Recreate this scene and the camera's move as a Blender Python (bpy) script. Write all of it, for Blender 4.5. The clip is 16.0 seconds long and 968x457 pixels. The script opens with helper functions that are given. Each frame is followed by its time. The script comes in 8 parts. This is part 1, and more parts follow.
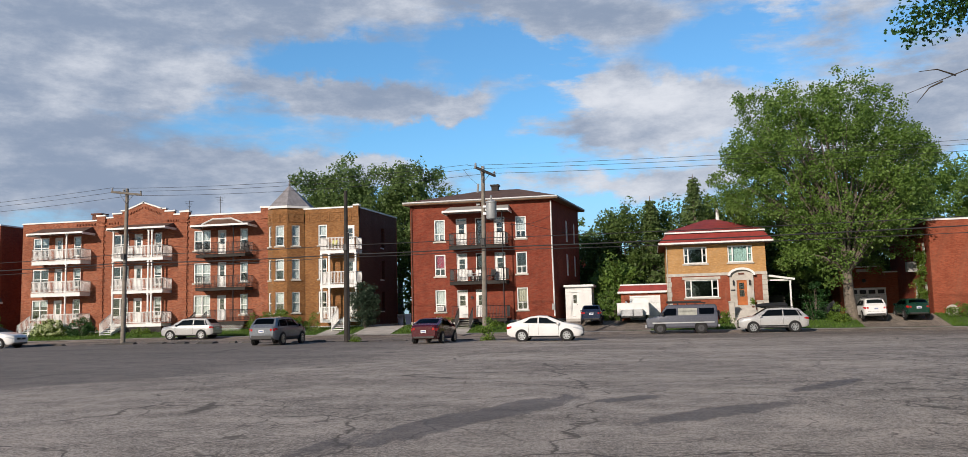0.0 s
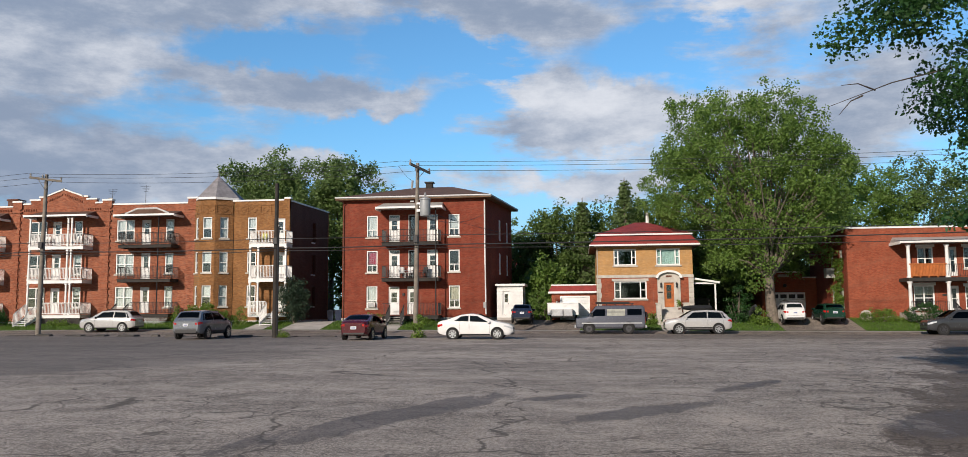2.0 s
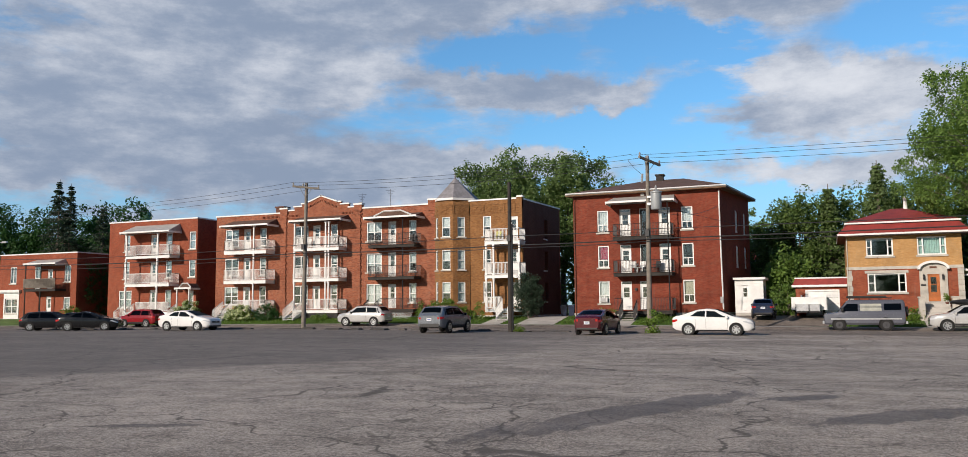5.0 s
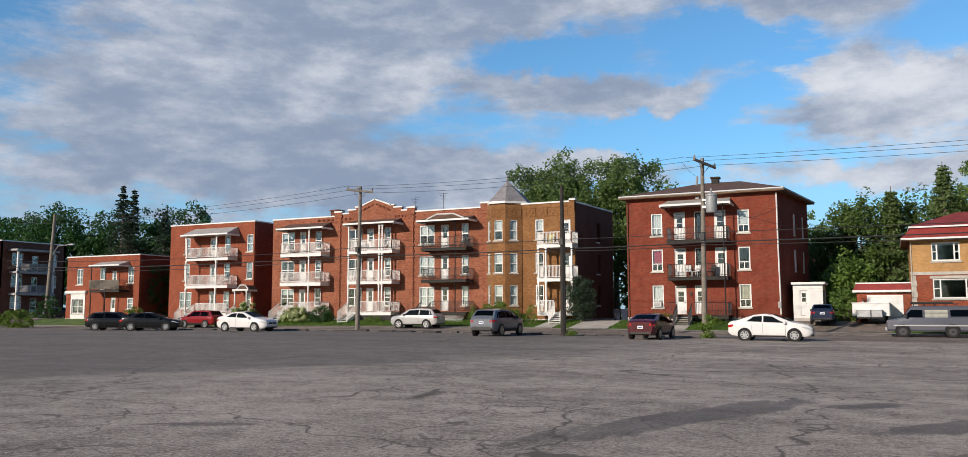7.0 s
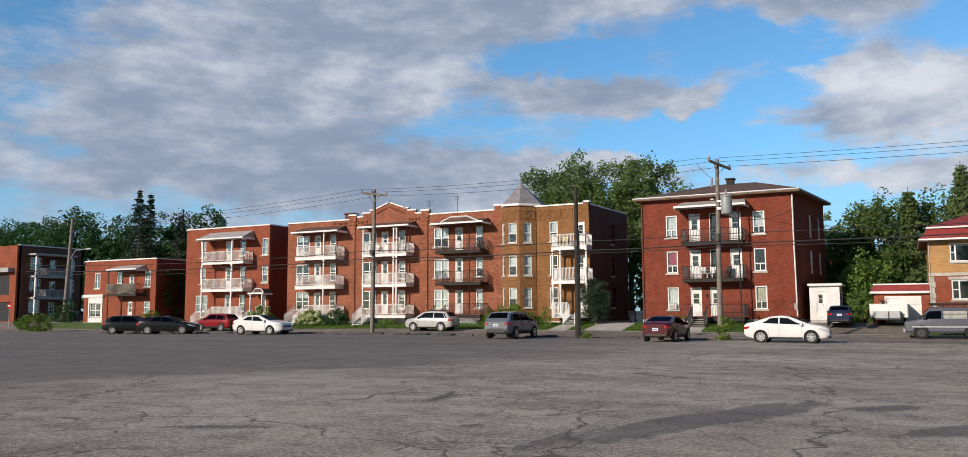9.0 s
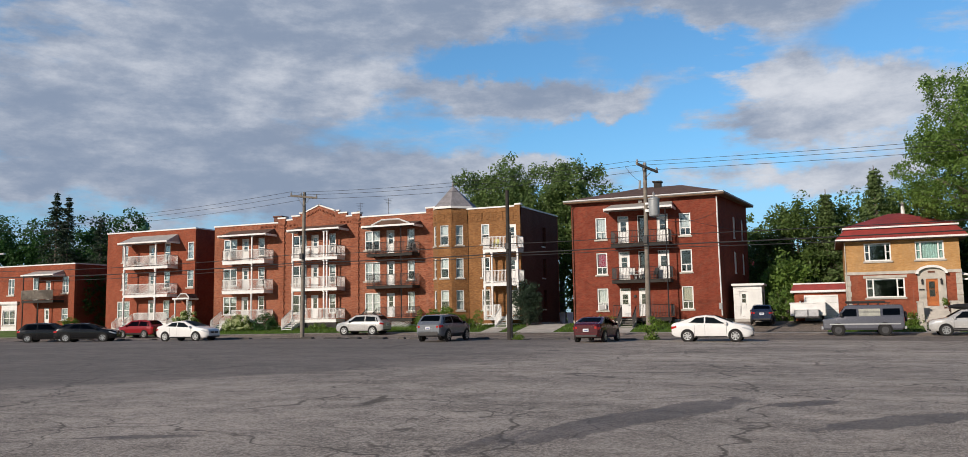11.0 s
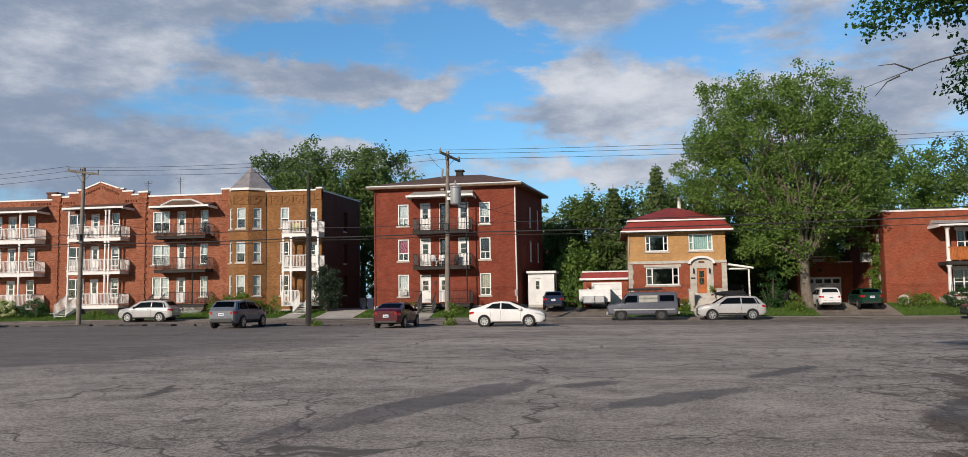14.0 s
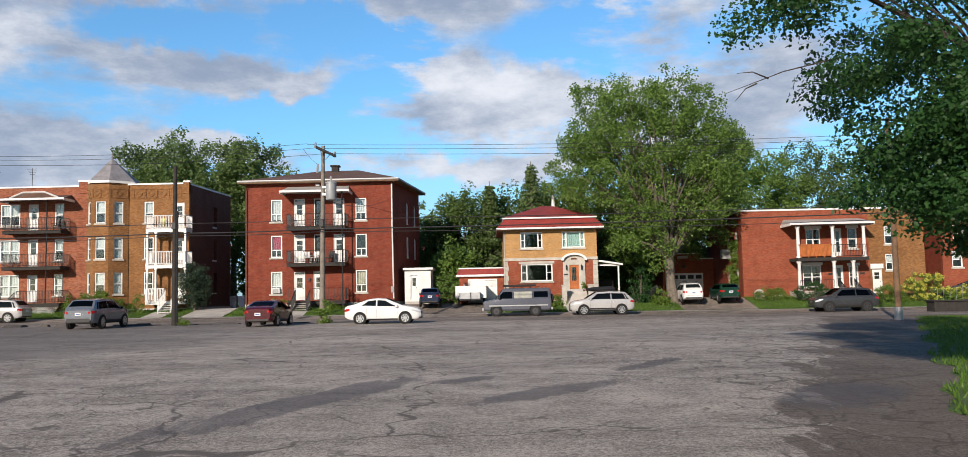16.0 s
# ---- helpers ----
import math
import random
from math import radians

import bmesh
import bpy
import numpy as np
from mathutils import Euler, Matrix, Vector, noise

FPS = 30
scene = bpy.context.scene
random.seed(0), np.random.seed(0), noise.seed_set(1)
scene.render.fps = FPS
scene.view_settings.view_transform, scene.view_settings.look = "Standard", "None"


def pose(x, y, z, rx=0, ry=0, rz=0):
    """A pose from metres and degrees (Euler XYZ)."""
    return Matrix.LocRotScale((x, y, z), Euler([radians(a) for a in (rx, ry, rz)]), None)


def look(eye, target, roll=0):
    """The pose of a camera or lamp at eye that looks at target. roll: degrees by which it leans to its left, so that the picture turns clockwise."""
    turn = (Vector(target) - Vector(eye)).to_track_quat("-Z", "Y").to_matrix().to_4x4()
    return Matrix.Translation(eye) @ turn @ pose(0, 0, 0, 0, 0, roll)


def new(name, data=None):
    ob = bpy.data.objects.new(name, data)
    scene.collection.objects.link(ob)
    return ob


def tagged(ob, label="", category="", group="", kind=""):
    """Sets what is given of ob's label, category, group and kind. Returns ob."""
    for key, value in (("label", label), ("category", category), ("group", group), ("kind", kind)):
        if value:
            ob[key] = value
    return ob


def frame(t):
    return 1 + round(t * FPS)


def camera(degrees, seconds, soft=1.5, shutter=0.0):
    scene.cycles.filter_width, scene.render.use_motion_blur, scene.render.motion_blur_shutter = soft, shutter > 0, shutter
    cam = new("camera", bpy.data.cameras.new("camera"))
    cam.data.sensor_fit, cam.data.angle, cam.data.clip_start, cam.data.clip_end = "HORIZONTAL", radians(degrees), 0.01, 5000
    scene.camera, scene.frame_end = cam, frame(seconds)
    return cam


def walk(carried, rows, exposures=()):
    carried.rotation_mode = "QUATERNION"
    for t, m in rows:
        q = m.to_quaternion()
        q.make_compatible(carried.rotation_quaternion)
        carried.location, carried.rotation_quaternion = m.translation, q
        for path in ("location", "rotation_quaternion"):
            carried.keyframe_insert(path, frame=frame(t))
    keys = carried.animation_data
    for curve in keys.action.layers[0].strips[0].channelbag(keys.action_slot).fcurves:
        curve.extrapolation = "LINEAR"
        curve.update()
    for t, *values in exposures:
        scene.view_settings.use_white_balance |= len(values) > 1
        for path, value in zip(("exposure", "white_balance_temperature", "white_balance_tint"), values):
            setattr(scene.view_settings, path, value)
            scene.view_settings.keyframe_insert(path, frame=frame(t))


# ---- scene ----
cam = camera(60.3, 16.0, soft=0.65)
# seconds, yaw, pitch, roll; the camera is held in one spot at eye height and pans along the street
PATH = [
    (0.0, 11.395, 5.889, 1.44), (0.5, 9.704, 5.781, 1.483), (1.0, 8.072, 5.766, 1.06), (1.5, 7.158, 5.723, 0.784),
    (2.0, 6.692, 5.665, 0.431), (2.5, 7.574, 5.601, 0.077), (3.0, 10.482, 5.574, -0.207), (3.5, 14.873, 5.614, -0.468),
    (4.0, 17.326, 5.582, -0.169), (4.5, 20.155, 5.488, 0.273), (7.0, 26.094, 5.698, 0.078), (7.5, 26.534, 5.784, 0.103),
    (8.0, 27.207, 5.861, 0.207), (10.5, 25.269, 6.084, 0.814), (11.0, 22.445, 6.008, 0.933), (11.5, 17.23, 5.73, 1.22),
    (12.0, 13.692, 5.532, 1.307), (12.5, 12.123, 5.33, 0.91), (13.0, 11.48, 5.2, 0.599), (13.5, 10.408, 4.997, 0.695),
    (14.0, 8.843, 4.834, 0.864), (14.5, 7.311, 4.673, 0.863), (15.0, 3.891, 4.636, 1.095), (15.5, 1.013, 4.494, 1.285),
    (16.0, 0.392, 4.456, 1.231),
]
EXPOSURE = [(0.0, -0.03), (4.5, -0.06), (8.0, -0.06), (11.0, -0.14), (12.5, -0.18), (14.5, -0.14), (16.0, 0.14)]
walk(cam, [(t, pose(0, 0, 1.65, 90 + p, r, y)) for t, y, p, r in PATH], EXPOSURE)

# ---------------------------------------------------------------- light
SUN_EL, SUN_AZ = 22.0, 203.0  # degrees; azimuth clockwise from +y: low evening sun behind the camera, to its left
world = bpy.data.worlds.new("sky")
scene.world = world
world.use_nodes = True


class Nodes:
    """Short hand for building node trees."""

    def __init__(self, tree):
        self.t = tree

    def n(self, kind, **kw):
        node = self.t.nodes.new(kind)
        for k, v in kw.items():
            setattr(node, k, v)
        return node

    def put(self, sock, v):
        if isinstance(v, bpy.types.NodeSocket):
            self.t.links.new(v, sock)
        elif v is not None:
            sock.default_value = v

    def math(self, op, a, b=None, c=None, clamp=False):
        m = self.n("ShaderNodeMath", operation=op, use_clamp=clamp)
        for s, v in zip(m.inputs, (a, b, c)):
            self.put(s, v)
        return m.outputs[0]

    def mix(self, f, a, b):
        m = self.n("ShaderNodeMix", data_type="RGBA")
        self.put(m.inputs[0], f)
        self.put(m.inputs[6], (*a, 1) if isinstance(a, tuple) else a)
        self.put(m.inputs[7], (*b, 1) if isinstance(b, tuple) else b)
        return m.outputs[2]

    def noise(self, vec, scale, detail=4.0, rough=0.55, distort=0.0):
        m = self.n("ShaderNodeTexNoise")
        self.put(m.inputs["Vector"], vec)
        m.inputs["Scale"].default_value, m.inputs["Detail"].default_value = scale, detail
        m.inputs["Roughness"].default_value, m.inputs["Distortion"].default_value = rough, distort
        return m.outputs["Fac"]

    def step(self, v, lo, hi, a=0.0, b=1.0):
        m = self.n("ShaderNodeMapRange", interpolation_type="SMOOTHSTEP")
        self.put(m.inputs[0], v)
        for i, x in zip((1, 2, 3, 4), (lo, hi, a, b)):
            m.inputs[i].default_value = x
        return m.outputs[0]

    def xyz(self, v):
        m = self.n("ShaderNodeSeparateXYZ")
        self.put(m.inputs[0], v)
        return m.outputs

    def vec(self, x, y, z=0.0):
        m = self.n("ShaderNodeCombineXYZ")
        for s, v in zip(m.inputs, (x, y, z)):
            self.put(s, v)
        return m.outputs[0]

    def scaled(self, v, sx, sy, sz):
        m = self.n("ShaderNodeVectorMath", operation="MULTIPLY")
        self.put(m.inputs[0], v)
        m.inputs[1].default_value = (sx, sy, sz)
        return m.outputs[0]


def build_sky():
    w = Nodes(world.node_tree)
    world.node_tree.nodes.clear()
    sky = w.n("ShaderNodeTexSky", sky_type="NISHITA", sun_disc=False, sun_elevation=radians(SUN_EL), sun_rotation=radians(SUN_AZ),
              air_density=1.0, dust_density=0.6, ozone_density=2.0)
    d = w.n("ShaderNodeTexCoord").outputs["Generated"]
    x, y, z = w.xyz(d)
    az = w.math("MULTIPLY", w.math("ARCTAN2", x, y), 57.2958)
    el = w.math("MULTIPLY", w.math("ARCSINE", w.math("MINIMUM", z, 1.0)), 57.2958)
    # cloud sheet seen in perspective: streaks lie flatter towards the horizon
    deep = w.math("ADD", w.math("MAXIMUM", z, 0.0), 0.16)
    flat = w.vec(w.math("DIVIDE", x, deep), w.math("DIVIDE", y, deep), 0.0)
    big = w.noise(w.scaled(flat, 0.9, 1.5, 1), 1.6, 8, 0.58, 0.35)
    fine = w.noise(w.vec(w.math("MULTIPLY", az, 0.55), w.math("MULTIPLY", w.math("ADD", el, w.math("MULTIPLY", az, 0.06)), 1.9), 0.0), 0.17, 10, 0.62, 0.0)
    ragged = w.math("ADD", w.math("MULTIPLY", big, 0.45), w.math("MULTIPLY", fine, 0.55))
    # warp the masses so that their outlines are torn
    waz = w.math("ADD", az, w.math("MULTIPLY", w.math("SUBTRACT", fine, 0.5), 9.0))
    wel = w.math("ADD", el, w.math("MULTIPLY", w.math("SUBTRACT", w.noise(w.vec(az, el, 7.0), 0.22, 6, 0.6), 0.5), 5.0))

    def mass(a, e, sa, se, tilt=0.0):
        da = w.math("SUBTRACT", waz, a)
        de = w.math("SUBTRACT", w.math("SUBTRACT", wel, e), w.math("MULTIPLY", da, tilt))
        q = w.math("ADD", w.math("POWER", w.math("DIVIDE", da, sa), 2.0), w.math("POWER", w.math("DIVIDE", de, se), 2.0))
        return w.math("EXPONENT", w.math("MULTIPLY", q, -1.0))

    def total(rows):
        s = 0.0
        for weight, *row in rows:
            s = w.math("ADD", w.math("MULTIPLY", mass(*row), weight), s)
        return s

    heavy = total(((0.6, -30, 20.5, 20, 4.6, -0.03), (0.5, -48, 12, 18, 6), (0.5, -33, 9, 14, 2.6, -0.03), (0.55, -20, 15.2, 6.5, 1.5, -0.13),
                   (0.5, -4.5, 20.5, 7, 2.8, -0.1), (0.42, 19, 13, 6, 5), (0.3, -1, 12.7, 7, 1.7)))
    bright = total(((0.62, -2.2, 15.3, 5.0, 2.2, -0.2), (0.5, 3.8, 13.6, 5, 1.7), (0.5, 12, 20, 5, 2.6), (0.5, -13.5, 13.9, 2.2, 1.2),
                    (0.45, -19, 9.6, 8, 1.1), (0.4, -1, 8.4, 9, 1.0), (0.3, 10, 11, 10, 3), (0.35, -36, 16, 9, 1.6)))
    clear = total(((0.5, -14, 11.3, 5, 1.8), (0.5, -23, 17.3, 7, 1.5, -0.06), (0.55, -9, 17.5, 5, 1.8, -0.2), (0.3, 5.5, 17.8, 4, 1.2)))
    lift = w.math("SUBTRACT", w.math("ADD", heavy, bright), clear)
    turned = w.step(w.math("ABSOLUTE", az), 52, 100, 1.0, 0.12)  # sky opened on the sun's unseen side, and dimmed there, to deepen shade
    dens = w.math("ADD", ragged, w.math("MULTIPLY", lift, 0.5))
    # clouds also thinned overhead, above the view, to lower the fill light
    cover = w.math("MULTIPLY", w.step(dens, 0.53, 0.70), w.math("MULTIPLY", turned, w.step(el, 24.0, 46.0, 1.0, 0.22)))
    lightness = w.math("ADD", w.math("SUBTRACT", w.math("MULTIPLY", bright, 0.75), w.math("MULTIPLY", heavy, 0.55)),
                       w.math("MULTIPLY", w.math("SUBTRACT", w.noise(w.vec(w.math("MULTIPLY", az, 0.7), w.math("MULTIPLY", el, 1.7), 3.0), 0.27, 10, 0.64, 0.0), 0.5), 2.3))
    shade = w.step(lightness, -0.60, 0.85)
    cloud = w.mix(shade, (0.28, 0.35, 0.48), (0.76, 0.79, 0.86))
    blue = w.n("ShaderNodeVectorMath", operation="MULTIPLY")
    w.put(blue.inputs[0], sky.outputs[0])
    # blue scaled down on the sun's side so that shaded walls stay dark
    w.put(blue.inputs[1], w.mix(turned, (SKY * 0.34, SKY * 0.38, SKY * 0.46), (SKY * 0.86, SKY * 1.40, SKY * 1.70)))
    low = w.math("MULTIPLY", w.step(el, 2.0, 13.0, 0.55, 0.0), turned)
    hazy = w.mix(low, blue.outputs[0], (0.36, 0.52, 0.76))
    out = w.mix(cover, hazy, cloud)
    under = w.mix(w.step(el, -6.0, -0.5), (0.06, 0.055, 0.05), out)
    bg = w.n("ShaderNodeBackground")
    w.put(bg.inputs[0], under)
    bg.inputs[1].default_value = 1.0
    w.put(w.n("ShaderNodeOutputWorld").inputs[0], bg.outputs[0])


SKY = 0.10
build_sky()
sun = new("sun", bpy.data.lights.new("sun", "SUN"))
sun.data.energy, sun.data.angle, sun.data.color = 4.7, radians(0.8), (1.0, 0.87, 0.75)
sun.matrix_world = look((0, 0, 0), (-math.sin(radians(SUN_AZ)) * math.cos(radians(SUN_EL)), -math.cos(radians(SUN_AZ)) * math.cos(radians(SUN_EL)),
                                    -math.sin(radians(SUN_EL))))

# ---------------------------------------------------------------- materials


def material(name, colour, rough=0.6, metal=0.0, vary=0.12, scale=3.0, bump=0.0, bump_scale=40.0, second=None, spec=0.5, island=0.0, coat=0.0):
    """A surface with variation at two scales: broad stains and fine grain."""
    m = bpy.data.materials.new(name)
    m.use_nodes = True
    w = Nodes(m.node_tree)
    b = m.node_tree.nodes["Principled BSDF"]
    p = w.n("ShaderNodeTexCoord").outputs["Object"]
    broad = w.noise(p, scale, 5, 0.6)
    grain = w.noise(p, scale * 14, 3, 0.6)
    f = w.math("ADD", w.math("MULTIPLY", broad, 0.65), w.math("MULTIPLY", grain, 0.35))
    if island:
        isl = w.n("ShaderNodeNewGeometry").outputs["Random Per Island"]
        f = w.math("ADD", w.math("MULTIPLY", f, 1 - island), w.math("MULTIPLY", isl, island))
    dark = tuple(c * (1 - vary * 1.6) for c in colour)
    light = second or tuple(min(1, c * (1 + vary * 1.6)) for c in colour)
    w.put(b.inputs["Base Color"], w.mix(w.step(f, 0.25, 0.75), dark, light))
    w.put(b.inputs["Roughness"], w.math("ADD", w.math("MULTIPLY", w.math("SUBTRACT", grain, 0.5), 0.25), rough, clamp=True))
    b.inputs["Metallic"].default_value = metal
    b.inputs["Specular IOR Level"].default_value = spec
    b.inputs["Coat Weight"].default_value = coat
    if bump:
        bn = w.n("ShaderNodeBump")
        bn.inputs["Strength"].default_value, bn.inputs["Distance"].default_value = bump, 0.02
        w.put(bn.inputs["Height"], w.noise(p, bump_scale, 4, 0.6))
        w.put(b.inputs["Normal"], bn.outputs[0])
    return m


def brick_material(name, one, two, mortar, width=0.21, height=0.075):
    m = bpy.data.materials.new(name)
    m.use_nodes = True
    w = Nodes(m.node_tree)
    b = m.node_tree.nodes["Principled BSDF"]
    p = w.n("ShaderNodeTexCoord").outputs["Object"]
    x, y, z = w.xyz(p)
    uv = w.vec(w.math("ADD", x, y), z, 0.0)
    t = w.n("ShaderNodeTexBrick")
    w.put(t.inputs["Vector"], uv)
    for k, v in (("Color1", (*one, 1)), ("Color2", (*two, 1)), ("Mortar", (*mortar, 1)), ("Scale", 1.0), ("Mortar Size", 0.006),
                 ("Mortar Smooth", 0.2), ("Bias", -0.1), ("Brick Width", width), ("Row Height", height)):
        t.inputs[k].default_value = v
    stain = w.noise(w.scaled(p, 0.35, 0.35, 0.22), 2.0, 6, 0.62, 0.4)
    patch = w.noise(w.scaled(p, 1, 1, 2.2), 4.0, 5, 0.75)
    c = w.mix(w.step(stain, 0.30, 0.72, 0.0, 0.45), t.outputs["Color"], tuple(v * 0.55 for v in one))
    c = w.mix(w.step(patch, 0.5, 0.72, 0.0, 0.55), c, tuple(min(1, v * 1.35) for v in two))
    streak = w.noise(w.scaled(p, 2.2, 2.2, 0.12), 1.3, 4, 0.6)
    c = w.mix(w.step(streak, 0.62, 0.8, 0.0, 0.30), c, tuple(0.5 * v + 0.12 for v in mortar))
    w.put(b.inputs["Base Color"], c)
    b.inputs["Roughness"].default_value = 0.85
    b.inputs["Specular IOR Level"].default_value = 0.2
    bn = w.n("ShaderNodeBump")
    bn.inputs["Strength"].default_value, bn.inputs["Distance"].default_value, bn.invert = 0.6, 0.012, True
    w.put(bn.inputs["Height"], t.outputs["Fac"])
    w.put(b.inputs["Normal"], bn.outputs[0])
    return m


def glass_material(name, tint, gloss, edge=0.6):
    m = bpy.data.materials.new(name)
    m.use_nodes = True
    w = Nodes(m.node_tree)
    m.node_tree.nodes.clear()
    tr, gl = w.n("ShaderNodeBsdfTransparent"), w.n("ShaderNodeBsdfGlossy")
    tr.inputs[0].default_value = (*tint, 1)
    gl.inputs[0].default_value, gl.inputs["Roughness"].default_value = (0.9, 0.95, 1, 1), 0.03
    bn = w.n("ShaderNodeBump")
    bn.inputs["Strength"].default_value, bn.inputs["Distance"].default_value = 0.08, 0.02
    w.put(bn.inputs["Height"], w.noise(w.n("ShaderNodeTexCoord").outputs["Object"], 1.7, 2))
    w.put(gl.inputs["Normal"], bn.outputs[0])
    lw = w.n("ShaderNodeLayerWeight")
    lw.inputs[0].default_value = 0.35
    mx = w.n("ShaderNodeMixShader")
    w.put(mx.inputs[0], w.math("ADD", w.math("MULTIPLY", lw.outputs["Fresnel"], edge), gloss, clamp=True))
    w.put(mx.inputs[1], tr.outputs[0])
    w.put(mx.inputs[2], gl.outputs[0])
    w.put(w.n("ShaderNodeOutputMaterial").inputs[0], mx.outputs[0])
    return m


def leaf_material(name, dark, light, glow=0.35):
    m = bpy.data.materials.new(name)
    m.use_nodes = True
    w = Nodes(m.node_tree)
    b = m.node_tree.nodes["Principled BSDF"]
    isl = w.n("ShaderNodeNewGeometry").outputs["Random Per Island"]
    p = w.n("ShaderNodeTexCoord").outputs["Object"]
    f = w.math("ADD", w.math("MULTIPLY", isl, 0.55), w.math("MULTIPLY", w.step(w.noise(p, 0.55, 4), 0.3, 0.7), 0.45))
    c = w.mix(f, dark, light)
    w.put(b.inputs["Base Color"], c)
    b.inputs["Roughness"].default_value = 0.5
    b.inputs["Specular IOR Level"].default_value = 0.35
    tl = w.n("ShaderNodeBsdfTranslucent")
    w.put(tl.inputs[0], w.mix(0.5, c, tuple(min(1, v * 1.6) for v in light)))
    mx = w.n("ShaderNodeMixShader")
    mx.inputs[0].default_value = glow
    w.put(mx.inputs[1], b.outputs[0])
    w.put(mx.inputs[2], tl.outputs[0])
    w.put(m.node_tree.nodes["Material Output"].inputs[0], mx.outputs[0])
    return m


def asphalt_material(name, colour, cracks=True):
    """Weathered asphalt: aggregate, broad greying, crazed cracks, damp and dirty patches, sealed seams."""
    m = bpy.data.materials.new(name)
    m.use_nodes = True
    w = Nodes(m.node_tree)
    b = m.node_tree.nodes["Principled BSDF"]
    p = w.n("ShaderNodeTexCoord").outputs["Object"]
    x, y, z = w.xyz(p)
    grit = w.noise(p, 40, 2, 0.9)
    speck = w.noise(w.scaled(p, 1.0, 0.8, 1), 15, 5, 0.85)
    broad = w.noise(w.scaled(p, 0.5, 1.0, 1), 0.22, 5, 0.6)
    mid = w.noise(p, 1.1, 5, 0.65)
    dark = tuple(v * 0.36 for v in colour)
    light = tuple(v * 1.46 for v in colour)
    f = w.math("ADD", w.math("MULTIPLY", broad, 0.16), w.math("ADD", w.math("MULTIPLY", mid, 0.16), w.math("ADD", w.math("MULTIPLY", grit, 0.30), w.math("MULTIPLY", speck, 0.38))))
    c = w.mix(w.step(f, 0.425, 0.575), dark, light)
    rough = 0.85
    if cracks:
        wob = w.n("ShaderNodeVectorMath", operation="ADD")
        nn = w.n("ShaderNodeTexNoise")
        nn.inputs["Scale"].default_value, nn.inputs["Detail"].default_value = 0.9, 5
        w.put(nn.inputs["Vector"], p)
        w.put(wob.inputs[0], p)
        w.put(wob.inputs[1], w.scaled(nn.outputs["Color"], 1.6, 1.6, 0))

        def web(scale, lo, hi, gate):
            v = w.n("ShaderNodeTexVoronoi", feature="DISTANCE_TO_EDGE")
            v.inputs["Scale"].default_value = scale
            w.put(v.inputs["Vector"], wob.outputs[0])
            return w.math("MULTIPLY", w.step(v.outputs["Distance"], lo, hi, 1.0, 0.0), gate)

        wide = web(0.16, 0.002, 0.007, w.step(w.noise(p, 0.35, 3), 0.36, 0.48))
        hair = web(0.42, 0.002, 0.012, w.step(w.noise(p, 0.22, 3), 0.44, 0.56))
        wide = w.math("MAXIMUM", wide, hair)
        # crazing is worst near the verge
        worn = w.math("ADD", w.noise(p, 0.28, 3), w.math("MULTIPLY", w.step(w.math("SUBTRACT", x, w.math("MULTIPLY", y, 0.25)), -3, 4), 0.24))
        craze = web(1.1, 0.008, 0.035, w.step(worn, 0.53, 0.63))
        lines = w.math("MAXIMUM", wide, craze, clamp=True)
        c = w.mix(w.math("MULTIPLY", lines, 0.85), c, tuple(v * 0.25 for v in colour))

        def patch(cx, cy, sx, sy, turn, lo=0.65, hi=1.0):
            a = radians(turn)
            dx, dy = w.math("SUBTRACT", x, cx), w.math("SUBTRACT", y, cy)
            u = w.math("ADD", w.math("MULTIPLY", dx, math.cos(a) / sx), w.math("MULTIPLY", dy, math.sin(a) / sx))
            v = w.math("ADD", w.math("MULTIPLY", dx, -math.sin(a) / sy), w.math("MULTIPLY", dy, math.cos(a) / sy))
            q = w.math("ADD", w.math("MULTIPLY", u, u), w.math("MULTIPLY", v, v))
            q = w.math("ADD", q, w.math("MULTIPLY", w.math("SUBTRACT", w.noise(w.scaled(p, 1.25, 0.30, 1), 1.7, 9, 0.74), 0.5), 3.3))
            return w.step(q, lo, hi, 1.0, 0.0)

        damp = patch(-2.9, 13.5, 4.3, 0.62, 69)
        for row in ((-0.5, 16.2, 0.9, 0.35, 50), (1.0, 14.1, 2.3, 0.5, 48), (3.6, 19.0, 2.0, 0.35, 58), (5.4, 13.0, 2.0, 0.9, 55), (-9.2, 9.4, 0.9, 0.2, 25)):
            damp = w.math("MAXIMUM", damp, patch(*row))
        c = w.mix(w.math("MULTIPLY", damp, 0.62), c, (0.080, 0.064, 0.054))
        # bare earth washed over the tarmac along the verge, and a darker surface towards the corner
        fray = w.math("SUBTRACT", w.noise(w.scaled(p, 1.1, 0.35, 1), 0.8, 9, 0.72), 0.5)
        edge = w.math("SUBTRACT", x, w.math("ADD", w.math("MULTIPLY", w.math("SUBTRACT", y, 11.0), 0.40), 4.0))
        soil = w.step(w.math("ADD", edge, w.math("MULTIPLY", fray, 6.5)), 0.0, 0.25)
        soil = w.math("MULTIPLY", soil, w.step(mid, 0.25, 0.6, 0.55, 1.0))
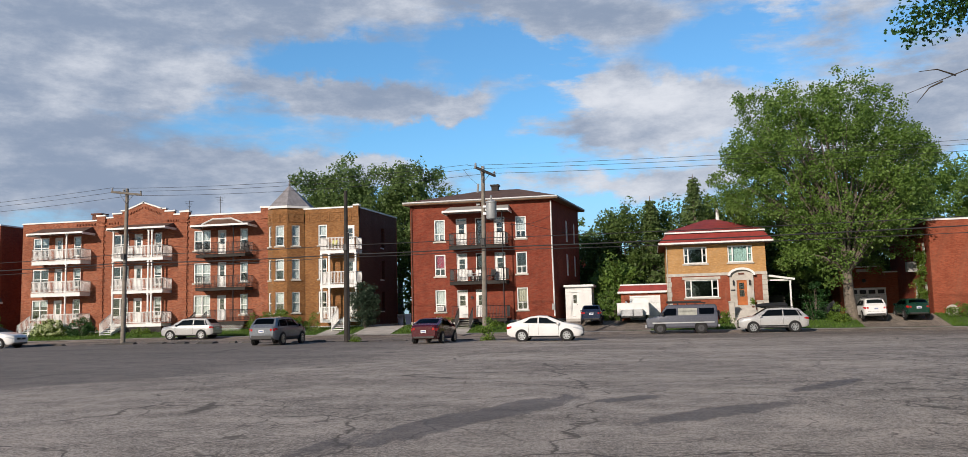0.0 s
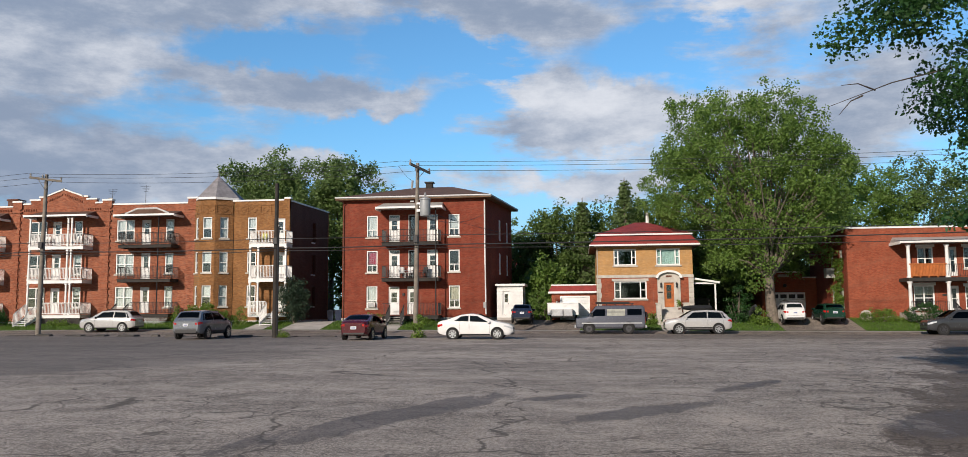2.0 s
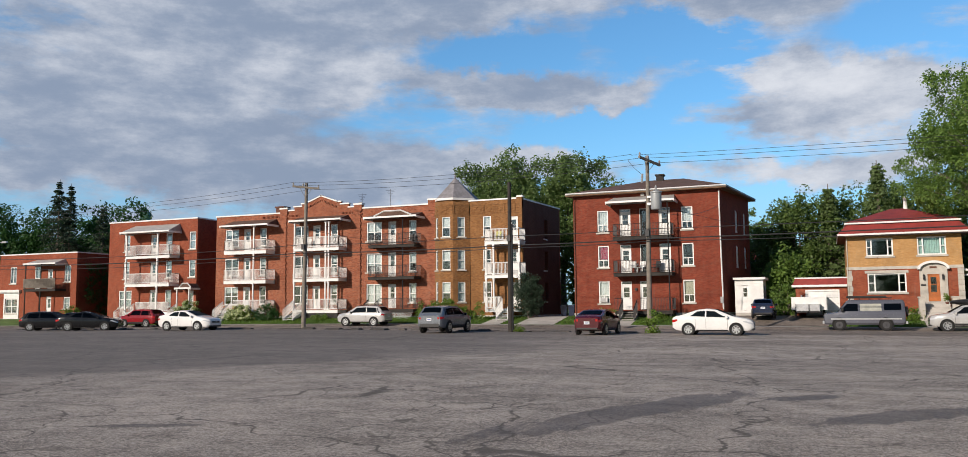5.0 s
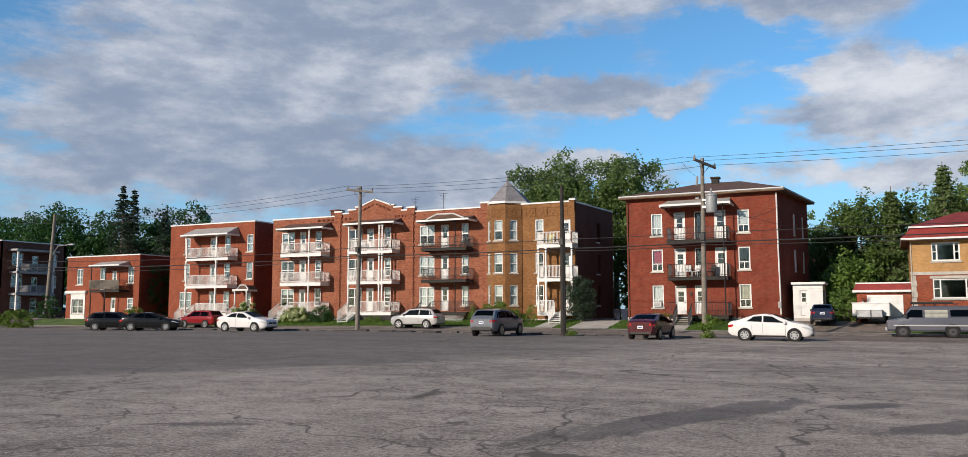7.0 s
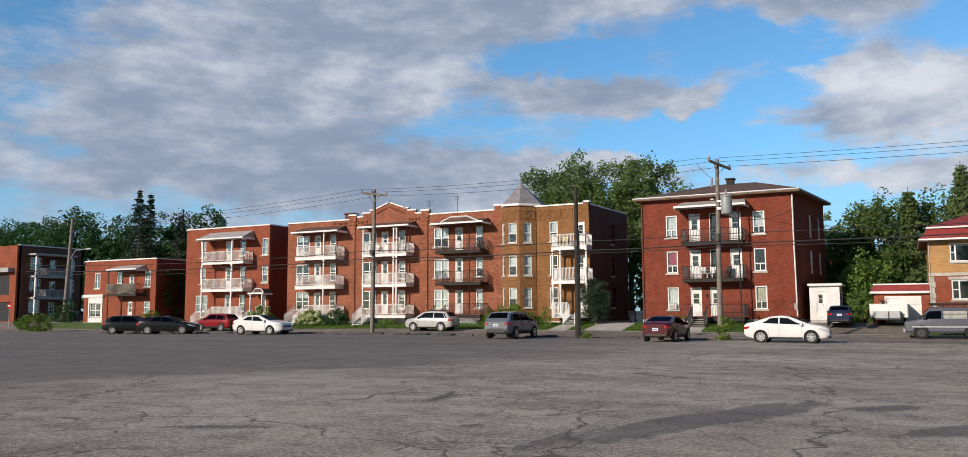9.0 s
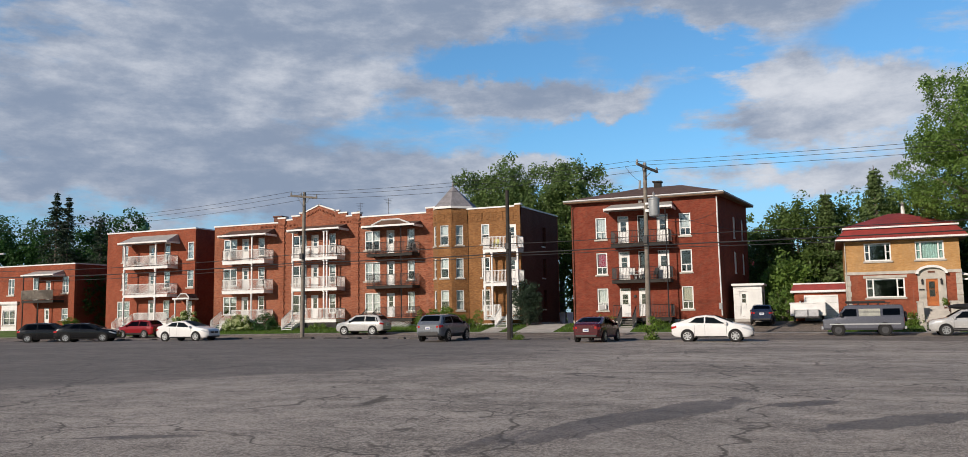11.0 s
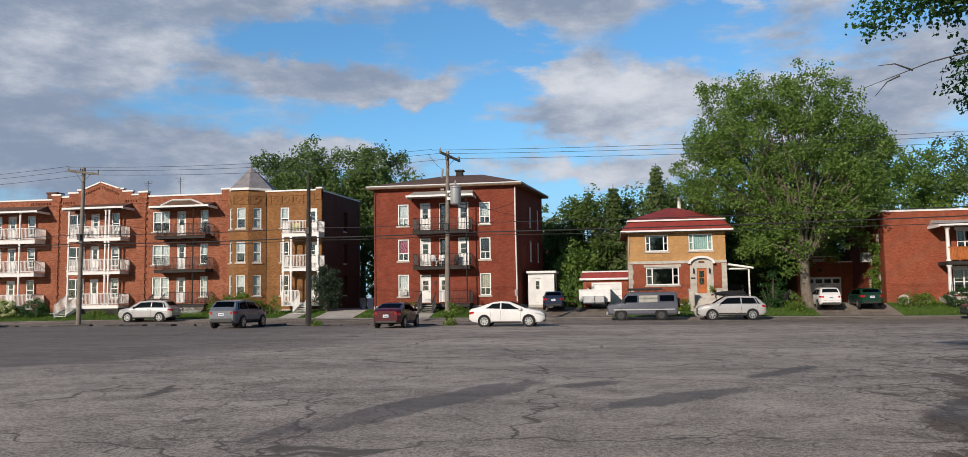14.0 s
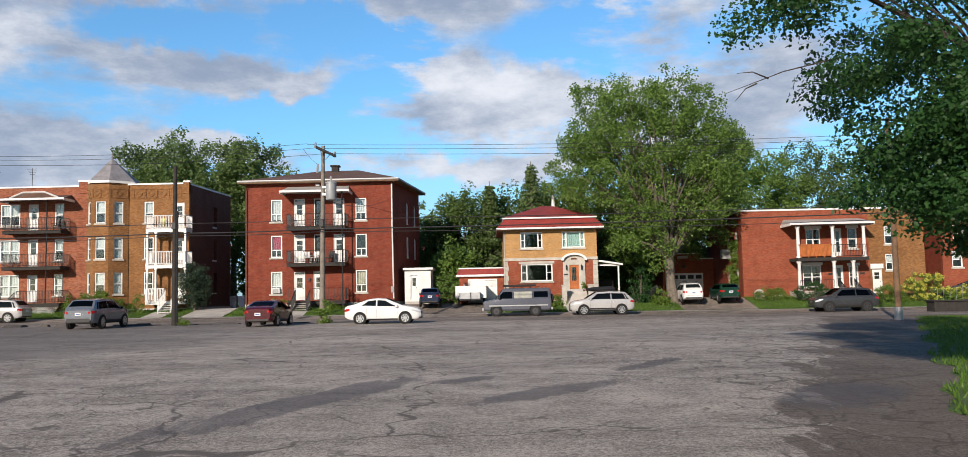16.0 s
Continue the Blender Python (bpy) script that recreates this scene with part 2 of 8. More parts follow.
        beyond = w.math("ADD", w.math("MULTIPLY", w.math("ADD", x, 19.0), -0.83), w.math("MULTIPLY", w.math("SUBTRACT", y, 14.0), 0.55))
        corner_dark = w.math("MULTIPLY", w.step(w.math("ADD", beyond, w.math("MULTIPLY", fray, 2.0)), 0.0, 0.9), w.step(x, -16.0, -7.0, 1.0, 0.0))
        c = w.mix(w.math("MULTIPLY", corner_dark, 0.5), c, (0.12, 0.112, 0.11))
        # darker again towards the left
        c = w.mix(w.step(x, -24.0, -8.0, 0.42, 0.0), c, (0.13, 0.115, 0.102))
        c = w.mix(w.math("MULTIPLY", soil, 0.78), c, (0.088, 0.064, 0.048))
        rough = w.math("SUBTRACT", 0.86, w.math("MULTIPLY", damp, 0.22))
        seam = w.math("MULTIPLY", w.step(w.math("ABSOLUTE", w.math("SUBTRACT", w.math("MODULO", w.math("ADD", w.math("ADD", y, w.math("MULTIPLY", mid, 0.9)), 200.0), 9.0), 4.5)), 0.02, 0.09, 1.0, 0.0),
                      w.step(w.noise(p, 0.18, 3), 0.46, 0.6))
        c = w.mix(w.math("MULTIPLY", seam, 0.6), c, tuple(v * 0.4 for v in colour))
    w.put(b.inputs["Base Color"], c)
    w.put(b.inputs["Roughness"], rough)
    b.inputs["Specular IOR Level"].default_value = 0.25
    bn = w.n("ShaderNodeBump")
    bn.inputs["Strength"].default_value, bn.inputs["Distance"].default_value = 0.7, 0.014
    w.put(bn.inputs["Height"], w.math("ADD", w.math("MULTIPLY", grit, 0.6), speck))
    w.put(b.inputs["Normal"], bn.outputs[0])
    return m


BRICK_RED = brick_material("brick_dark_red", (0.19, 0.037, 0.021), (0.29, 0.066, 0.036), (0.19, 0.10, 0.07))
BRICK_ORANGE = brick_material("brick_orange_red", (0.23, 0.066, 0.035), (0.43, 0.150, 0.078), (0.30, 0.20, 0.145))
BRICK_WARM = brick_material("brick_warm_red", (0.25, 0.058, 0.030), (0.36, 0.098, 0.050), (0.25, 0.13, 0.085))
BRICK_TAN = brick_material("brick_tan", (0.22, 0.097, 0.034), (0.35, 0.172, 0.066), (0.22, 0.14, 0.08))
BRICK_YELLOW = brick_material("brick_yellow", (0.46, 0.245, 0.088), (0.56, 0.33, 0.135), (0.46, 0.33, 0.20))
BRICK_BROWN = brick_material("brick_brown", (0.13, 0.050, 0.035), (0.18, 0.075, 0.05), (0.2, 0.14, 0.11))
WHITE = material("white_paint", (0.74, 0.74, 0.72), 0.5, vary=0.07, scale=2.0, bump=0.1)
WHITE_VINYL = material("white_vinyl", (0.78, 0.78, 0.76), 0.4, vary=0.05)
GREY_PAINT = material("grey_paint", (0.36, 0.36, 0.36), 0.55, vary=0.12)
BLACK_IRON = material("black_iron", (0.022, 0.022, 0.024), 0.5, 0.2, vary=0.3)
STONE = material("pale_stone", (0.46, 0.43, 0.38), 0.85, vary=0.16, scale=2.5, bump=0.3)
CONCRETE = material("concrete", (0.46, 0.435, 0.40), 0.9, vary=0.16, scale=1.4, bump=0.4)
ROOF_BROWN = material("brown_shingle", (0.115, 0.066, 0.048), 0.9, vary=0.25, scale=1.5, bump=0.6, bump_scale=22)
ROOF_RED = material("red_roof_sheet", (0.25, 0.035, 0.030), 0.7, vary=0.22, scale=1.2, bump=0.3)
SLATE = material("grey_slate", (0.24, 0.23, 0.24), 0.7, vary=0.2, scale=2.0, bump=0.5, bump_scale=18)
ROOF_FLAT = material("tar_roof", (0.06, 0.058, 0.055), 0.9, vary=0.2)
AWNING = material("grey_awning_sheet", (0.40, 0.39, 0.37), 0.5, vary=0.14, scale=1.5)
DARK_WOOD = material("dark_weathered_wood", (0.030, 0.026, 0.023), 0.85, vary=0.3, scale=4)
GREY_WOOD = material("grey_weathered_pole", (0.21, 0.185, 0.155), 0.9, vary=0.25, scale=3, bump=0.5)
BROWN_WOOD = material("brown_pole_wood", (0.16, 0.095, 0.055), 0.9, vary=0.3, scale=3, bump=0.5)
ORANGE_WOOD = material("varnished_orange_wood", (0.42, 0.13, 0.035), 0.4, vary=0.2, scale=3)
CURTAIN = material("pale_curtain", (0.66, 0.66, 0.64), 0.9, vary=0.1, scale=4)
CURTAIN_RED = material("magenta_curtain", (0.40, 0.02, 0.07), 0.9, vary=0.15)
CURTAIN_BEIGE = material("beige_blind", (0.50, 0.44, 0.34), 0.9, vary=0.12)
CURTAIN_GREEN = material("pale_green_blind", (0.42, 0.58, 0.52), 0.9, vary=0.08)
# plaster toned dark to carry the dimness of the unlit rooms
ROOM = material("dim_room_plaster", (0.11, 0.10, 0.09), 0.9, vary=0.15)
GLASS = glass_material("window_glass", (0.82, 0.87, 0.88), 0.06)
CAR_GLASS = glass_material("tinted_car_glass", (0.10, 0.12, 0.13), 0.015, 0.08)
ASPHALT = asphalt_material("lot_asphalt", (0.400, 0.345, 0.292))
ROAD = asphalt_material("road_asphalt", (0.245, 0.207, 0.175), False)
OAK_BARK = material("oak_bark", (0.055, 0.045, 0.036), 0.95, vary=0.35, scale=5, bump=0.8, bump_scale=16)
BARK = material("bark", (0.15, 0.125, 0.10), 0.95, vary=0.35, scale=5, bump=0.8, bump_scale=16)
LEAF = leaf_material("maple_leaf", (0.088, 0.160, 0.032), (0.200, 0.310, 0.070), 0.40)
LEAF_FAR = leaf_material("poplar_leaf", (0.085, 0.145, 0.045), (0.20, 0.285, 0.10), 0.42)
LEAF_MIX = leaf_material("mixed_leaf", (0.050, 0.095, 0.024), (0.145, 0.215, 0.055), 0.33)
LARCH = leaf_material("larch_needle", (0.080, 0.130, 0.045), (0.18, 0.25, 0.09), 0.35)
LEAF_OAK = leaf_material("oak_leaf", (0.018, 0.058, 0.018), (0.050, 0.130, 0.030), 0.36)
LEAF_BUSH = leaf_material("shrub_leaf", (0.062, 0.125, 0.018), (0.185, 0.275, 0.045), 0.33)
NEEDLE = leaf_material("spruce_needle", (0.020, 0.040, 0.024), (0.052, 0.082, 0.046), 0.15)
GRASS = leaf_material("grass_blade", (0.045, 0.105, 0.012), (0.125, 0.215, 0.028), 0.3)
LAWN = material("lawn_soil", (0.07, 0.125, 0.020), 0.95, vary=0.35, scale=0.9, bump=0.6, bump_scale=30)
FLOWER = leaf_material("white_flower", (0.40, 0.48, 0.20), (0.70, 0.74, 0.46), 0.2)
FLOWER_YELLOW = leaf_material("yellow_flower", (0.45, 0.42, 0.06), (0.6, 0.6, 0.12), 0.2)

# ---------------------------------------------------------------- geometry helpers


class Geo:
    """Collects vertices and faces of one mesh."""

    def __init__(self):
        self.v, self.f = [], []

    def add(self, verts, faces):
        k = len(self.v)
        self.v.extend(tuple(p) for p in verts)
        self.f.extend(tuple(i + k for i in q) for q in faces)
        return self

    def box(self, x0, y0, z0, x1, y1, z1, c=0.0):
        """A box; c chamfers its upright edges."""
        if c <= 0:
            ring = [(x0, y0), (x1, y0), (x1, y1), (x0, y1)]
        else:
            ring = [(x0 + c, y0), (x1 - c, y0), (x1, y0 + c), (x1, y1 - c), (x1 - c, y1), (x0 + c, y1), (x0, y1 - c), (x0, y0 + c)]
        return self.prism(ring, z0, z1)

    def prism(self, ring, z0, z1):
        n = len(ring)
        self.add([(x, y, z0) for x, y in ring] + [(x, y, z1) for x, y in ring],
                 [tuple(range(n))[::-1], tuple(range(n, 2 * n))] + [(i, (i + 1) % n, n + (i + 1) % n, n + i) for i in range(n)])
        return self

    def slab(self, poly, y0, y1):
        """A polygon in x, z pushed from y0 to y1."""
        n = len(poly)
        self.add([(x, y0, z) for x, z in poly] + [(x, y1, z) for x, z in poly],
                 [tuple(range(n)), tuple(range(n, 2 * n))[::-1]] + [(i, n + i, n + (i + 1) % n, (i + 1) % n) for i in range(n)])
        return self

    def loft(self, rings, caps=True, closed=True):
        n = len(rings[0])
        verts = [p for r in rings for p in r]
        faces = []
        for k in range(len(rings) - 1):
            for i in range(n if closed else n - 1):
                j = (i + 1) % n
                faces.append((k * n + i, k * n + j, (k + 1) * n + j, (k + 1) * n + i))
        if caps:
            faces += [tuple(range(n))[::-1], tuple(range((len(rings) - 1) * n, len(rings) * n))]
        return self.add(verts, faces)

    def tube(self, points, radii, n=8, caps=True):
        rings = []
        pts = [Vector(p) for p in points]
        for i, p in enumerate(pts):
            d = (pts[min(i + 1, len(pts) - 1)] - pts[max(i - 1, 0)]).normalized()
            a = d.cross(Vector((0, 0, 1)) if abs(d.z) < 0.9 else Vector((1, 0, 0))).normalized()
            b = d.cross(a)
            r = radii[i] if hasattr(radii, "__len__") else radii
            rings.append([p + (a * math.cos(2 * math.pi * k / n) + b * math.sin(2 * math.pi * k / n)) * r for k in range(n)])
        return self.loft(rings, caps)

    def turned(self, profile, centre, axis="z", n=16):
        """A body of revolution: profile rows of (radius, height)."""
        cx, cy, cz = centre
        rings = []
        for r, h in profile:
            ring = []
            for k in range(n):
                a = 2 * math.pi * k / n
                u, v = r * math.cos(a), r * math.sin(a)
                ring.append((cx + u, cy + v, cz + h) if axis == "z" else (cx + u, cy + h, cz + v) if axis == "y" else (cx + h, cy + u, cz + v))
            rings.append(ring)
        return self.loft(rings)


BASE = {}


def thing(name, x, y, z, label="", category="", group="", kind="", turn=0.0):
    """An Empty at the base of a thing; its parts are given in the world's metres."""
    ob = new(name)
    ob.empty_display_size = 0.3
    ob.location = (x, y, z)
    ob.rotation_euler = (0, 0, radians(turn))
    BASE[ob.name] = Vector((x, y, z))
    return tagged(ob, label, category, group, kind)


def part(name, g, mat, parent=None, label="", smooth=False, fix=False):
    """Links one mesh under a thing or a part."""
    o = BASE.get(parent.name, Vector((0, 0, 0))) if parent else Vector((0, 0, 0))
    me = bpy.data.meshes.new(name)
    v = np.array(g.v, dtype=float).reshape(-1, 3) - np.array(o)
    me.from_pydata(v.tolist(), [], g.f)
    if fix or smooth or name.startswith("wall"):
        bm = bmesh.new()
        bm.from_mesh(me)
        bmesh.ops.remove_doubles(bm, verts=bm.verts, dist=0.0005)
        bmesh.ops.recalc_face_normals(bm, faces=bm.faces)
        bm.to_mesh(me)
        bm.free()
    if smooth:
        me.shade_smooth()
        me.set_sharp_from_angle(angle=radians(38))
    me.materials.append(mat)
    ob = new(name, me)
    if parent:
        ob.parent = parent
    BASE[ob.name] = o
    if label:
        tagged(ob, label)
    return ob


def lone(name, g, mat, label, category="", group="", kind="", smooth=False):
    """A thing that is one mesh."""
    return tagged(part(name, g, mat, None, "", smooth), label, category, group, kind)


# ---------------------------------------------------------------- ground
GX = ((-400, -0.3), (-75, 0.06), (-37, 0.26), (25, -0.18), (60, -0.3), (400, -0.6))


def street_z(x):
    for (a, za), (b, zb) in zip(GX, GX[1:]):
        if x <= b:
            return za + (zb - za) * max(0.0, (x - a) / (b - a))
    return GX[-1][1]


KERB, WALKWAY, YARD = 62.4, 64.2, 68.2


def ground_z(x, y):
    """Height of the ground: the lot and the road lie low, the yards rise to the houses."""
    s = street_z(x)
    near = max(0.0, min(1.0, y / 40.0))
    s *= near * near * (3 - 2 * near)
    if y < KERB:
        return s
    t = max(0.0, min(1.0, (y - WALKWAY) / (YARD - WALKWAY)))
    return (s + 0.14) * (1 - t) + 0.86 * t


def sheet(name, xs, ys, mat, label, lift=0.0, kind="structure", inside=None, parent=None):
    g = Geo()
    n = len(ys)
    vs = [(x, y, ground_z(x, y) + lift) for x in xs for y in ys]
    fs = []
    for i in range(len(xs) - 1):
        for j in range(n - 1):
            if inside is None or inside((xs[i] + xs[i + 1]) / 2, (ys[j] + ys[j + 1]) / 2):
                fs.append((i * n + j, (i + 1) * n + j, (i + 1) * n + j + 1, i * n + j + 1))
    g.add(vs, fs)
    return lone(name, g, mat, label, "", "", kind)


def span(a, b, step):
    k = max(1, round((b - a) / step))
    return [a + (b - a) * i / k for i in range(k + 1)]


LONG = [-3000, -1200, -500] + span(-220, 120, 4.0) + [400, 1000, 3000]
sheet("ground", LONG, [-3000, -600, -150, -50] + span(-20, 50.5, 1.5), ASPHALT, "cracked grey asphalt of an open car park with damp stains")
sheet("road", LONG, span(50.5, KERB, 1.0), ROAD, "dark worn asphalt street between car park and houses")
kerb = Geo()
for a, b in zip(span(-220, 120, 4.0), span(-220, 120, 4.0)[1:]):
    za, zb = street_z(a), street_z(b)
    kerb.add([(a, KERB, za - 0.1), (b, KERB, zb - 0.1), (b, KERB, zb + 0.135), (a, KERB, za + 0.135), (a, KERB + 0.18, za + 0.145), (b, KERB + 0.18, zb + 0.145),
              (b, KERB + 0.18, zb - 0.1), (a, KERB + 0.18, za - 0.1)], [(0, 1, 2, 3), (3, 2, 5, 4), (4, 5, 6, 7)])
lone("kerb", kerb, CONCRETE, "worn pale concrete kerb along the street", "", "", "structure")
sheet("pavement", span(-220, 120, 4.0), [KERB + 0.18, 63.0, 63.6, WALKWAY], CONCRETE, "pale concrete pavement in front of the houses")
sheet("ground_yards", LONG, span(WALKWAY, 72, 0.8) + [80, 100, 160, 400, 1200, 3000], LAWN, "green lawns of the front yards")

# ---------------------------------------------------------------- parts of houses


def wall_geo(g, p0, p1, z0, z1, holes=(), th=0.3):
    """A wall from p0 to p1 (x, y) with thickness and openings (from, to, low, high) along its run."""
    a, b = Vector((*p0, 0)), Vector((*p1, 0))
    length = (b - a).length
    u = (b - a) / length
    n = Vector((-u.y, u.x, 0)) * th
    us = sorted({0.0, length, *[h[0] for h in holes], *[h[1] for h in holes]})
    zs = sorted({z0, z1, *[h[2] for h in holes], *[h[3] for h in holes]})

    def at(s, z, back):
        p = a + u * s + (n if back else Vector((0, 0, 0)))
        return (p.x, p.y, z)

    for s0, s1 in zip(us, us[1:]):
        for q0, q1 in zip(zs, zs[1:]):
            cs, cz = (s0 + s1) / 2, (q0 + q1) / 2
            if any(h[0] < cs < h[1] and h[2] < cz < h[3] for h in holes):
                continue
            for back in (False, True):
                g.add([at(s0, q0, back), at(s1, q0, back), at(s1, q1, back), at(s0, q1, back)], [(0, 1, 2, 3) if not back else (3, 2, 1, 0)])
    for s0, s1, q0, q1 in list(holes) + [(0.0, length, z0, z1)]:
        c = [(s0, q0), (s1, q0), (s1, q1), (s0, q1)]
        g.add([at(*q, False) for q in c] + [at(*q, True) for q in c], [(i, (i + 1) % 4, 4 + (i + 1) % 4, 4 + i) for i in range(4)])
    return g


def window(house, x0, x1, z0, z1, y, style="hung", cloth=None, drop=1.0, sill=True, frame_mat=None):
    """A window set in an opening of a street front: frame with sashes, panes, sill, and what hangs behind it."""
    fm = frame_mat or WHITE_VINYL
    g = Geo()
    t, yf, yb = 0.095, y + 0.05, y + 0.15
    g.box(x0, yf, z0, x0 + t, yb, z1).box(x1 - t, yf, z0, x1, yb, z1).box(x0 + t, yf, z0, x1 - t, yb, z0 + t).box(x0 + t, yf, z1 - t, x1 - t, yb, z1)
    panes = []
    h = z1 - z0
    if style == "hung":
        cols, rail = [(x0 + t, x1 - t)], z0 + h * 0.47
    elif style == "split":
        cols, rail = [(x0 + t, x1 - t)], z0 + h * 0.34
    elif style == "pair":
        m = (x0 + x1) / 2
        cols, rail = [(x0 + t, m - t / 2), (m + t / 2, x1 - t)], z0 + h * 0.47
    elif style == "picture":
        k = (x1 - x0) * 0.17
        cols, rail = [(x0 + t, x0 + k), (x0 + k + t, x1 - k - t), (x1 - k, x1 - t)], None
    else:
        cols, rail = [(x0 + t, x1 - t)], None
    for (a, b), (c, d) in zip(cols, cols[1:]):
        g.box(b, yf, z0 + t, c, yb, z1 - t)
    for i, (a, b) in enumerate(cols):
        if rail and style != "picture":
            g.box(a, yf + 0.01, rail - 0.035, b, yb - 0.01, rail + 0.035)
            panes += [(a, b, z0 + t, rail - 0.035), (a, b, rail + 0.035, z1 - t)]
            if style == "split":
                m = (a + b) / 2
                g.box(m - 0.03, yf + 0.01, z0 + t, m + 0.03, yb - 0.01, rail - 0.035)
        elif style == "picture" and i != 1:
            m = (z0 + z1) / 2
            g.box(a, yf + 0.01, m - 0.03, b, yb - 0.01, m + 0.03)
            panes += [(a, b, z0 + t, m - 0.03), (a, b, m + 0.03, z1 - t)]
        else:
            panes.append((a, b, z0 + t, z1 - t))
    w = part("window", g, fm, house)
    for a, b, c, d in panes:
        p = part("pane", Geo().box(a, y + 0.095, c, b, y + 0.102, d), GLASS, w)
        p.visible_shadow = False
    if sill:
        part("sill", Geo().box(x0 - 0.1, y - 0.09, z0 - 0.13, x1 + 0.1, y + 0.05, z0), STONE, w)
    if cloth:
        g = Geo()
        n = max(6, int((x1 - x0) / 0.05))
        low = z1 - (z1 - z0) * drop
        pts = [(x0 + 0.03 + (x1 - x0 - 0.06) * i / n, y + 0.24 + 0.022 * math.sin(i * 1.9)) for i in range(n + 1)]
        g.loft([[(px, py, low) for px, py in pts] + [(px, py + 0.006, low) for px, py in pts[::-1]],
                [(px, py, z1) for px, py in pts] + [(px, py + 0.006, z1) for px, py in pts[::-1]]])
        part("curtain", g, cloth, w)
    return w


def door(house, x0, x1, z0, z1, y, light=(0.45, 0.9), mat=None, transom=0.0, frame_mat=None):
    """A panelled front door with a glazed upper part, frame and knob."""
    fm = frame_mat or WHITE
    t = 0.07
    top = z1 - transom
    g = Geo()
    g.box(x0, y + 0.04, z0, x0 + t, y + 0.16, z1).box(x1 - t, y + 0.04, z0, x1, y + 0.16, z1).box(x0 + t, y + 0.04, z1 - t, x1 - t, y + 0.16, z1)
    if transom:
        g.box(x0 + t, y + 0.04, top - t / 2, x1 - t, y + 0.16, top + t / 2)
    d = part("door", g, fm, house)
    a, b, c, e = x0 + t, x1 - t, z0 + 0.02, top - (t / 2 if transom else t)
    la, lb = c + (e - c) * light[0], c + (e - c) * light[1]
    m = (b - a) * 0.2
    lf = Geo()
    lf.box(a, y + 0.09, c, a + m, y + 0.13, e).box(b - m, y + 0.09, c, b, y + 0.13, e).box(a + m, y + 0.09, c, b - m, y + 0.13, la)
    lf.box(a + m, y + 0.09, lb, b - m, y + 0.13, e)
    lf.box(a + m, y + 0.075, c + 0.15, b - m, y + 0.09, la - 0.15)
    lf.box(a + m, y + 0.095, (la + lb) / 2 - 0.02, b - m, y + 0.125, (la + lb) / 2 + 0.02)
    part("door_leaf", lf, mat or WHITE, d)
    p = part("pane", Geo().box(a + m, y + 0.107, la, b - m, y + 0.113, lb), GLASS, d)
    p.visible_shadow = False
    if transom:
        p = part("pane", Geo().box(a, y + 0.1, top + t / 2, b, y + 0.106, z1 - t), GLASS, d)
        p.visible_shadow = False
    part("door_knob", Geo().turned([(0.0, -0.06), (0.028, -0.055), (0.03, -0.03), (0.012, -0.02), (0.012, 0.0)], (b - 0.07, y + 0.09, c + 0.95), "y", 8), BLACK_IRON, d)
    return d


def rail_run(g, p0, p1, z0, z1, bar, gap, top=0.05):
    """Handrail, foot rail and balusters from p0 to p1."""
    a, b = Vector((*p0, 0)), Vector((*p1, 0))
    n = max(2, round((b - a).length / gap))
    for zc, r in ((z1, top / 2), (z0 + 0.09, top / 2.4)):
        g.tube([(a.x, a.y, zc), (b.x, b.y, zc)], r, 4)
    for i in range(n + 1):
        p = a.lerp(b, i / n)
        g.box(p.x - bar / 2, p.y - bar / 2, z0 + 0.09, p.x + bar / 2, p.y + bar / 2, z1)


def balcony(house, x0, x1, yf, y, z, style="white", fascia=0.22, high=1.0, railing=True):
    """A balcony: deck with fascia, and a railing round its open sides."""
    white = style == "white"
    g = Geo().box(x0, yf, z - 0.05, x1, y, z).box(x0 + 0.04, yf + 0.04, z - fascia, x1 - 0.04, yf + 0.1, z - 0.05)
    g.box(x0 + 0.04, yf + 0.1, z - fascia, x0 + 0.1, y, z - 0.05).box(x1 - 0.1, yf + 0.1, z - fascia, x1 - 0.04, y, z - 0.05)
    for i in range(1, 4):
        xm = x0 + (x1 - x0) * i / 4
        g.box(xm - 0.03, yf + 0.1, z - fascia + 0.03, xm + 0.03, y, z - 0.05)
    b = part("balcony", g, WHITE if white else DARK_WOOD, house)
    if railing:
        r = Geo()
        bar, gap = (0.036, 0.13) if white else (0.022, 0.12)
        for p0, p1 in (((x0 + 0.06, yf + 0.06), (x1 - 0.06, yf + 0.06)), ((x0 + 0.06, yf + 0.06), (x0 + 0.06, y)), ((x1 - 0.06, yf + 0.06), (x1 - 0.06, y))):
            rail_run(r, p0, p1, z, z + high, bar, gap, 0.08 if white else 0.04)
        part("railing", r, WHITE if white else BLACK_IRON, b)
    return b


def post(parent, x, y, z0, z1, w=0.14, mat=None):
    g = Geo().box(x - w / 2, y - w / 2, z0, x + w / 2, y + w / 2, z1, 0.015)
    g.box(x - w * 0.7, y - w * 0.7, z1 - 0.12, x + w * 0.7, y + w * 0.7, z1).box(x - w * 0.7, y - w * 0.7, z0, x + w * 0.7, y + w * 0.7, z0 + 0.15)
    return part("post", g, mat or WHITE, parent)


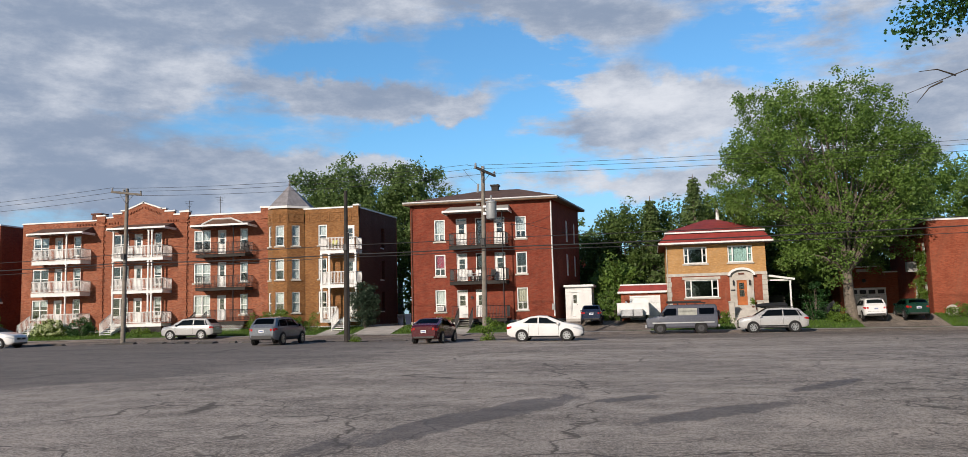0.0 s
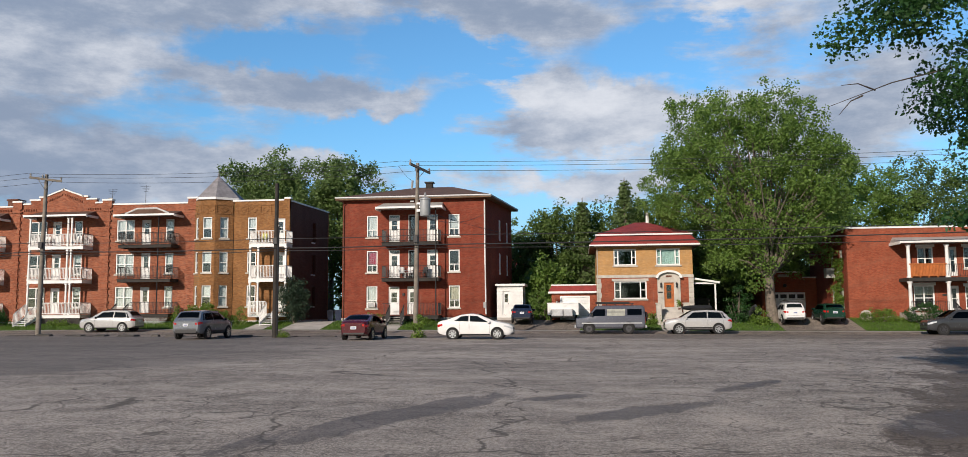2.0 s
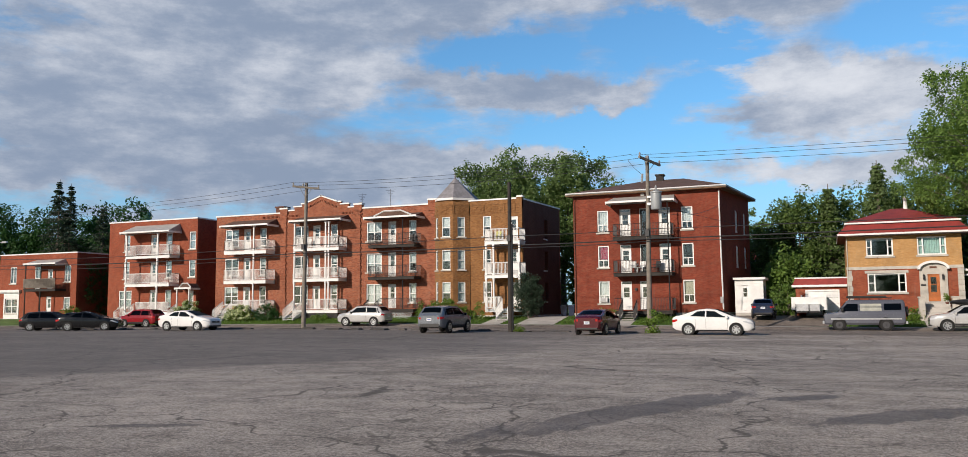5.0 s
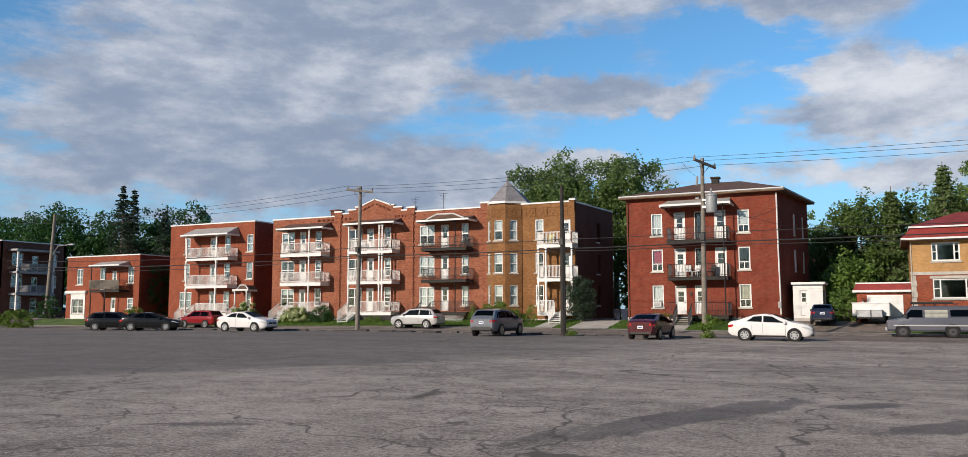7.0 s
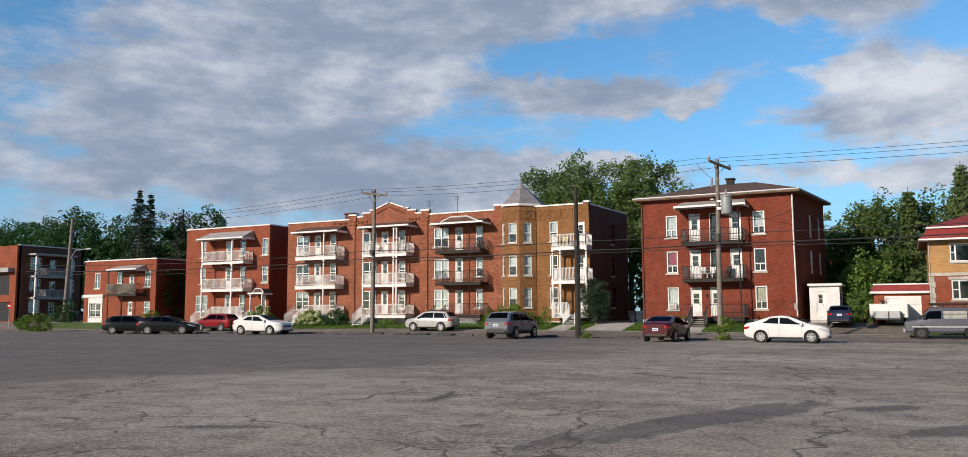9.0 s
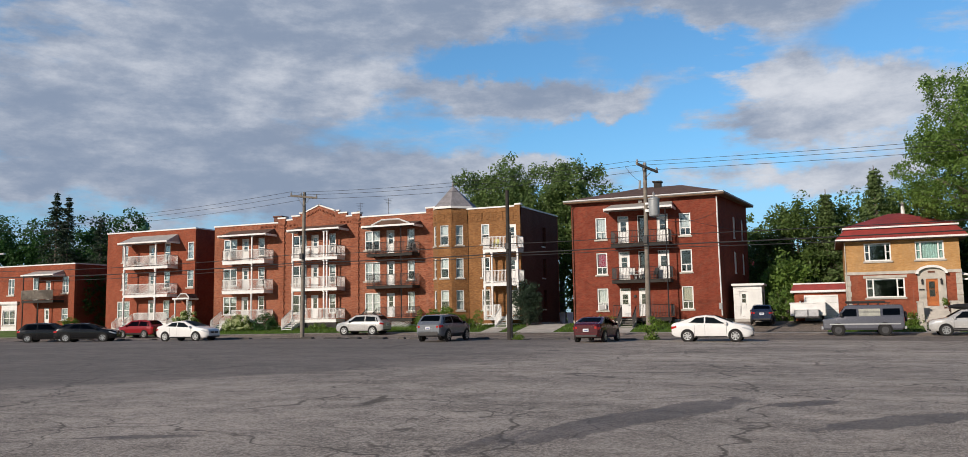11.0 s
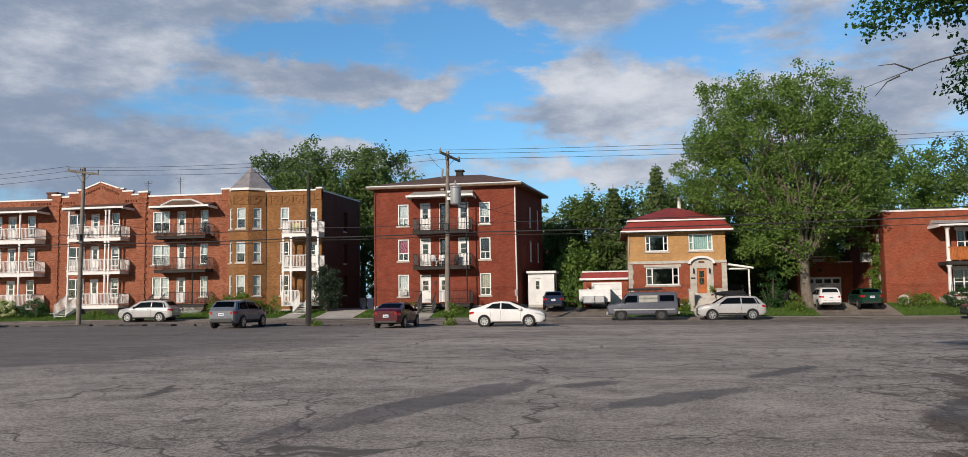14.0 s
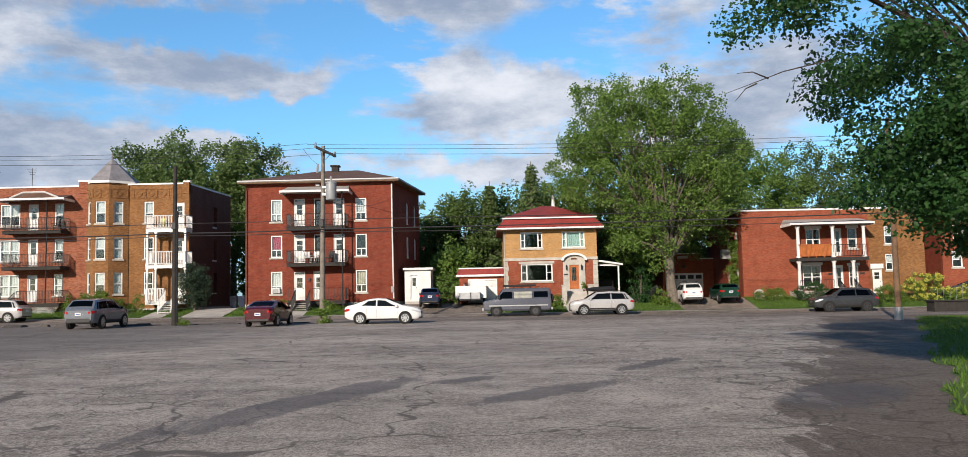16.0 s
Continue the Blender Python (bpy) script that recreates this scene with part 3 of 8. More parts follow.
def canopy(house, x0, x1, yf, y, z_front, z_back, gable=0.0, top=None):
    """A small roof over a balcony: sloping sheet, fascia board and, where there is one, a low pediment."""
    g = Geo()
    g.add([(x0, yf, z_front), (x1, yf, z_front), (x1 - 0.25, y, z_back), (x0 + 0.25, y, z_back), (x0, yf, z_front - 0.05), (x1, yf, z_front - 0.05), (x1, y, z_front - 0.05), (x0, y, z_front - 0.05)],
          [(0, 1, 2, 3), (4, 5, 6, 7), (0, 4, 7, 3), (1, 5, 6, 2)])
    c = part("canopy", g, top or ROOF_BROWN, house)
    f = Geo().box(x0 - 0.03, yf - 0.05, z_front - 0.12, x1 + 0.03, yf, z_front + 0.04)
    f.box(x0 - 0.03, yf, z_front - 0.2, x0 + 0.03, y, z_front).box(x1 - 0.03, yf, z_front - 0.2, x1 + 0.03, y, z_front)
    part("fascia", f, WHITE, c)
    if gable:
        m, k = (x0 + x1) / 2 + 0.3, (x1 - x0) * 0.36
        p = Geo().slab([(m - k, z_front + 0.05), (m + k, z_front + 0.05), (m + k * 0.45, z_front + gable), (m - k * 0.45, z_front + gable)], yf + 0.02, y)
        part("pediment", p, ROOF_BROWN, c)
        e = Geo()
        e.tube([(m - k, yf, z_front + 0.06), (m - k * 0.45, yf, z_front + gable), (m + k * 0.45, yf, z_front + gable), (m + k, yf, z_front + 0.06)], 0.07, 4)
        part("trim", e, WHITE, c)
    return c


def steps(house, x0, x1, y_top, z_top, z_low, mat, run=0.28, rails=None, name="stairs"):
    """A straight flight that comes down towards the street."""
    n = max(2, round((z_top - z_low) / 0.18))
    rise = (z_top - z_low) / n
    g = Geo()
    for i in range(n):
        z = z_top - rise * i
        g.box(x0, y_top - run * (i + 1), z - rise - 0.03, x1, y_top - run * i + 0.02, z - rise + 0.012)
    for x in (x0, x1 - 0.06):
        g.add([(x, y_top, z_top - rise), (x, y_top, z_top - rise - 0.3), (x, y_top - run * n, z_low - 0.1), (x, y_top - run * n, z_low + 0.1)] +
              [(x + 0.06, y_top, z_top - rise), (x + 0.06, y_top, z_top - rise - 0.3), (x + 0.06, y_top - run * n, z_low - 0.1), (x + 0.06, y_top - run * n, z_low + 0.1)],
              [(0, 1, 2, 3), (7, 6, 5, 4), (0, 3, 7, 4), (1, 5, 6, 2), (3, 2, 6, 7)])
    s = part(name, g, mat, house)
    if rails:
        for x in (x0 + 0.03, x1 - 0.03):
            r = Geo()
            k = 10
            r.tube([(x, y_top, z_top + 0.9), (x, y_top - run * n, z_low + 0.95)], 0.035, 4)
            for i in range(k + 1):
                t = i / k
                yy, zz = y_top - run * n * t, z_top + (z_low - z_top) * t
                r.box(x - 0.02, yy - 0.02, zz, x + 0.02, yy + 0.02, zz + 0.92)
            part("handrail", r, rails, s)
    return s


def shell(house, x0, x1, y, back, z0, z1, mat, front, right=(), skew=0.0, left=(), side_mat=None):
    """Outer walls with openings (in x, z), the floors inside and the back."""
    part("wall_front", wall_geo(Geo(), (x0, y), (x1, y), z0, z1, [(a - x0, b - x0, c, d) for a, b, c, d in front]), mat, house)
    part("wall_side", wall_geo(Geo(), (x1, y + 0.302), (x1 + skew, back - 0.302), z0, z1, right), side_mat or mat, house)
    part("wall_side", wall_geo(Geo(), (x0 + skew, back - 0.302), (x0, y + 0.302), z0, z1, left), side_mat or mat, house)
    part("wall_back", wall_geo(Geo(), (x1 + skew, back), (x0 + skew, back), z0, z1), side_mat or mat, house)
    g = Geo()
    for z in FLOORS:
        if z0 < z < z1 - 1:
            g.box(x0 + 0.35, y + 0.9, z - 0.25, x1 - 0.35 + min(0, skew), back - 0.35, z - 0.02)
    for k in range(1, 4):
        xm = x0 + (x1 - x0) * k / 4
        g.box(xm - 0.06, y + 1.6, z0 + 0.2, xm + 0.06, back - 0.4, z1 - 0.3)
    g.box(x0 + 0.4, y + 4.0, z0 + 0.2, x1 - 0.4 + min(0, skew), y + 4.1, z1 - 0.3)
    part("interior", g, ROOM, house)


def flat_roof(house, x0, x1, y, back, z, skew=0.0, coping=True, mat=None):
    part("roof", Geo().prism([(x0 + 0.3, y + 0.3), (x1 - 0.3, y + 0.3), (x1 - 0.3 + skew, back - 0.3), (x0 + 0.3 + skew, back - 0.3)], z - 0.6, z - 0.45), ROOF_FLAT, house)
    if coping:
        g = Geo().box(x0 - 0.06, y - 0.06, z, x1 + 0.06, y + 0.34, z + 0.13)
        g.add([(x1 - 0.3, y + 0.34, z), (x1 + 0.06, y + 0.34, z), (x1 + 0.06 + skew, back, z), (x1 - 0.3 + skew, back, z)] +
              [(x1 - 0.3, y + 0.34, z + 0.13), (x1 + 0.06, y + 0.34, z + 0.13), (x1 + 0.06 + skew, back, z + 0.13), (x1 - 0.3 + skew, back, z + 0.13)],
              [(3, 2, 1, 0), (4, 5, 6, 7), (0, 1, 5, 4), (1, 2, 6, 5), (2, 3, 7, 6), (3, 0, 4, 7)])
        g.box(x0 - 0.06, y + 0.34, z, x0 + 0.3, back, z + 0.13)
        part("coping", g, mat or WHITE, house)


def foundation(house, x0, x1, y, back, z0, z1, skew=0.0, mat=None):
    part("foundation", Geo().prism([(x0 - 0.04, y - 0.05), (x1 + 0.04, y - 0.05), (x1 + 0.04 + skew, back), (x0 - 0.04 + skew, back)], z0, z1), mat or CONCRETE, house)


FLOORS = (1.5, 4.5, 7.5)
Y = 69.0
TOP = 11.25

# ---------------------------------------------------------------- the detached dark red block of flats
c_block = thing("apartment_house", -14.0, Y, 0.8, "three-storey dark red brick apartment house with brown hipped roof", "apartment house")
cx0, cx1, cy1, csk = -20.2, -7.9, 78.6, 1.35
c_holes, c_right = [], []
C_WIN = [(-18.1, -17.15), (-11.05, -10.12)]
C_DOOR = {7.48: [(-16.17, -15.24), (-14.5, -13.72), (-12.88, -11.95)], 4.48: [(-16.17, -15.24), (-14.5, -13.72), (-12.88, -11.95)], 1.4: [(-16.18, -15.26), (-14.57, -13.65)]}
for zb, zt in ((7.95, 9.82), (4.97, 6.82), (1.96, 3.82)):
    c_holes += [(a, b, zb, zt) for a, b in C_WIN]
for z, row in C_DOOR.items():
    c_holes += [(a, b, z, z + 2.36) for a, b in row]
for zb, zt in ((8.0, 9.7), (5.0, 6.7)):
    c_right += [(4.6, 5.3, zb, zt), (7.4, 8.1, zb, zt)]
shell(c_block, cx0, cx1, Y, cy1, 1.15, 11.15, BRICK_RED, c_holes, c_right, csk)
foundation(c_block, cx0, cx1, Y, cy1, 0.3, 1.15, csk)
for i, (zb, zt) in enumerate(((7.95, 9.82), (4.97, 6.82), (1.96, 3.82))):
    for j, (a, b) in enumerate(C_WIN):
        cloth = [CURTAIN, CURTAIN_RED, CURTAIN][i] if j == 0 else [CURTAIN, None, CURTAIN_BEIGE][i]
        window(c_block, a, b, zb, zt, Y, "split", cloth, 0.62 if (i == 1 or j == 1) else 0.9)
    for a, b in C_WIN:
        part("window_arch", Geo().slab([(a - 0.1, zt), (b + 0.1, zt), (b + 0.14, zt + 0.2), ((a + b) / 2, zt + 0.28), (a - 0.14, zt + 0.2)], Y - 0.015, Y - 0.001), BRICK_RED, c_block)
for z, row in C_DOOR.items():
    for k, (a, b) in enumerate(row):
        if k == 1 and z > 2:
            door(c_block, a, b, z, z + 2.36, Y, (0.06, 0.94), DARK_WOOD)
        else:
            door(c_block, a, b, z, z + 2.36, Y, (0.5, 0.9), WHITE, 0.25)
for z in (7.45, 4.45):
    b = balcony(c_block, -16.5, -11.65, 67.6, Y, z, "black", 0.3, 1.0)
p = balcony(c_block, -16.45, -11.65, 67.5, Y, 1.35, "black", 0.3, 1.0, railing=False)
r = Geo()
rail_run(r, (-14.4, 67.55), (-11.7, 67.55), 1.35, 2.35, 0.022, 0.12, 0.04)
rail_run(r, (-11.7, 67.55), (-11.7, Y), 1.35, 2.35, 0.022, 0.12, 0.04)
rail_run(r, (-16.4, 67.55), (-15.7, 67.55), 1.35, 2.35, 0.022, 0.12, 0.04)
part("railing", r, BLACK_IRON, p)
for x in (-16.3, -14.0, -11.85):
    part("post", Geo().box(x - 0.06, 67.6, 0.4, x + 0.06, 67.72, 1.3), DARK_WOOD, p)
steps(c_block, -15.75, -14.5, 67.5, 1.35, 0.5, CONCRETE, 0.28, BLACK_IRON)
canopy(c_block, -16.9, -11.3, 67.2, Y, 10.3, 10.85, 0, AWNING)
part("balcony_pole", Geo().tube([(-11.9, 67.6, 0.6), (-11.9, 67.6, 10.2)], 0.05, 8), BLACK_IRON, c_block)
# hipped roof with boxed eaves
er = [(cx0 - 0.5, Y - 0.6), (cx1 + 0.55, Y - 0.6), (cx1 + csk + 0.6, cy1 + 0.6), (cx0 + csk - 0.5, cy1 + 0.6)]
g = Geo()
g.add([(x, y, 11.36) for x, y in er] + [(-15.0, 74.6, 12.98), (-11.6, 74.6, 12.98)], [(0, 1, 5, 4), (1, 2, 5), (2, 3, 4, 5), (3, 0, 4)])
roof = part("roof", g, ROOF_BROWN, c_block)
part("soffit", Geo().prism(er, 11.12, 11.23), BROWN_WOOD, roof)
part("cornice", Geo().prism([(x + (0.02 if x > -14 else -0.02), y + (-0.03 if y < Y else 0.03)) for x, y in er], 11.23, 11.35), GREY_PAINT, roof)
part("gutter", Geo().tube([(er[0][0], er[0][1] - 0.07, 11.32), (er[1][0], er[1][1] - 0.07, 11.32)], 0.055, 8), WHITE, roof)
part("roof_vent", Geo().box(-13.9, 73.8, 12.6, -13.3, 74.4, 13.25).box(-14.0, 73.7, 13.25, -13.2, 74.5, 13.38), DARK_WOOD, roof)
part("gutter_pipe", Geo().tube([(cx0 + 0.12, Y - 0.5, 11.1), (cx0 + 0.12, Y - 0.08, 10.7), (cx0 + 0.12, Y - 0.08, 1.0)], 0.045, 6), BRICK_BROWN, c_block)
part("service_conduit", Geo().tube([(cx1 - 0.08, Y - 0.07, 11.0), (cx1 - 0.08, Y - 0.07, 7.6), (cx1 - 0.02, Y - 0.07, 1.4)], 0.06, 6), WHITE, c_block)
part("electric_meter", Geo().box(cx1 - 0.22, Y - 0.2, 1.9, cx1 + 0.02, Y - 0.02, 2.4, 0.03), GREY_PAINT, c_block)
part("wall_lamp", Geo().box(-14.98, Y - 0.14, 3.0, -14.78, Y, 3.2, 0.03), BLACK_IRON, c_block)
part("soffit_lamp", Geo().box(-14.3, Y - 0.2, 10.9, -14.0, Y, 11.05), WHITE, c_block)
ac = part("air_conditioner", Geo().box(-17.98, Y - 0.22, 2.05, -17.3, Y + 0.05, 2.45, 0.03), WHITE, c_block)
part("grille", Geo().box(-17.9, Y - 0.235, 2.1, -17.4, Y - 0.222, 2.4), GREY_PAINT, ac)
for yy in (73.6, 76.4):
    for zb in (8.0, 5.0):
        xs = cx1 + csk * (yy - Y) / (cy1 - Y)
        part("window", Geo().box(xs - 0.16, yy, zb, xs + 0.06, yy + 0.9, zb + 1.75).box(xs - 0.1, yy - 0.05, zb - 0.12, xs + 0.1, yy + 1.0, zb), WHITE_VINYL, c_block)
# white clapboard porch built against the side
px0, px1 = -7.15, -4.95
annex = thing("side_porch", -6.0, 70.5, 0.8, "small white clapboard side porch with flat roof and panelled door", "porch")
g = wall_geo(Geo(), (px0, 70.4), (px1, 70.4), 1.1, 3.75, [(0.48, 1.12, 1.3, 3.35)], 0.12)
wall_geo(g, (px1, 70.522), (px1, 73.278), 1.1, 3.75, [(0.7, 2.1, 2.1, 3.3)], 0.12)
wall_geo(g, (px1, 73.4), (px0 + 0.6, 73.4), 1.1, 3.75, (), 0.12)
part("wall", g, WHITE, annex)
for k in range(22):
    z = 1.15 + k * 0.12
    for a, b in ((px0, px0 + 0.46), (px0 + 1.14, px1)) if 1.2 < z < 3.3 else ((px0, px1),):
        part("clapboard", Geo().box(a, 70.375, z, b, 70.4, z + 0.1), WHITE, annex)
door(annex, px0 + 0.48, px0 + 1.12, 1.3, 3.35, 70.38, (0.55, 0.9), WHITE)
part("roof", Geo().box(px0 - 0.1, 70.1, 3.75, px1 + 0.2, 73.6, 3.93), WHITE, annex)
part("foundation", Geo().box(px0, 70.42, 0.3, px1, 73.4, 1.1), CONCRETE, annex)
part("window", Geo().box(px1 - 0.09, 71.25, 2.15, px1 - 0.02, 72.55, 3.25), GLASS, annex)

# ---------------------------------------------------------------- the long three-storey terrace with corner turret
row = thing("terrace_house", -42.0, Y, 0.8, "three-storey orange-red brick terrace with stepped gable and corner turret", "terrace")
rx0, rx1, ry1, rsk = -58.6, -24.9, 78.2, 0.6
tan0 = -33.55
WIN_Z = ((8.08, 9.9), (5.12, 6.92), (2.22, 4.02))
BAYS = ((-57.45, -55.72, -55.1, -54.24, -53.1, -52.3), (-49.0, -47.3, -46.75, -45.9, -44.72, -43.92), (-40.7, -39.04, -38.35, -37.5, -36.14, -35.37))
holes = []
for wa, wb, da, db, ra, rb in BAYS:
    for zb, zt in WIN_Z:
        holes += [(wa, wb, zb, zt), (ra, rb, zb, zt)]
    for z in (7.62, 4.68, 1.7):
        holes.append((da, db, z, z + 2.25))
part("wall_front", wall_geo(Geo(), (rx0, Y), (tan0, Y), 1.0, TOP, [(a - rx0, b - rx0, c, d) for a, b, c, d in holes]), BRICK_ORANGE, row)
tx1, tx2 = -29.9, -24.9
tan_holes = [(-28.67, -27.86, zb, zt) for zb, zt in WIN_Z] + [(-26.1, -25.3, z, z + 2.2) for z in (7.55, 4.62, 1.7)]
part("wall_corner", wall_geo(Geo(), (tx1, Y), (tx2, Y), 1.0, TOP, [(a - tx1, b - tx1, c, d) for a, b, c, d in tan_holes]), BRICK_TAN, row)
side_holes = [(s, s + 0.8, zb, zt) for s in (4.9,) for zb, zt in WIN_Z]
# darker brown brick puts part of this side's shade into its colour
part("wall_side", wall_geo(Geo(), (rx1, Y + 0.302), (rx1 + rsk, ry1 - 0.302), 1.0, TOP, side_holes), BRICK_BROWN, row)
part("wall_side", wall_geo(Geo(), (rx0, ry1 - 0.302), (rx0, Y + 0.302), 1.0, TOP), BRICK_ORANGE, row)
part("wall_back", wall_geo(Geo(), (rx1 + rsk, ry1), (rx0, ry1), 1.0, TOP), BRICK_ORANGE, row)
foundation(row, rx0, rx1, Y, ry1, 0.3, 1.0, rsk, WHITE)
g = Geo()
for z in FLOORS:
    g.box(rx0 + 0.4, Y + 0.9, z - 0.25, rx1 - 0.4, ry1 - 0.4, z - 0.02)
for x in (-54.6, -50.2, -46, -41.6, -37.0, -33.6, -29.5):
    g.box(x - 0.06, Y + 1.4, 1.2, x + 0.06, ry1 - 0.4, TOP - 0.8)
g.box(rx0 + 0.4, Y + 4, 1.2, rx1 - 0.4, Y + 4.1, TOP - 0.8)
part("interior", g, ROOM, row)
part("roof", Geo().prism([(rx0 + 0.3, Y + 0.3), (rx1 - 0.3, Y + 0.3), (rx1 + rsk - 0.3, ry1 - 0.3), (rx0 + 0.3, ry1 - 0.3)], TOP - 0.7, TOP - 0.5), ROOF_FLAT, row)
for yy in (73.9,):
    for zb, zt in WIN_Z:
        part("window", Geo().box(rx1 + 0.05, yy, zb, rx1 + 0.16, yy + 0.8, zt).box(rx1 + 0.2, yy - 0.05, zb - 0.12, rx1 + 0.42, yy + 0.85, zb), WHITE_VINYL, row)
pick = random.Random(4)
for bi, (wa, wb, da, db, ra, rb) in enumerate(BAYS):
    for zb, zt in WIN_Z:
        drawn = 0.9 if bi == 2 else 0.3
        window(row, wa, wb, zb, zt, Y, "pair", CURTAIN if pick.random() < drawn else None, pick.choice((0.5, 0.95)) if bi == 2 else 0.35)
        window(row, ra, rb, zb, zt, Y, "hung", CURTAIN if pick.random() < drawn else None, pick.choice((0.5, 0.95)) if bi == 2 else 0.4)
        for a, b in ((wa, wb), (ra, rb)):
            part("flat_arch", Geo().slab([(a - 0.08, zt), (b + 0.08, zt), (b + 0.16, zt + 0.26), (a - 0.16, zt + 0.26)], Y - 0.03, Y - 0.001), BRICK_ORANGE, row)
    for z in (7.62, 4.68, 1.7):
        door(row, da, db, z, z + 2.25, Y, (0.45, 0.9), WHITE, 0.0)
for zb, zt in WIN_Z:
    window(row, -28.67, -27.86, zb, zt, Y, "hung", CURTAIN if zb > 6 else None, 0.5)
for z in (7.55, 4.62, 1.7):
    door(row, -26.1, -25.3, z, z + 2.2, Y, (0.45, 0.9), WHITE)
# quoined pilasters, alternate bricks proud
for x in (-50.15, -41.6, -33.65):
    g = Geo().box(x - 0.24, Y - 0.1, 1.0, x + 0.24, Y, 11.5)
    for k in range(34):
        if k % 2:
            g.box(x - 0.36, Y - 0.13, 1.1 + k * 0.3, x + 0.36, Y - 0.002, 1.25 + k * 0.3)
    g.box(x - 0.42, Y - 0.16, 10.7, x + 0.42, Y, 10.85).box(x - 0.42, Y - 0.16, 11.1, x + 0.42, Y + 0.3, 11.65)
    pl = part("pilaster", g, BRICK_ORANGE, row)
    part("cap", Geo().box(x - 0.48, Y - 0.2, 11.65, x + 0.48, Y + 0.34, 11.8), WHITE, pl)
# parapet with the stepped gable
GABLE = [(-49.7, 11.25), (-49.7, 11.45), (-49.0, 11.45), (-49.0, 11.8), (-48.1, 11.8), (-48.1, 12.05), (-47.6, 12.05), (-45.85, 12.75), (-44.0, 12.05), (-43.6, 12.05), (-43.6, 11.8),
         (-42.7, 11.8), (-42.7, 11.45), (-42.05, 11.45), (-42.05, 11.25)]
part("gable", Geo().slab(GABLE, Y + 0.002, Y + 0.3), BRICK_ORANGE, row)
g = Geo()
for (a, za), (b, zb) in zip(GABLE[1:-1], GABLE[2:-1]):
    if abs(b - a) > 0.05:
        g.slab([(a - 0.08, za), (b + 0.08, zb), (b + 0.08, zb + 0.13), (a - 0.08, za + 0.13)], Y - 0.07, Y + 0.34)
for a, b in ((rx0 - 0.05, -50.6), (-41.2, -34.1)):
    g.box(a, Y - 0.07, TOP, b, Y + 0.34, TOP + 0.13)
part("coping", g, WHITE, row)
g = Geo()
for a, b in ((-52.8, -50.6), (-49.6, -48.2), (-43.5, -42.1)):
    n = int((b - a) / 0.16)
    g.box(a, Y - 0.05, 10.72, b, Y - 0.002, 10.82)
    for k in range(n):
        g.box(a + k * 0.16, Y - 0.08, 10.84, a + k * 0.16 + 0.08, Y - 0.002, 11.05)
for s in (1, -1):
    for k in range(11):
        xx = -45.85 + s * (0.15 + k * 0.16)
        zz = 12.5 - k * 0.065
        g.box(xx - 0.05, Y - 0.08, zz - 0.3, xx + 0.05, Y - 0.002, zz - 0.12)
tagged(part("brick_corbels", g, BRICK_ORANGE, row), kind="stuff")
g = Geo().box(tx1 - 0.3, Y - 0.07, TOP + 0.05, tx2 - 0.5, Y + 0.34, TOP + 0.18).box(tx2 - 0.5, Y - 0.1, TOP + 0.2, tx2 + 0.1, Y + 0.4, TOP + 0.34)
g.add([(rx1 - 0.3, Y + 0.4, TOP), (rx1 + 0.06, Y + 0.4, TOP), (rx1 + rsk + 0.06, ry1, TOP), (rx1 + rsk - 0.3, ry1, TOP)] +
      [(rx1 - 0.3, Y + 0.4, TOP + 0.13), (rx1 + 0.06, Y + 0.4, TOP + 0.13), (rx1 + rsk + 0.06, ry1, TOP + 0.13), (rx1 + rsk - 0.3, ry1, TOP + 0.13)],
      [(4, 5, 6, 7), (0, 1, 5, 4), (1, 2, 6, 5), (3, 0, 4, 7)])
part("coping", g, WHITE, row)
part("parapet", Geo().box(tx1, Y + 0.002, TOP, tx2 - 0.5, Y + 0.3, TOP + 0.05).box(tx2 - 0.5, Y - 0.06, 10.5, tx2, Y + 0.3, TOP + 0.2), BRICK_TAN, row)


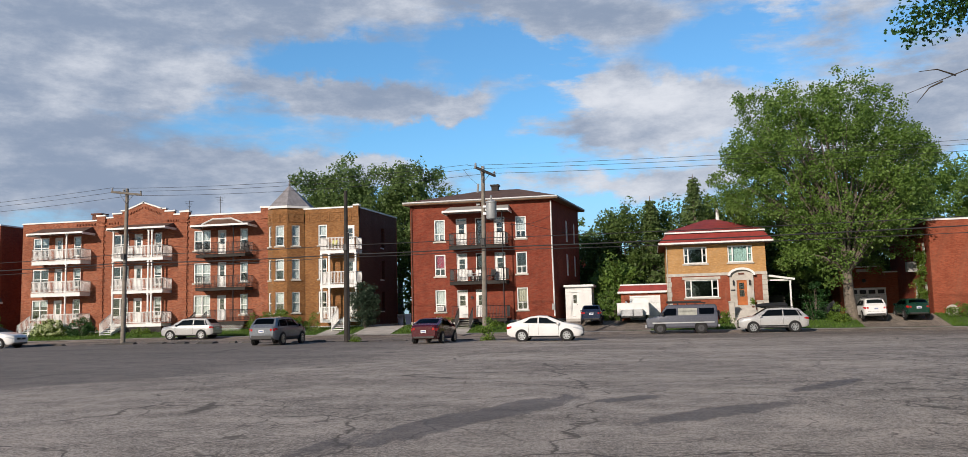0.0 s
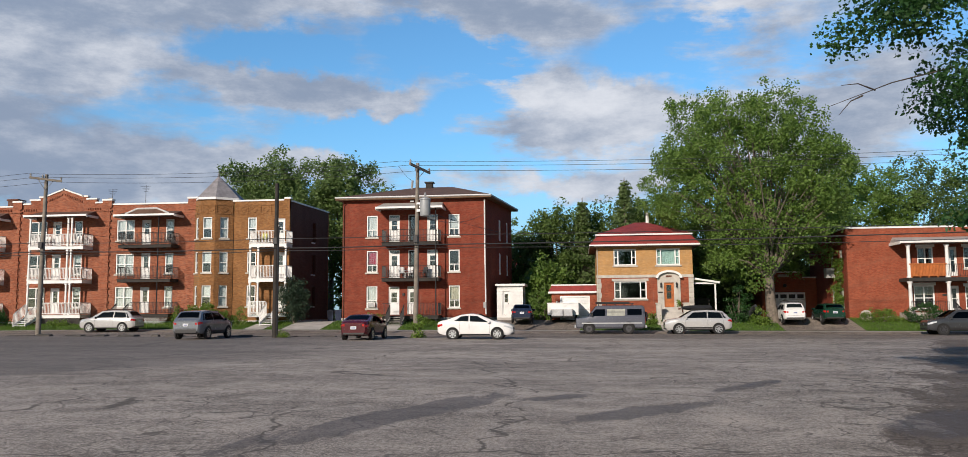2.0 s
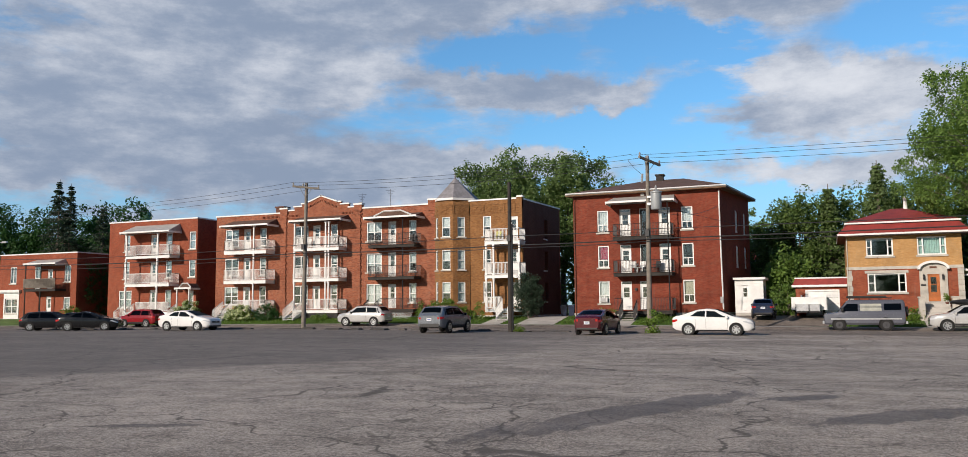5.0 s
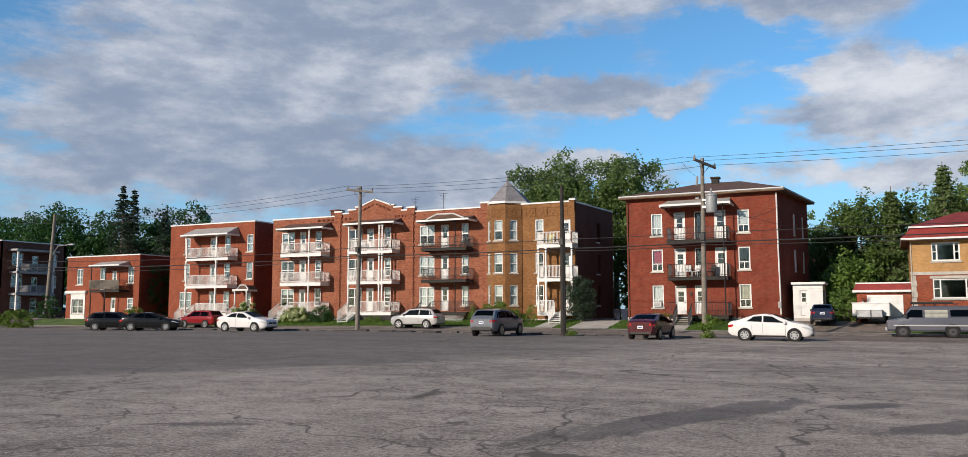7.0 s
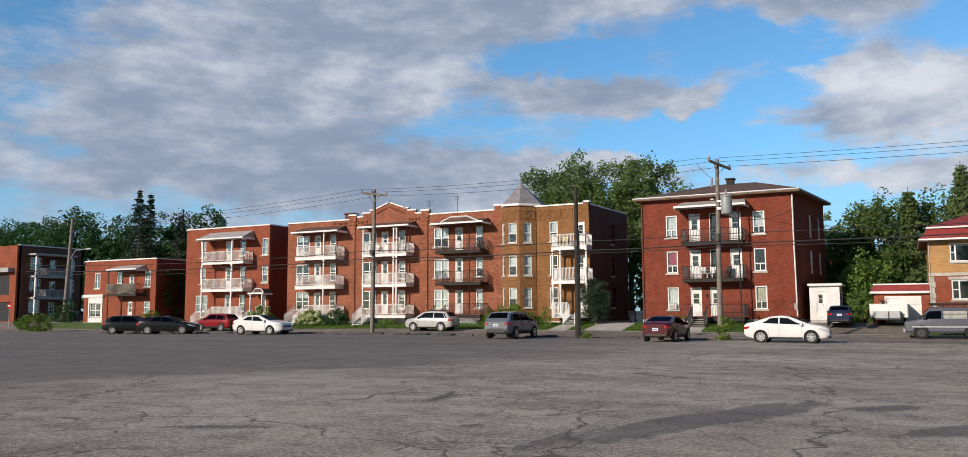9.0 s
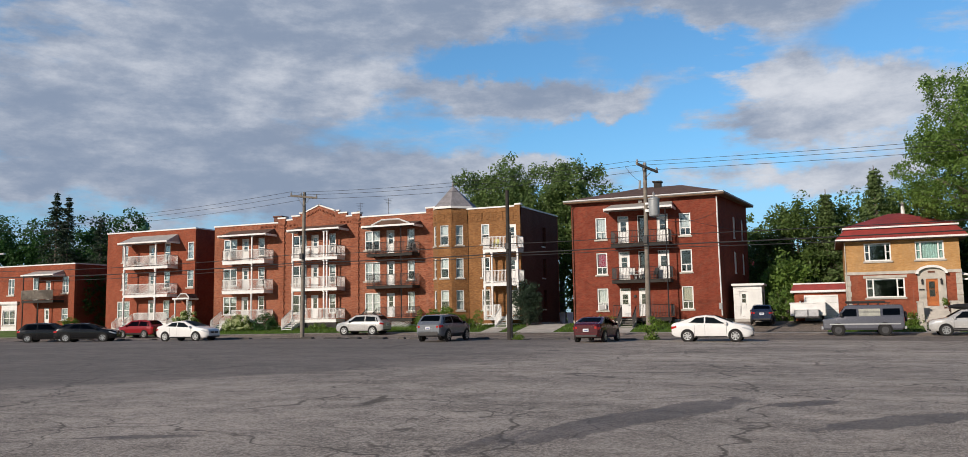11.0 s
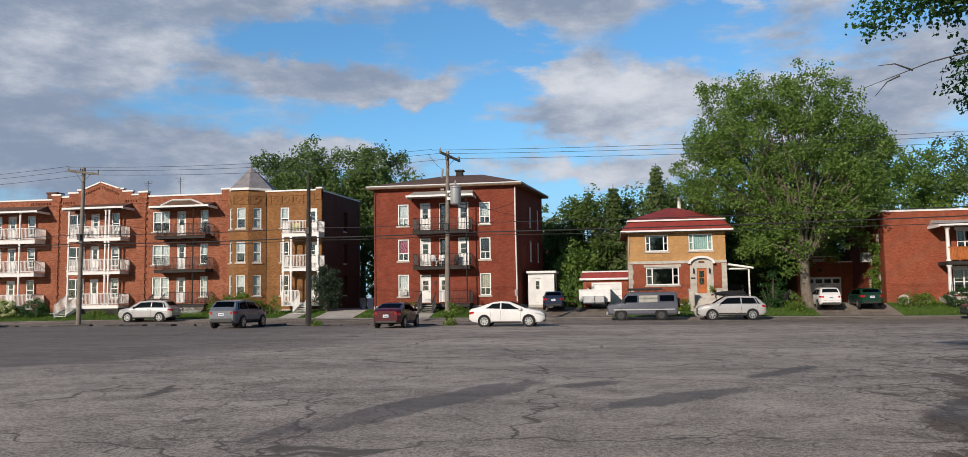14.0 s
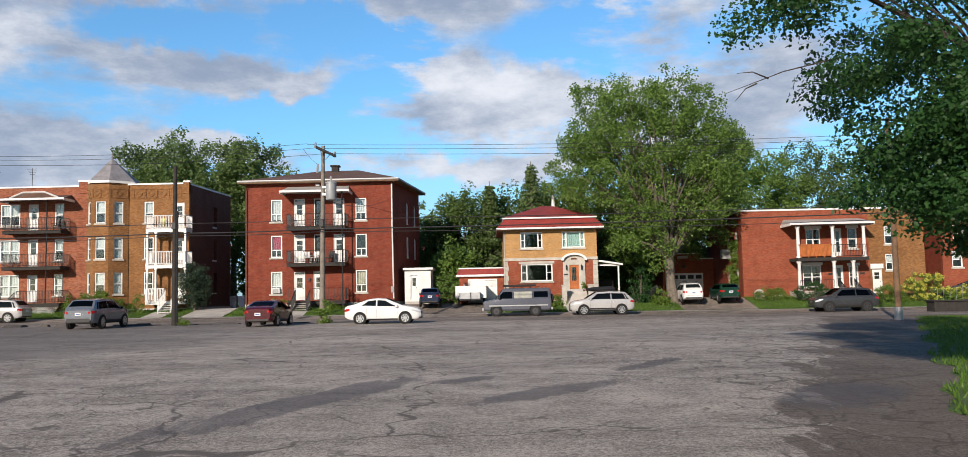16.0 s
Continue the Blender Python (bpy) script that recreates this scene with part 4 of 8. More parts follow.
def diamond_frieze(g, p0, p1, z0, z1, n):
    """Raised brick border with lozenges."""
    a, b = Vector((*p0, 0)), Vector((*p1, 0))
    u = (b - a).normalized()
    out = Vector((u.y, -u.x, 0)) * 0.04
    length = (b - a).length

    def bar(s0, q0, s1, q1, w=0.035):
        d = Vector((s1 - s0, q1 - q0)).normalized()
        k = Vector((-d.y, d.x)) * w
        c = [(s0 + k.x, q0 + k.y), (s1 + k.x, q1 + k.y), (s1 - k.x, q1 - k.y), (s0 - k.x, q0 - k.y)]
        pts = [a + u * s + out * 1.0 + Vector((0, 0, q)) for s, q in c] + [a + u * s + Vector((0, 0, q)) for s, q in c]
        g.add(pts, [(0, 1, 2, 3), (0, 1, 5, 4), (1, 2, 6, 5), (2, 3, 7, 6), (3, 0, 4, 7)])

    for k in range(n):
        s0, s1 = length * (k + 0.06) / n, length * (k + 0.94) / n
        m, q = (s0 + s1) / 2, (z0 + z1) / 2
        bar(s0, z0, s1, z0), bar(s0, z1, s1, z1), bar(s0, z0, s0, z1), bar(s1, z0, s1, z1)
        h = min((z1 - z0) * 0.36, (s1 - s0) * 0.4)
        for i in range(4):
            t0, t1 = math.pi / 2 * i, math.pi / 2 * (i + 1)
            bar(m + h * math.cos(t0), q + h * math.sin(t0), m + h * math.cos(t1), q + h * math.sin(t1), 0.03)


# turret: three sides of an octagon in front of the wall
tu = [(-33.5, Y), (-32.55, 68.05), (-31.2, 68.05), (-29.95, Y)]
fr = Geo()
for k, (p0, p1) in enumerate(zip(tu, tu[1:])):
    L = (Vector(p1) - Vector(p0)).length
    ww = 0.82 if k == 1 else 0.7
    hs = [((L - ww) / 2, (L + ww) / 2, zb, zt) for zb, zt in WIN_Z]
    part("wall_turret", wall_geo(Geo(), p0, p1, 1.0, 11.5, hs, 0.28), BRICK_TAN, row)
    diamond_frieze(fr, p0, p1, 10.2, 10.95, 2 if k == 1 else 1)
    d = (Vector(p1) - Vector(p0)).normalized()
    nrm = Vector((-d.y, d.x))
    for zb, zt in WIN_Z:
        def at(s, dep, z):
            q = Vector(p0) + d * s + nrm * dep
            return (q.x, q.y, z)

        def bx(g, s0, d0, z0, s1, d1, z1):
            g.add([at(s0, d0, z0), at(s1, d0, z0), at(s1, d1, z0), at(s0, d1, z0), at(s0, d0, z1), at(s1, d0, z1), at(s1, d1, z1), at(s0, d1, z1)],
                  [(3, 2, 1, 0), (4, 5, 6, 7), (0, 1, 5, 4), (1, 2, 6, 5), (2, 3, 7, 6), (3, 0, 4, 7)])

        a, b = hs[0][0], hs[0][1]
        g = Geo()
        for q in ((a, 0.05, zb, a + 0.07, 0.14, zt), (b - 0.07, 0.05, zb, b, 0.14, zt), (a + 0.07, 0.05, zb, b - 0.07, 0.14, zb + 0.07), (a + 0.07, 0.05, zt - 0.07, b - 0.07, 0.14, zt),
                  (a + 0.07, 0.06, zb + 0.82, b - 0.07, 0.13, zb + 0.9)):
            bx(g, *q)
        w = part("window", g, WHITE_VINYL, row)
        g = Geo()
        bx(g, a - 0.1, -0.09, zb - 0.13, b + 0.1, 0.05, zb)
        part("sill", g, STONE, w)
        g = Geo()
        bx(g, a + 0.07, 0.095, zb + 0.07, b - 0.07, 0.1, zt - 0.07)
        part("pane", g, GLASS, w).visible_shadow = False
        g = Geo()
        bx(g, a + 0.03, 0.22, zb + (0.75 if k == 1 else 0.1), b - 0.03, 0.23, zt)
        part("curtain", g, CURTAIN, w)
diamond_frieze(fr, (-29.6, Y), (-25.5, Y), 10.2, 10.95, 4)
part("frieze", fr, BRICK_TAN, row)
ring = [(x, y) for x, y in ((-33.65, 69.3), (-32.65, 67.85), (-31.1, 67.85), (-29.6, 69.3), (-29.6, 70.6), (-31.1, 71.6), (-32.65, 71.6), (-33.65, 70.6))]
g = Geo().add([(x, y, 11.62) for x, y in ring] + [(-31.75, 69.8, 13.75)], [(i, (i + 1) % 8, 8) for i in range(8)])
cone = part("turret_roof", g, SLATE, row)
part("cornice", Geo().prism(ring, 11.42, 11.62), WHITE, cone)
part("finial", Geo().tube([(-31.75, 69.8, 13.6), (-31.75, 69.8, 14.25)], [0.06, 0.02], 6).turned([(0.0, 0), (0.1, 0.05), (0.1, 0.12), (0, 0.2)], (-31.75, 69.8, 13.75), "z", 8), SLATE, cone)
# balconies
for x0, x1, sty, zf, can in ((-56.4, -51.2, "white", 0.36, (10.12, 10.75, 0)), (-48.05, -42.85, "white", 0.3, (10.25, 10.75, 0)), (-39.7, -34.85, "black", 0.28, (10.15, 10.6, 0.5))):
    for z in (7.58, 4.62):
        b = balcony(row, x0, x1, 67.5, Y, z, sty, zf, 1.02)
    lowb = balcony(row, x0, x1, 67.4, Y, 1.62, sty, 0.3, 1.0, railing=False)
    r = Geo()
    m = WHITE if sty == "white" else BLACK_IRON
    bar, gap, tp = (0.036, 0.13, 0.08) if sty == "white" else (0.022, 0.12, 0.04)
    rail_run(r, (x0 + 1.35, 67.46), (x1 - 0.06, 67.46), 1.62, 2.62, bar, gap, tp)
    rail_run(r, (x1 - 0.06, 67.46), (x1 - 0.06, Y), 1.62, 2.62, bar, gap, tp)
    part("railing", r, m, lowb)
    steps(row, x0 + 0.1, x0 + 1.25, 67.4, 1.62, 0.72, WHITE if sty == "white" else DARK_WOOD, 0.3, m)
    canopy(row, x0 - 0.3, x1 + 0.35, 67.2, Y, *can)
    for zl, zh in ((1.62, 4.3), (4.62, 7.25), (7.58, 10.05)):
        if sty == "white":
            for x in ((x1 - 1.55, ) if x0 < -50 else (x0 + 0.15, x1 - 1.5, x1 - 1.15)):
                post(row, x, 67.58, zl, zh, 0.14)
        else:
            part("post", Geo().tube([(x1 - 1.2, 67.58, zl), (x1 - 1.2, 67.58, zh)], 0.05, 6), BLACK_IRON, row)
    if sty == "white":
        part("skirt", Geo().box(x0 + 0.1, 67.55, 0.75, x1 - 0.1, 67.6, 1.3), DARK_WOOD, lowb)
    else:
        g = Geo()
        for k in range(18):
            for s in (1, -1):
                xa = x0 + 1.7 + k * 0.15
                g.slab([(xa - 0.012, 0.75), (xa + 0.012, 0.75), (xa + s * 0.5 + 0.012, 1.33), (xa + s * 0.5 - 0.012, 1.33)], 67.5 + 0.01 * s, 67.512 + 0.01 * s)
        part("lattice", g, WHITE, lowb)
# corner balconies in white
for z in (7.5, 4.55):
    balcony(row, -27.95, -24.6, 67.5, Y, z, "white", 0.3, 1.05)
balcony(row, -27.95, -24.6, 67.5, Y, 1.6, "white", 0.3, 1.0, railing=False)
r = Geo()
rail_run(r, (-27.9, 67.56), (-26.4, 67.56), 1.6, 2.6, 0.05, 0.125, 0.08)
part("railing", r, WHITE, row)
steps(row, -26.3, -25.2, 67.5, 1.6, 0.72, WHITE, 0.3, WHITE)
for zl, zh in ((1.6, 4.25), (4.55, 7.2)):
    for x in (-27.8, -27.1, -24.7):
        post(row, x, 67.62, zl, zh, 0.15)
part("chimney", Geo().box(-54.9, 74, 10.6, -53.9, 75, 12.6).box(-55.0, 73.9, 12.6, -53.8, 75.1, 12.75), BRICK_BROWN, row)
for x, y, h in ((-51.3, 74, 12.9), (-40.3, 73, 13.6), (-43.0, 72, 13.2)):
    g = Geo().tube([(x, y, 10.6), (x, y, h)], 0.025, 5)
    for k in range(4):
        g.tube([(x - 0.5 + 0.1 * k, y, h - 0.1 - 0.16 * k), (x + 0.5 - 0.1 * k, y, h - 0.1 - 0.16 * k)], 0.012, 4)
    part("aerial", g, BLACK_IRON, row)
part("basement_window", Geo().box(-42.4, Y - 0.07, 0.55, -41.5, Y - 0.05, 0.95), WHITE_VINYL, row)

# ---------------------------------------------------------------- the block with three balconies further along
b3 = thing("apartment_block", -67.0, Y, 0.8, "three-storey red brick flats with white balconies and sheltered side entrance", "apartment house")
bx0, bx1 = -73.35, -61.1
B3W = [(-71.75, -69.95), (-62.16, -61.3), (-65.3, -64.45)]
h3 = []
for zb, zt in ((8.1, 9.95), (5.15, 6.98), (2.05, 3.87)):
    h3 += [(-71.2, -70.35, zb, zt) if zb > 4 else (-71.75, -69.95, zb, zt), (-65.3, -64.45, zb, zt)] + ([(-62.16, -61.3, zb, zt)] if zb > 4 else [])
for z in (7.5, 4.55, 1.6):
    h3.append((-67.4, -66.55, z, z + 2.3))
h3.append((-62.2, -61.45, 1.6, 3.75))
# sides in darker red brick than the front, adding to their shade
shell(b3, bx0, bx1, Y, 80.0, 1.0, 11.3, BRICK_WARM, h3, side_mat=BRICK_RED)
flat_roof(b3, bx0, bx1, Y, 80.0, 11.3)
foundation(b3, bx0, bx1, Y, 80.0, 0.3, 1.0)
for a, b, zb, zt in h3:
    if zt - zb < 2.1 and not (b - a < 0.78):
        window(b3, a, b, zb, zt, Y, "pair" if b - a > 1.2 else "hung", CURTAIN, pick.choice((0.5, 0.95)))
    else:
        door(b3, a, b, zb, zt, Y, (0.4, 0.9), WHITE)
for z in (7.5, 4.52):
    balcony(b3, -69.5, -63.4, 67.5, Y, z, "white", 0.32, 1.05)
b = balcony(b3, -69.5, -63.4, 67.5, Y, 1.55, "white", 0.3, 1.0, railing=False)
r = Geo()
rail_run(r, (-67.9, 67.56), (-63.45, 67.56), 1.55, 2.55, 0.05, 0.125, 0.08)
part("railing", r, WHITE, b)
steps(b3, -69.3, -68.0, 67.5, 1.55, 0.65, WHITE, 0.3, WHITE)
canopy(b3, -69.9, -63.2, 67.1, Y, 10.0, 10.85, 0, AWNING)
for zl, zh in ((1.55, 4.2), (4.52, 7.18), (7.5, 9.85)):
    for x in (-69.4, -65.1):
        post(b3, x, 67.6, zl, zh, 0.16)
canopy(b3, -62.7, -60.6, 67.6, Y, 4.0, 4.2, 0.45)
for x in (-62.5, -60.9):
    post(b3, x, 67.75, 1.5, 3.85, 0.13)
balcony(b3, -62.7, -60.8, 67.6, Y, 1.5, "white", 0.3, 1.0, railing=False)
steps(b3, -62.4, -61.2, 67.6, 1.5, 0.7, CONCRETE, 0.3, WHITE)

# ---------------------------------------------------------------- the two-storey corner shop
b2 = thing("corner_house", -84.0, Y, 0.7, "two-storey red brick corner house with small white shopfront and wooden balcony", "house")
ax0, ax1 = -90.4, -78.1
h2 = [(-88.65, -87.6, 4.95, 6.88), (-84.65, -83.75, 4.3, 6.88), (-80.0, -79.0, 5.0, 6.88), (-80.0, -79.0, 2.0, 3.3), (-82.6, -81.8, 4.3, 6.5), (-82.7, -81.9, 1.3, 3.4), (-89.3, -87.3, 1.5, 3.2)]
# here too the darker red sides add to the shade beside the house
shell(b2, ax0, ax1, Y, 80.0, 0.9, 8.25, BRICK_WARM, h2, side_mat=BRICK_RED)
flat_roof(b2, ax0, ax1, Y, 80.0, 8.25)
foundation(b2, ax0, ax1, Y, 80.0, 0.2, 0.9)
for a, b, zb, zt in h2[:4]:
    window(b2, a, b, zb, zt, Y, "pair" if b - a > 0.95 and zb > 4 else "hung", CURTAIN, 0.95)
for a, b, zb, zt in h2[4:6]:
    door(b2, a, b, zb, zt, Y, (0.4, 0.9), WHITE)
window(b2, -89.3, -87.3, 1.5, 3.2, Y, "pair", CURTAIN_BEIGE, 0.8)
for x0, x1, z0, z1 in ((-89.5, -89.3, 0.75, 3.85), (-87.3, -87.0, 0.75, 3.85), (-89.3, -87.3, 0.75, 1.5), (-89.3, -87.3, 3.2, 3.85)):
    part("shopfront_panel", Geo().box(x0, Y - 0.06, z0, x1, Y, z1), WHITE, b2)
cn = part("shopfront_cornice", Geo().box(-90.3, Y - 0.30, 3.95, -86.7, Y, 4.22), WHITE, b2)
part("moulding", Geo().box(-90.15, Y - 0.2, 3.85, -86.85, Y, 3.95), WHITE, cn)
balcony(b2, -84.6, -79.6, 67.5, Y, 4.25, "black", 0.3, 1.1)
r = Geo()
rail_run(r, (-84.5, 67.5), (-79.7, 67.5), 4.25, 5.35, 0.08, 0.16, 0.06)
part("timber_railing", r, GREY_WOOD, b2)
canopy(b2, -84.6, -79.6, 67.4, Y, 7.1, 7.6, 0, AWNING)
for x in (-84.4, -82.0):
    part("post", Geo().tube([(x, 67.6, 0.7), (x, 67.6, 7.0)], 0.07, 6), DARK_WOOD, b2)

# ---------------------------------------------------------------- the house across the side street, its shaded face coloured dark
b1 = thing("side_street_house", -113.0, 78.0, 0.4, "three-storey brick flats across the side street with shaded face in brown and grey balconies", "apartment house")
X1 = -109.3


wh = [(y0 - 73, y1 - 73, zb, zt) for y0, y1 in ((74.7, 76.4), (80.6, 81.7)) for zb, zt in ((8.1, 9.9), (5.1, 6.9), (2.1, 3.9))]
dh = [(77.7 - 73, 78.7 - 73, z, z + 2.2) for z in (7.4, 4.4, 1.4)]
# brown brick puts the shade of this face into its colour
g = wall_geo(Geo(), (X1, 73), (X1, 83), 0.3, 11.4, wh + dh)
wall_geo(g, (X1 - 14, 73), (X1, 73), 0.3, 11.4)
wall_geo(g, (X1, 83), (X1 - 14, 83), 0.3, 11.4)
part("wall", g, BRICK_BROWN, b1)
# the sunlit end wall keeps the warm brick
part("wall", wall_geo(Geo(), (X1 - 14, 72.7), (X1 - 0.002, 72.7), 0.3, 11.4, [(9.5, 12.6, 4.6, 7.4), (9.2, 13.0, 1.0, 3.6)]), BRICK_WARM, b1)
part("shop_window", Geo().box(X1 - 4.7, 72.85, 1.0, X1 - 1.1, 72.9, 3.6), BLACK_IRON, b1)
part("window", Geo().box(X1 - 4.4, 72.85, 4.6, X1 - 1.5, 72.9, 7.4), BLACK_IRON, b1)
part("awning", Geo().box(X1 - 5.2, 71.9, 7.7, X1 - 0.6, 72.7, 8.3), GREY_PAINT, b1)
part("roof", Geo().box(X1 - 14, 73.3, 10.9, X1 - 0.3, 82.7, 11.1), ROOF_FLAT, b1)
part("coping", Geo().box(X1 - 0.3, 73, 11.4, X1 + 0.08, 83.05, 11.55), WHITE, b1)
part("inner_wall", Geo().box(X1 - 3, 73.4, 0.5, X1 - 2.8, 82.6, 10.8), ROOM, b1)
for s0, s1, zb, zt in wh + dh:
    w = part("window" if zt - zb < 2 else "door", Geo().box(X1 - 0.15, 73 + s0, zb, X1 - 0.06, 73 + s0 + 0.1, zt).box(X1 - 0.15, 73 + s1 - 0.1, zb, X1 - 0.06, 73 + s1, zt)
             .box(X1 - 0.15, 73 + s0 + 0.1, zt - 0.1, X1 - 0.06, 73 + s1 - 0.1, zt).box(X1 - 0.15, 73 + s0 + 0.1, (zb + zt) / 2 - 0.05, X1 - 0.06, 73 + s1 - 0.1, (zb + zt) / 2 + 0.05)
             .box(X1 - 0.15, 73 + s0 + 0.1, zb, X1 + 0.05, 73 + s1 - 0.1, zb + 0.1), WHITE_VINYL, b1)
    part("pane", Geo().box(X1 - 0.12, 73 + s0 + 0.1, zb + 0.1, X1 - 0.11, 73 + s1 - 0.1, zt - 0.1), GLASS, w).visible_shadow = False
for z in (7.3, 4.3, 1.3):
    b = part("balcony", Geo().box(X1, 74.4, z - 0.3, X1 + 1.6, 80.3, z), GREY_PAINT, b1)
    if z > 2:
        r = Geo()
        rail_run(r, (X1 + 1.5, 74.5), (X1 + 1.5, 80.2), z, z + 1.05, 0.05, 0.14, 0.08)
        rail_run(r, (X1, 80.2), (X1 + 1.5, 80.2), z, z + 1.05, 0.05, 0.14, 0.08)
        part("railing", r, GREY_PAINT, b)
part("canopy", Geo().box(X1, 74.1, 10.1, X1 + 1.9, 80.6, 10.35), GREY_PAINT, b1)
for y in (74.6, 80.0):
    part("post", Geo().box(X1 + 1.35, y - 0.12, 0.3, X1 + 1.6, y + 0.12, 10.1), WHITE, b1)

# ---------------------------------------------------------------- the yellow and red house
yh = thing("detached_house", 5.2, Y, 0.8, "two-storey yellow and red brick house with arched stone doorway", "house")
yx0, yx1, yy1 = 1.25, 8.95, 77.0
part("wall_lower", wall_geo(Geo(), (yx0, Y), (yx1, Y), 1.0, 4.28, [(2.62 - yx0, 5.24 - yx0, 2.55, 4.0), (6.62 - yx0, 7.4 - yx0, 1.86, 3.85)]), BRICK_WARM, yh)
part("wall_upper", wall_geo(Geo(), (yx0, Y), (yx1, Y), 4.5, 6.8, [(2.62 - yx0, 4.46 - yx0, 5.28, 6.63), (6.06 - yx0, 7.96 - yx0, 5.28, 6.63)]), BRICK_YELLOW, yh)
for x, d in ((yx1, 1), (yx0, -1)):
    ends = ((x, Y + 0.302), (x, yy1 - 0.302)) if d > 0 else ((x, yy1 - 0.302), (x, Y + 0.302))
    part("wall_side", wall_geo(Geo(), *ends, 1.0, 6.8), BRICK_YELLOW, yh)
part("wall_back", wall_geo(Geo(), (yx1, yy1), (yx0, yy1), 1.0, 6.8), BRICK_YELLOW, yh)
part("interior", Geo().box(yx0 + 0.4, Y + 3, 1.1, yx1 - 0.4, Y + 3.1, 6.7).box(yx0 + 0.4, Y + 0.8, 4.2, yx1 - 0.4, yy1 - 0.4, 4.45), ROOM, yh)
part("foundation", Geo().box(yx0 - 0.03, Y - 0.03, 0.2, yx1 + 0.03, yy1, 1.0), CONCRETE, yh)
part("string_course", Geo().box(yx0 - 0.05, Y - 0.05, 4.28, yx1 + 0.05, Y + 0.32, 4.5), STONE, yh)
for a, b in ((yx0 - 0.03, yx0 + 0.36), (yx1 - 0.36, yx1 + 0.04)):
    q = None
    for k in range(8):
        z = 1.05 + k * 0.4
        part("quoin", Geo().box(a, Y - 0.045, z, b - (0.06 if k % 2 and a < 5 else 0), Y - 0.002, z + 0.385), STONE, yh)
window(yh, 2.62, 4.46, 5.28, 6.63, Y, "picture", CURTAIN, 0.16)
window(yh, 6.06, 7.96, 5.28, 6.63, Y, "picture", CURTAIN_GREEN, 1.0)
w = window(yh, 2.62, 5.24, 2.55, 4.0, Y, "picture", CURTAIN, 0.12)
part("lintel", Geo().box(2.45, Y - 0.05, 4.0, 5.4, Y - 0.003, 4.2), STONE, w)
# stone doorway with a segmental hood
g = wall_geo(Geo(), (6.1, Y - 0.12), (7.92, Y - 0.12), 1.75, 4.25, [(0.52, 1.3, 1.86, 3.85)], 0.11)
por = part("doorway_surround", g, STONE, yh)
arc = [(7.01 + 1.05 * math.cos(a), 4.22 + 0.62 * math.sin(a)) for a in [math.pi * i / 14 for i in range(15)]]
arc_in = [(7.01 + 0.86 * math.cos(a), 4.22 + 0.45 * math.sin(a)) for a in [math.pi * i / 14 for i in range(15)]]
part("arch_panel", Geo().slab(arc_in, Y - 0.13, Y - 0.06), STONE, por)
for i in range(14):
    part("arch_moulding", Geo().slab([arc[i], arc[i + 1], arc_in[i + 1], arc_in[i]], Y - 0.42, Y - 0.02), WHITE, por)
part("number_plaque", Geo().box(6.78, Y - 0.15, 4.28, 7.24, Y - 0.13, 4.42), BRICK_BROWN, por)
part("letter_plaque", Geo().box(6.15, Y - 0.15, 3.0, 6.5, Y - 0.12, 3.12), BLACK_IRON, por)
door(yh, 6.62, 7.4, 1.86, 3.85, Y - 0.1, (0.35, 0.93), ORANGE_WOOD, 0, ORANGE_WOOD)
for x in (6.38, 7.62):
    part("wall_lantern", Geo().box(x - 0.06, Y - 0.3, 3.45, x + 0.06, Y - 0.13, 3.75, 0.02).turned([(0.09, 0), (0.01, 0.12)], (x, Y - 0.22, 3.75), "z", 8), BLACK_IRON, yh)
st = Geo()
for k in range(7):
    yf = Y - 0.97 - 0.3 * k
    st.box(6.15, yf + 0.03, 0.4, 7.85, yf + 0.85, 1.79 - 0.18 * k)
    st.box(6.13, yf, 1.79 - 0.18 * k, 7.87, yf + 0.85, 1.83 - 0.18 * k)
part("stairs", st, CONCRETE, yh)
for x in (5.95, 8.05):
    pr = part("stair_pillar", Geo().box(x - 0.2, 66.3, 0.3, x + 0.2, 66.9, 2.1, 0.03).box(x - 0.24, 66.25, 2.1, x + 0.24, 66.95, 2.2), STONE, yh)
    part("stair_cheek", Geo().box(x - 0.15, 66.9, 0.3, x + 0.15, Y - 0.12, 1.4), STONE, yh)
# roof: steep skirt, white band, low hip
def frustum(a, b, z0, z1):
    return Geo().add([(a[0], a[1], z0), (a[2], a[1], z0), (a[2], a[3], z0), (a[0], a[3], z0), (b[0], b[1], z1), (b[2], b[1], z1), (b[2], b[3], z1), (b[0], b[3], z1)],
                     [(0, 1, 5, 4), (1, 2, 6, 5), (2, 3, 7, 6), (3, 0, 4, 7), (3, 2, 1, 0)])
rf = part("roof_skirt", frustum((0.68, 68.35, 9.5, 77.6), (1.35, 69.05, 8.9, 77.0), 6.98, 7.7), ROOF_RED, yh)
part("soffit", Geo().box(0.7, 68.34, 6.78, 9.48, 77.6, 6.85), BROWN_WOOD, rf)
part("cornice", Geo().box(0.66, 68.3, 6.85, 9.52, 77.65, 6.98), WHITE, rf)
part("band", Geo().box(1.2, 68.9, 7.75, 9.02, 77.1, 7.87), WHITE, rf)
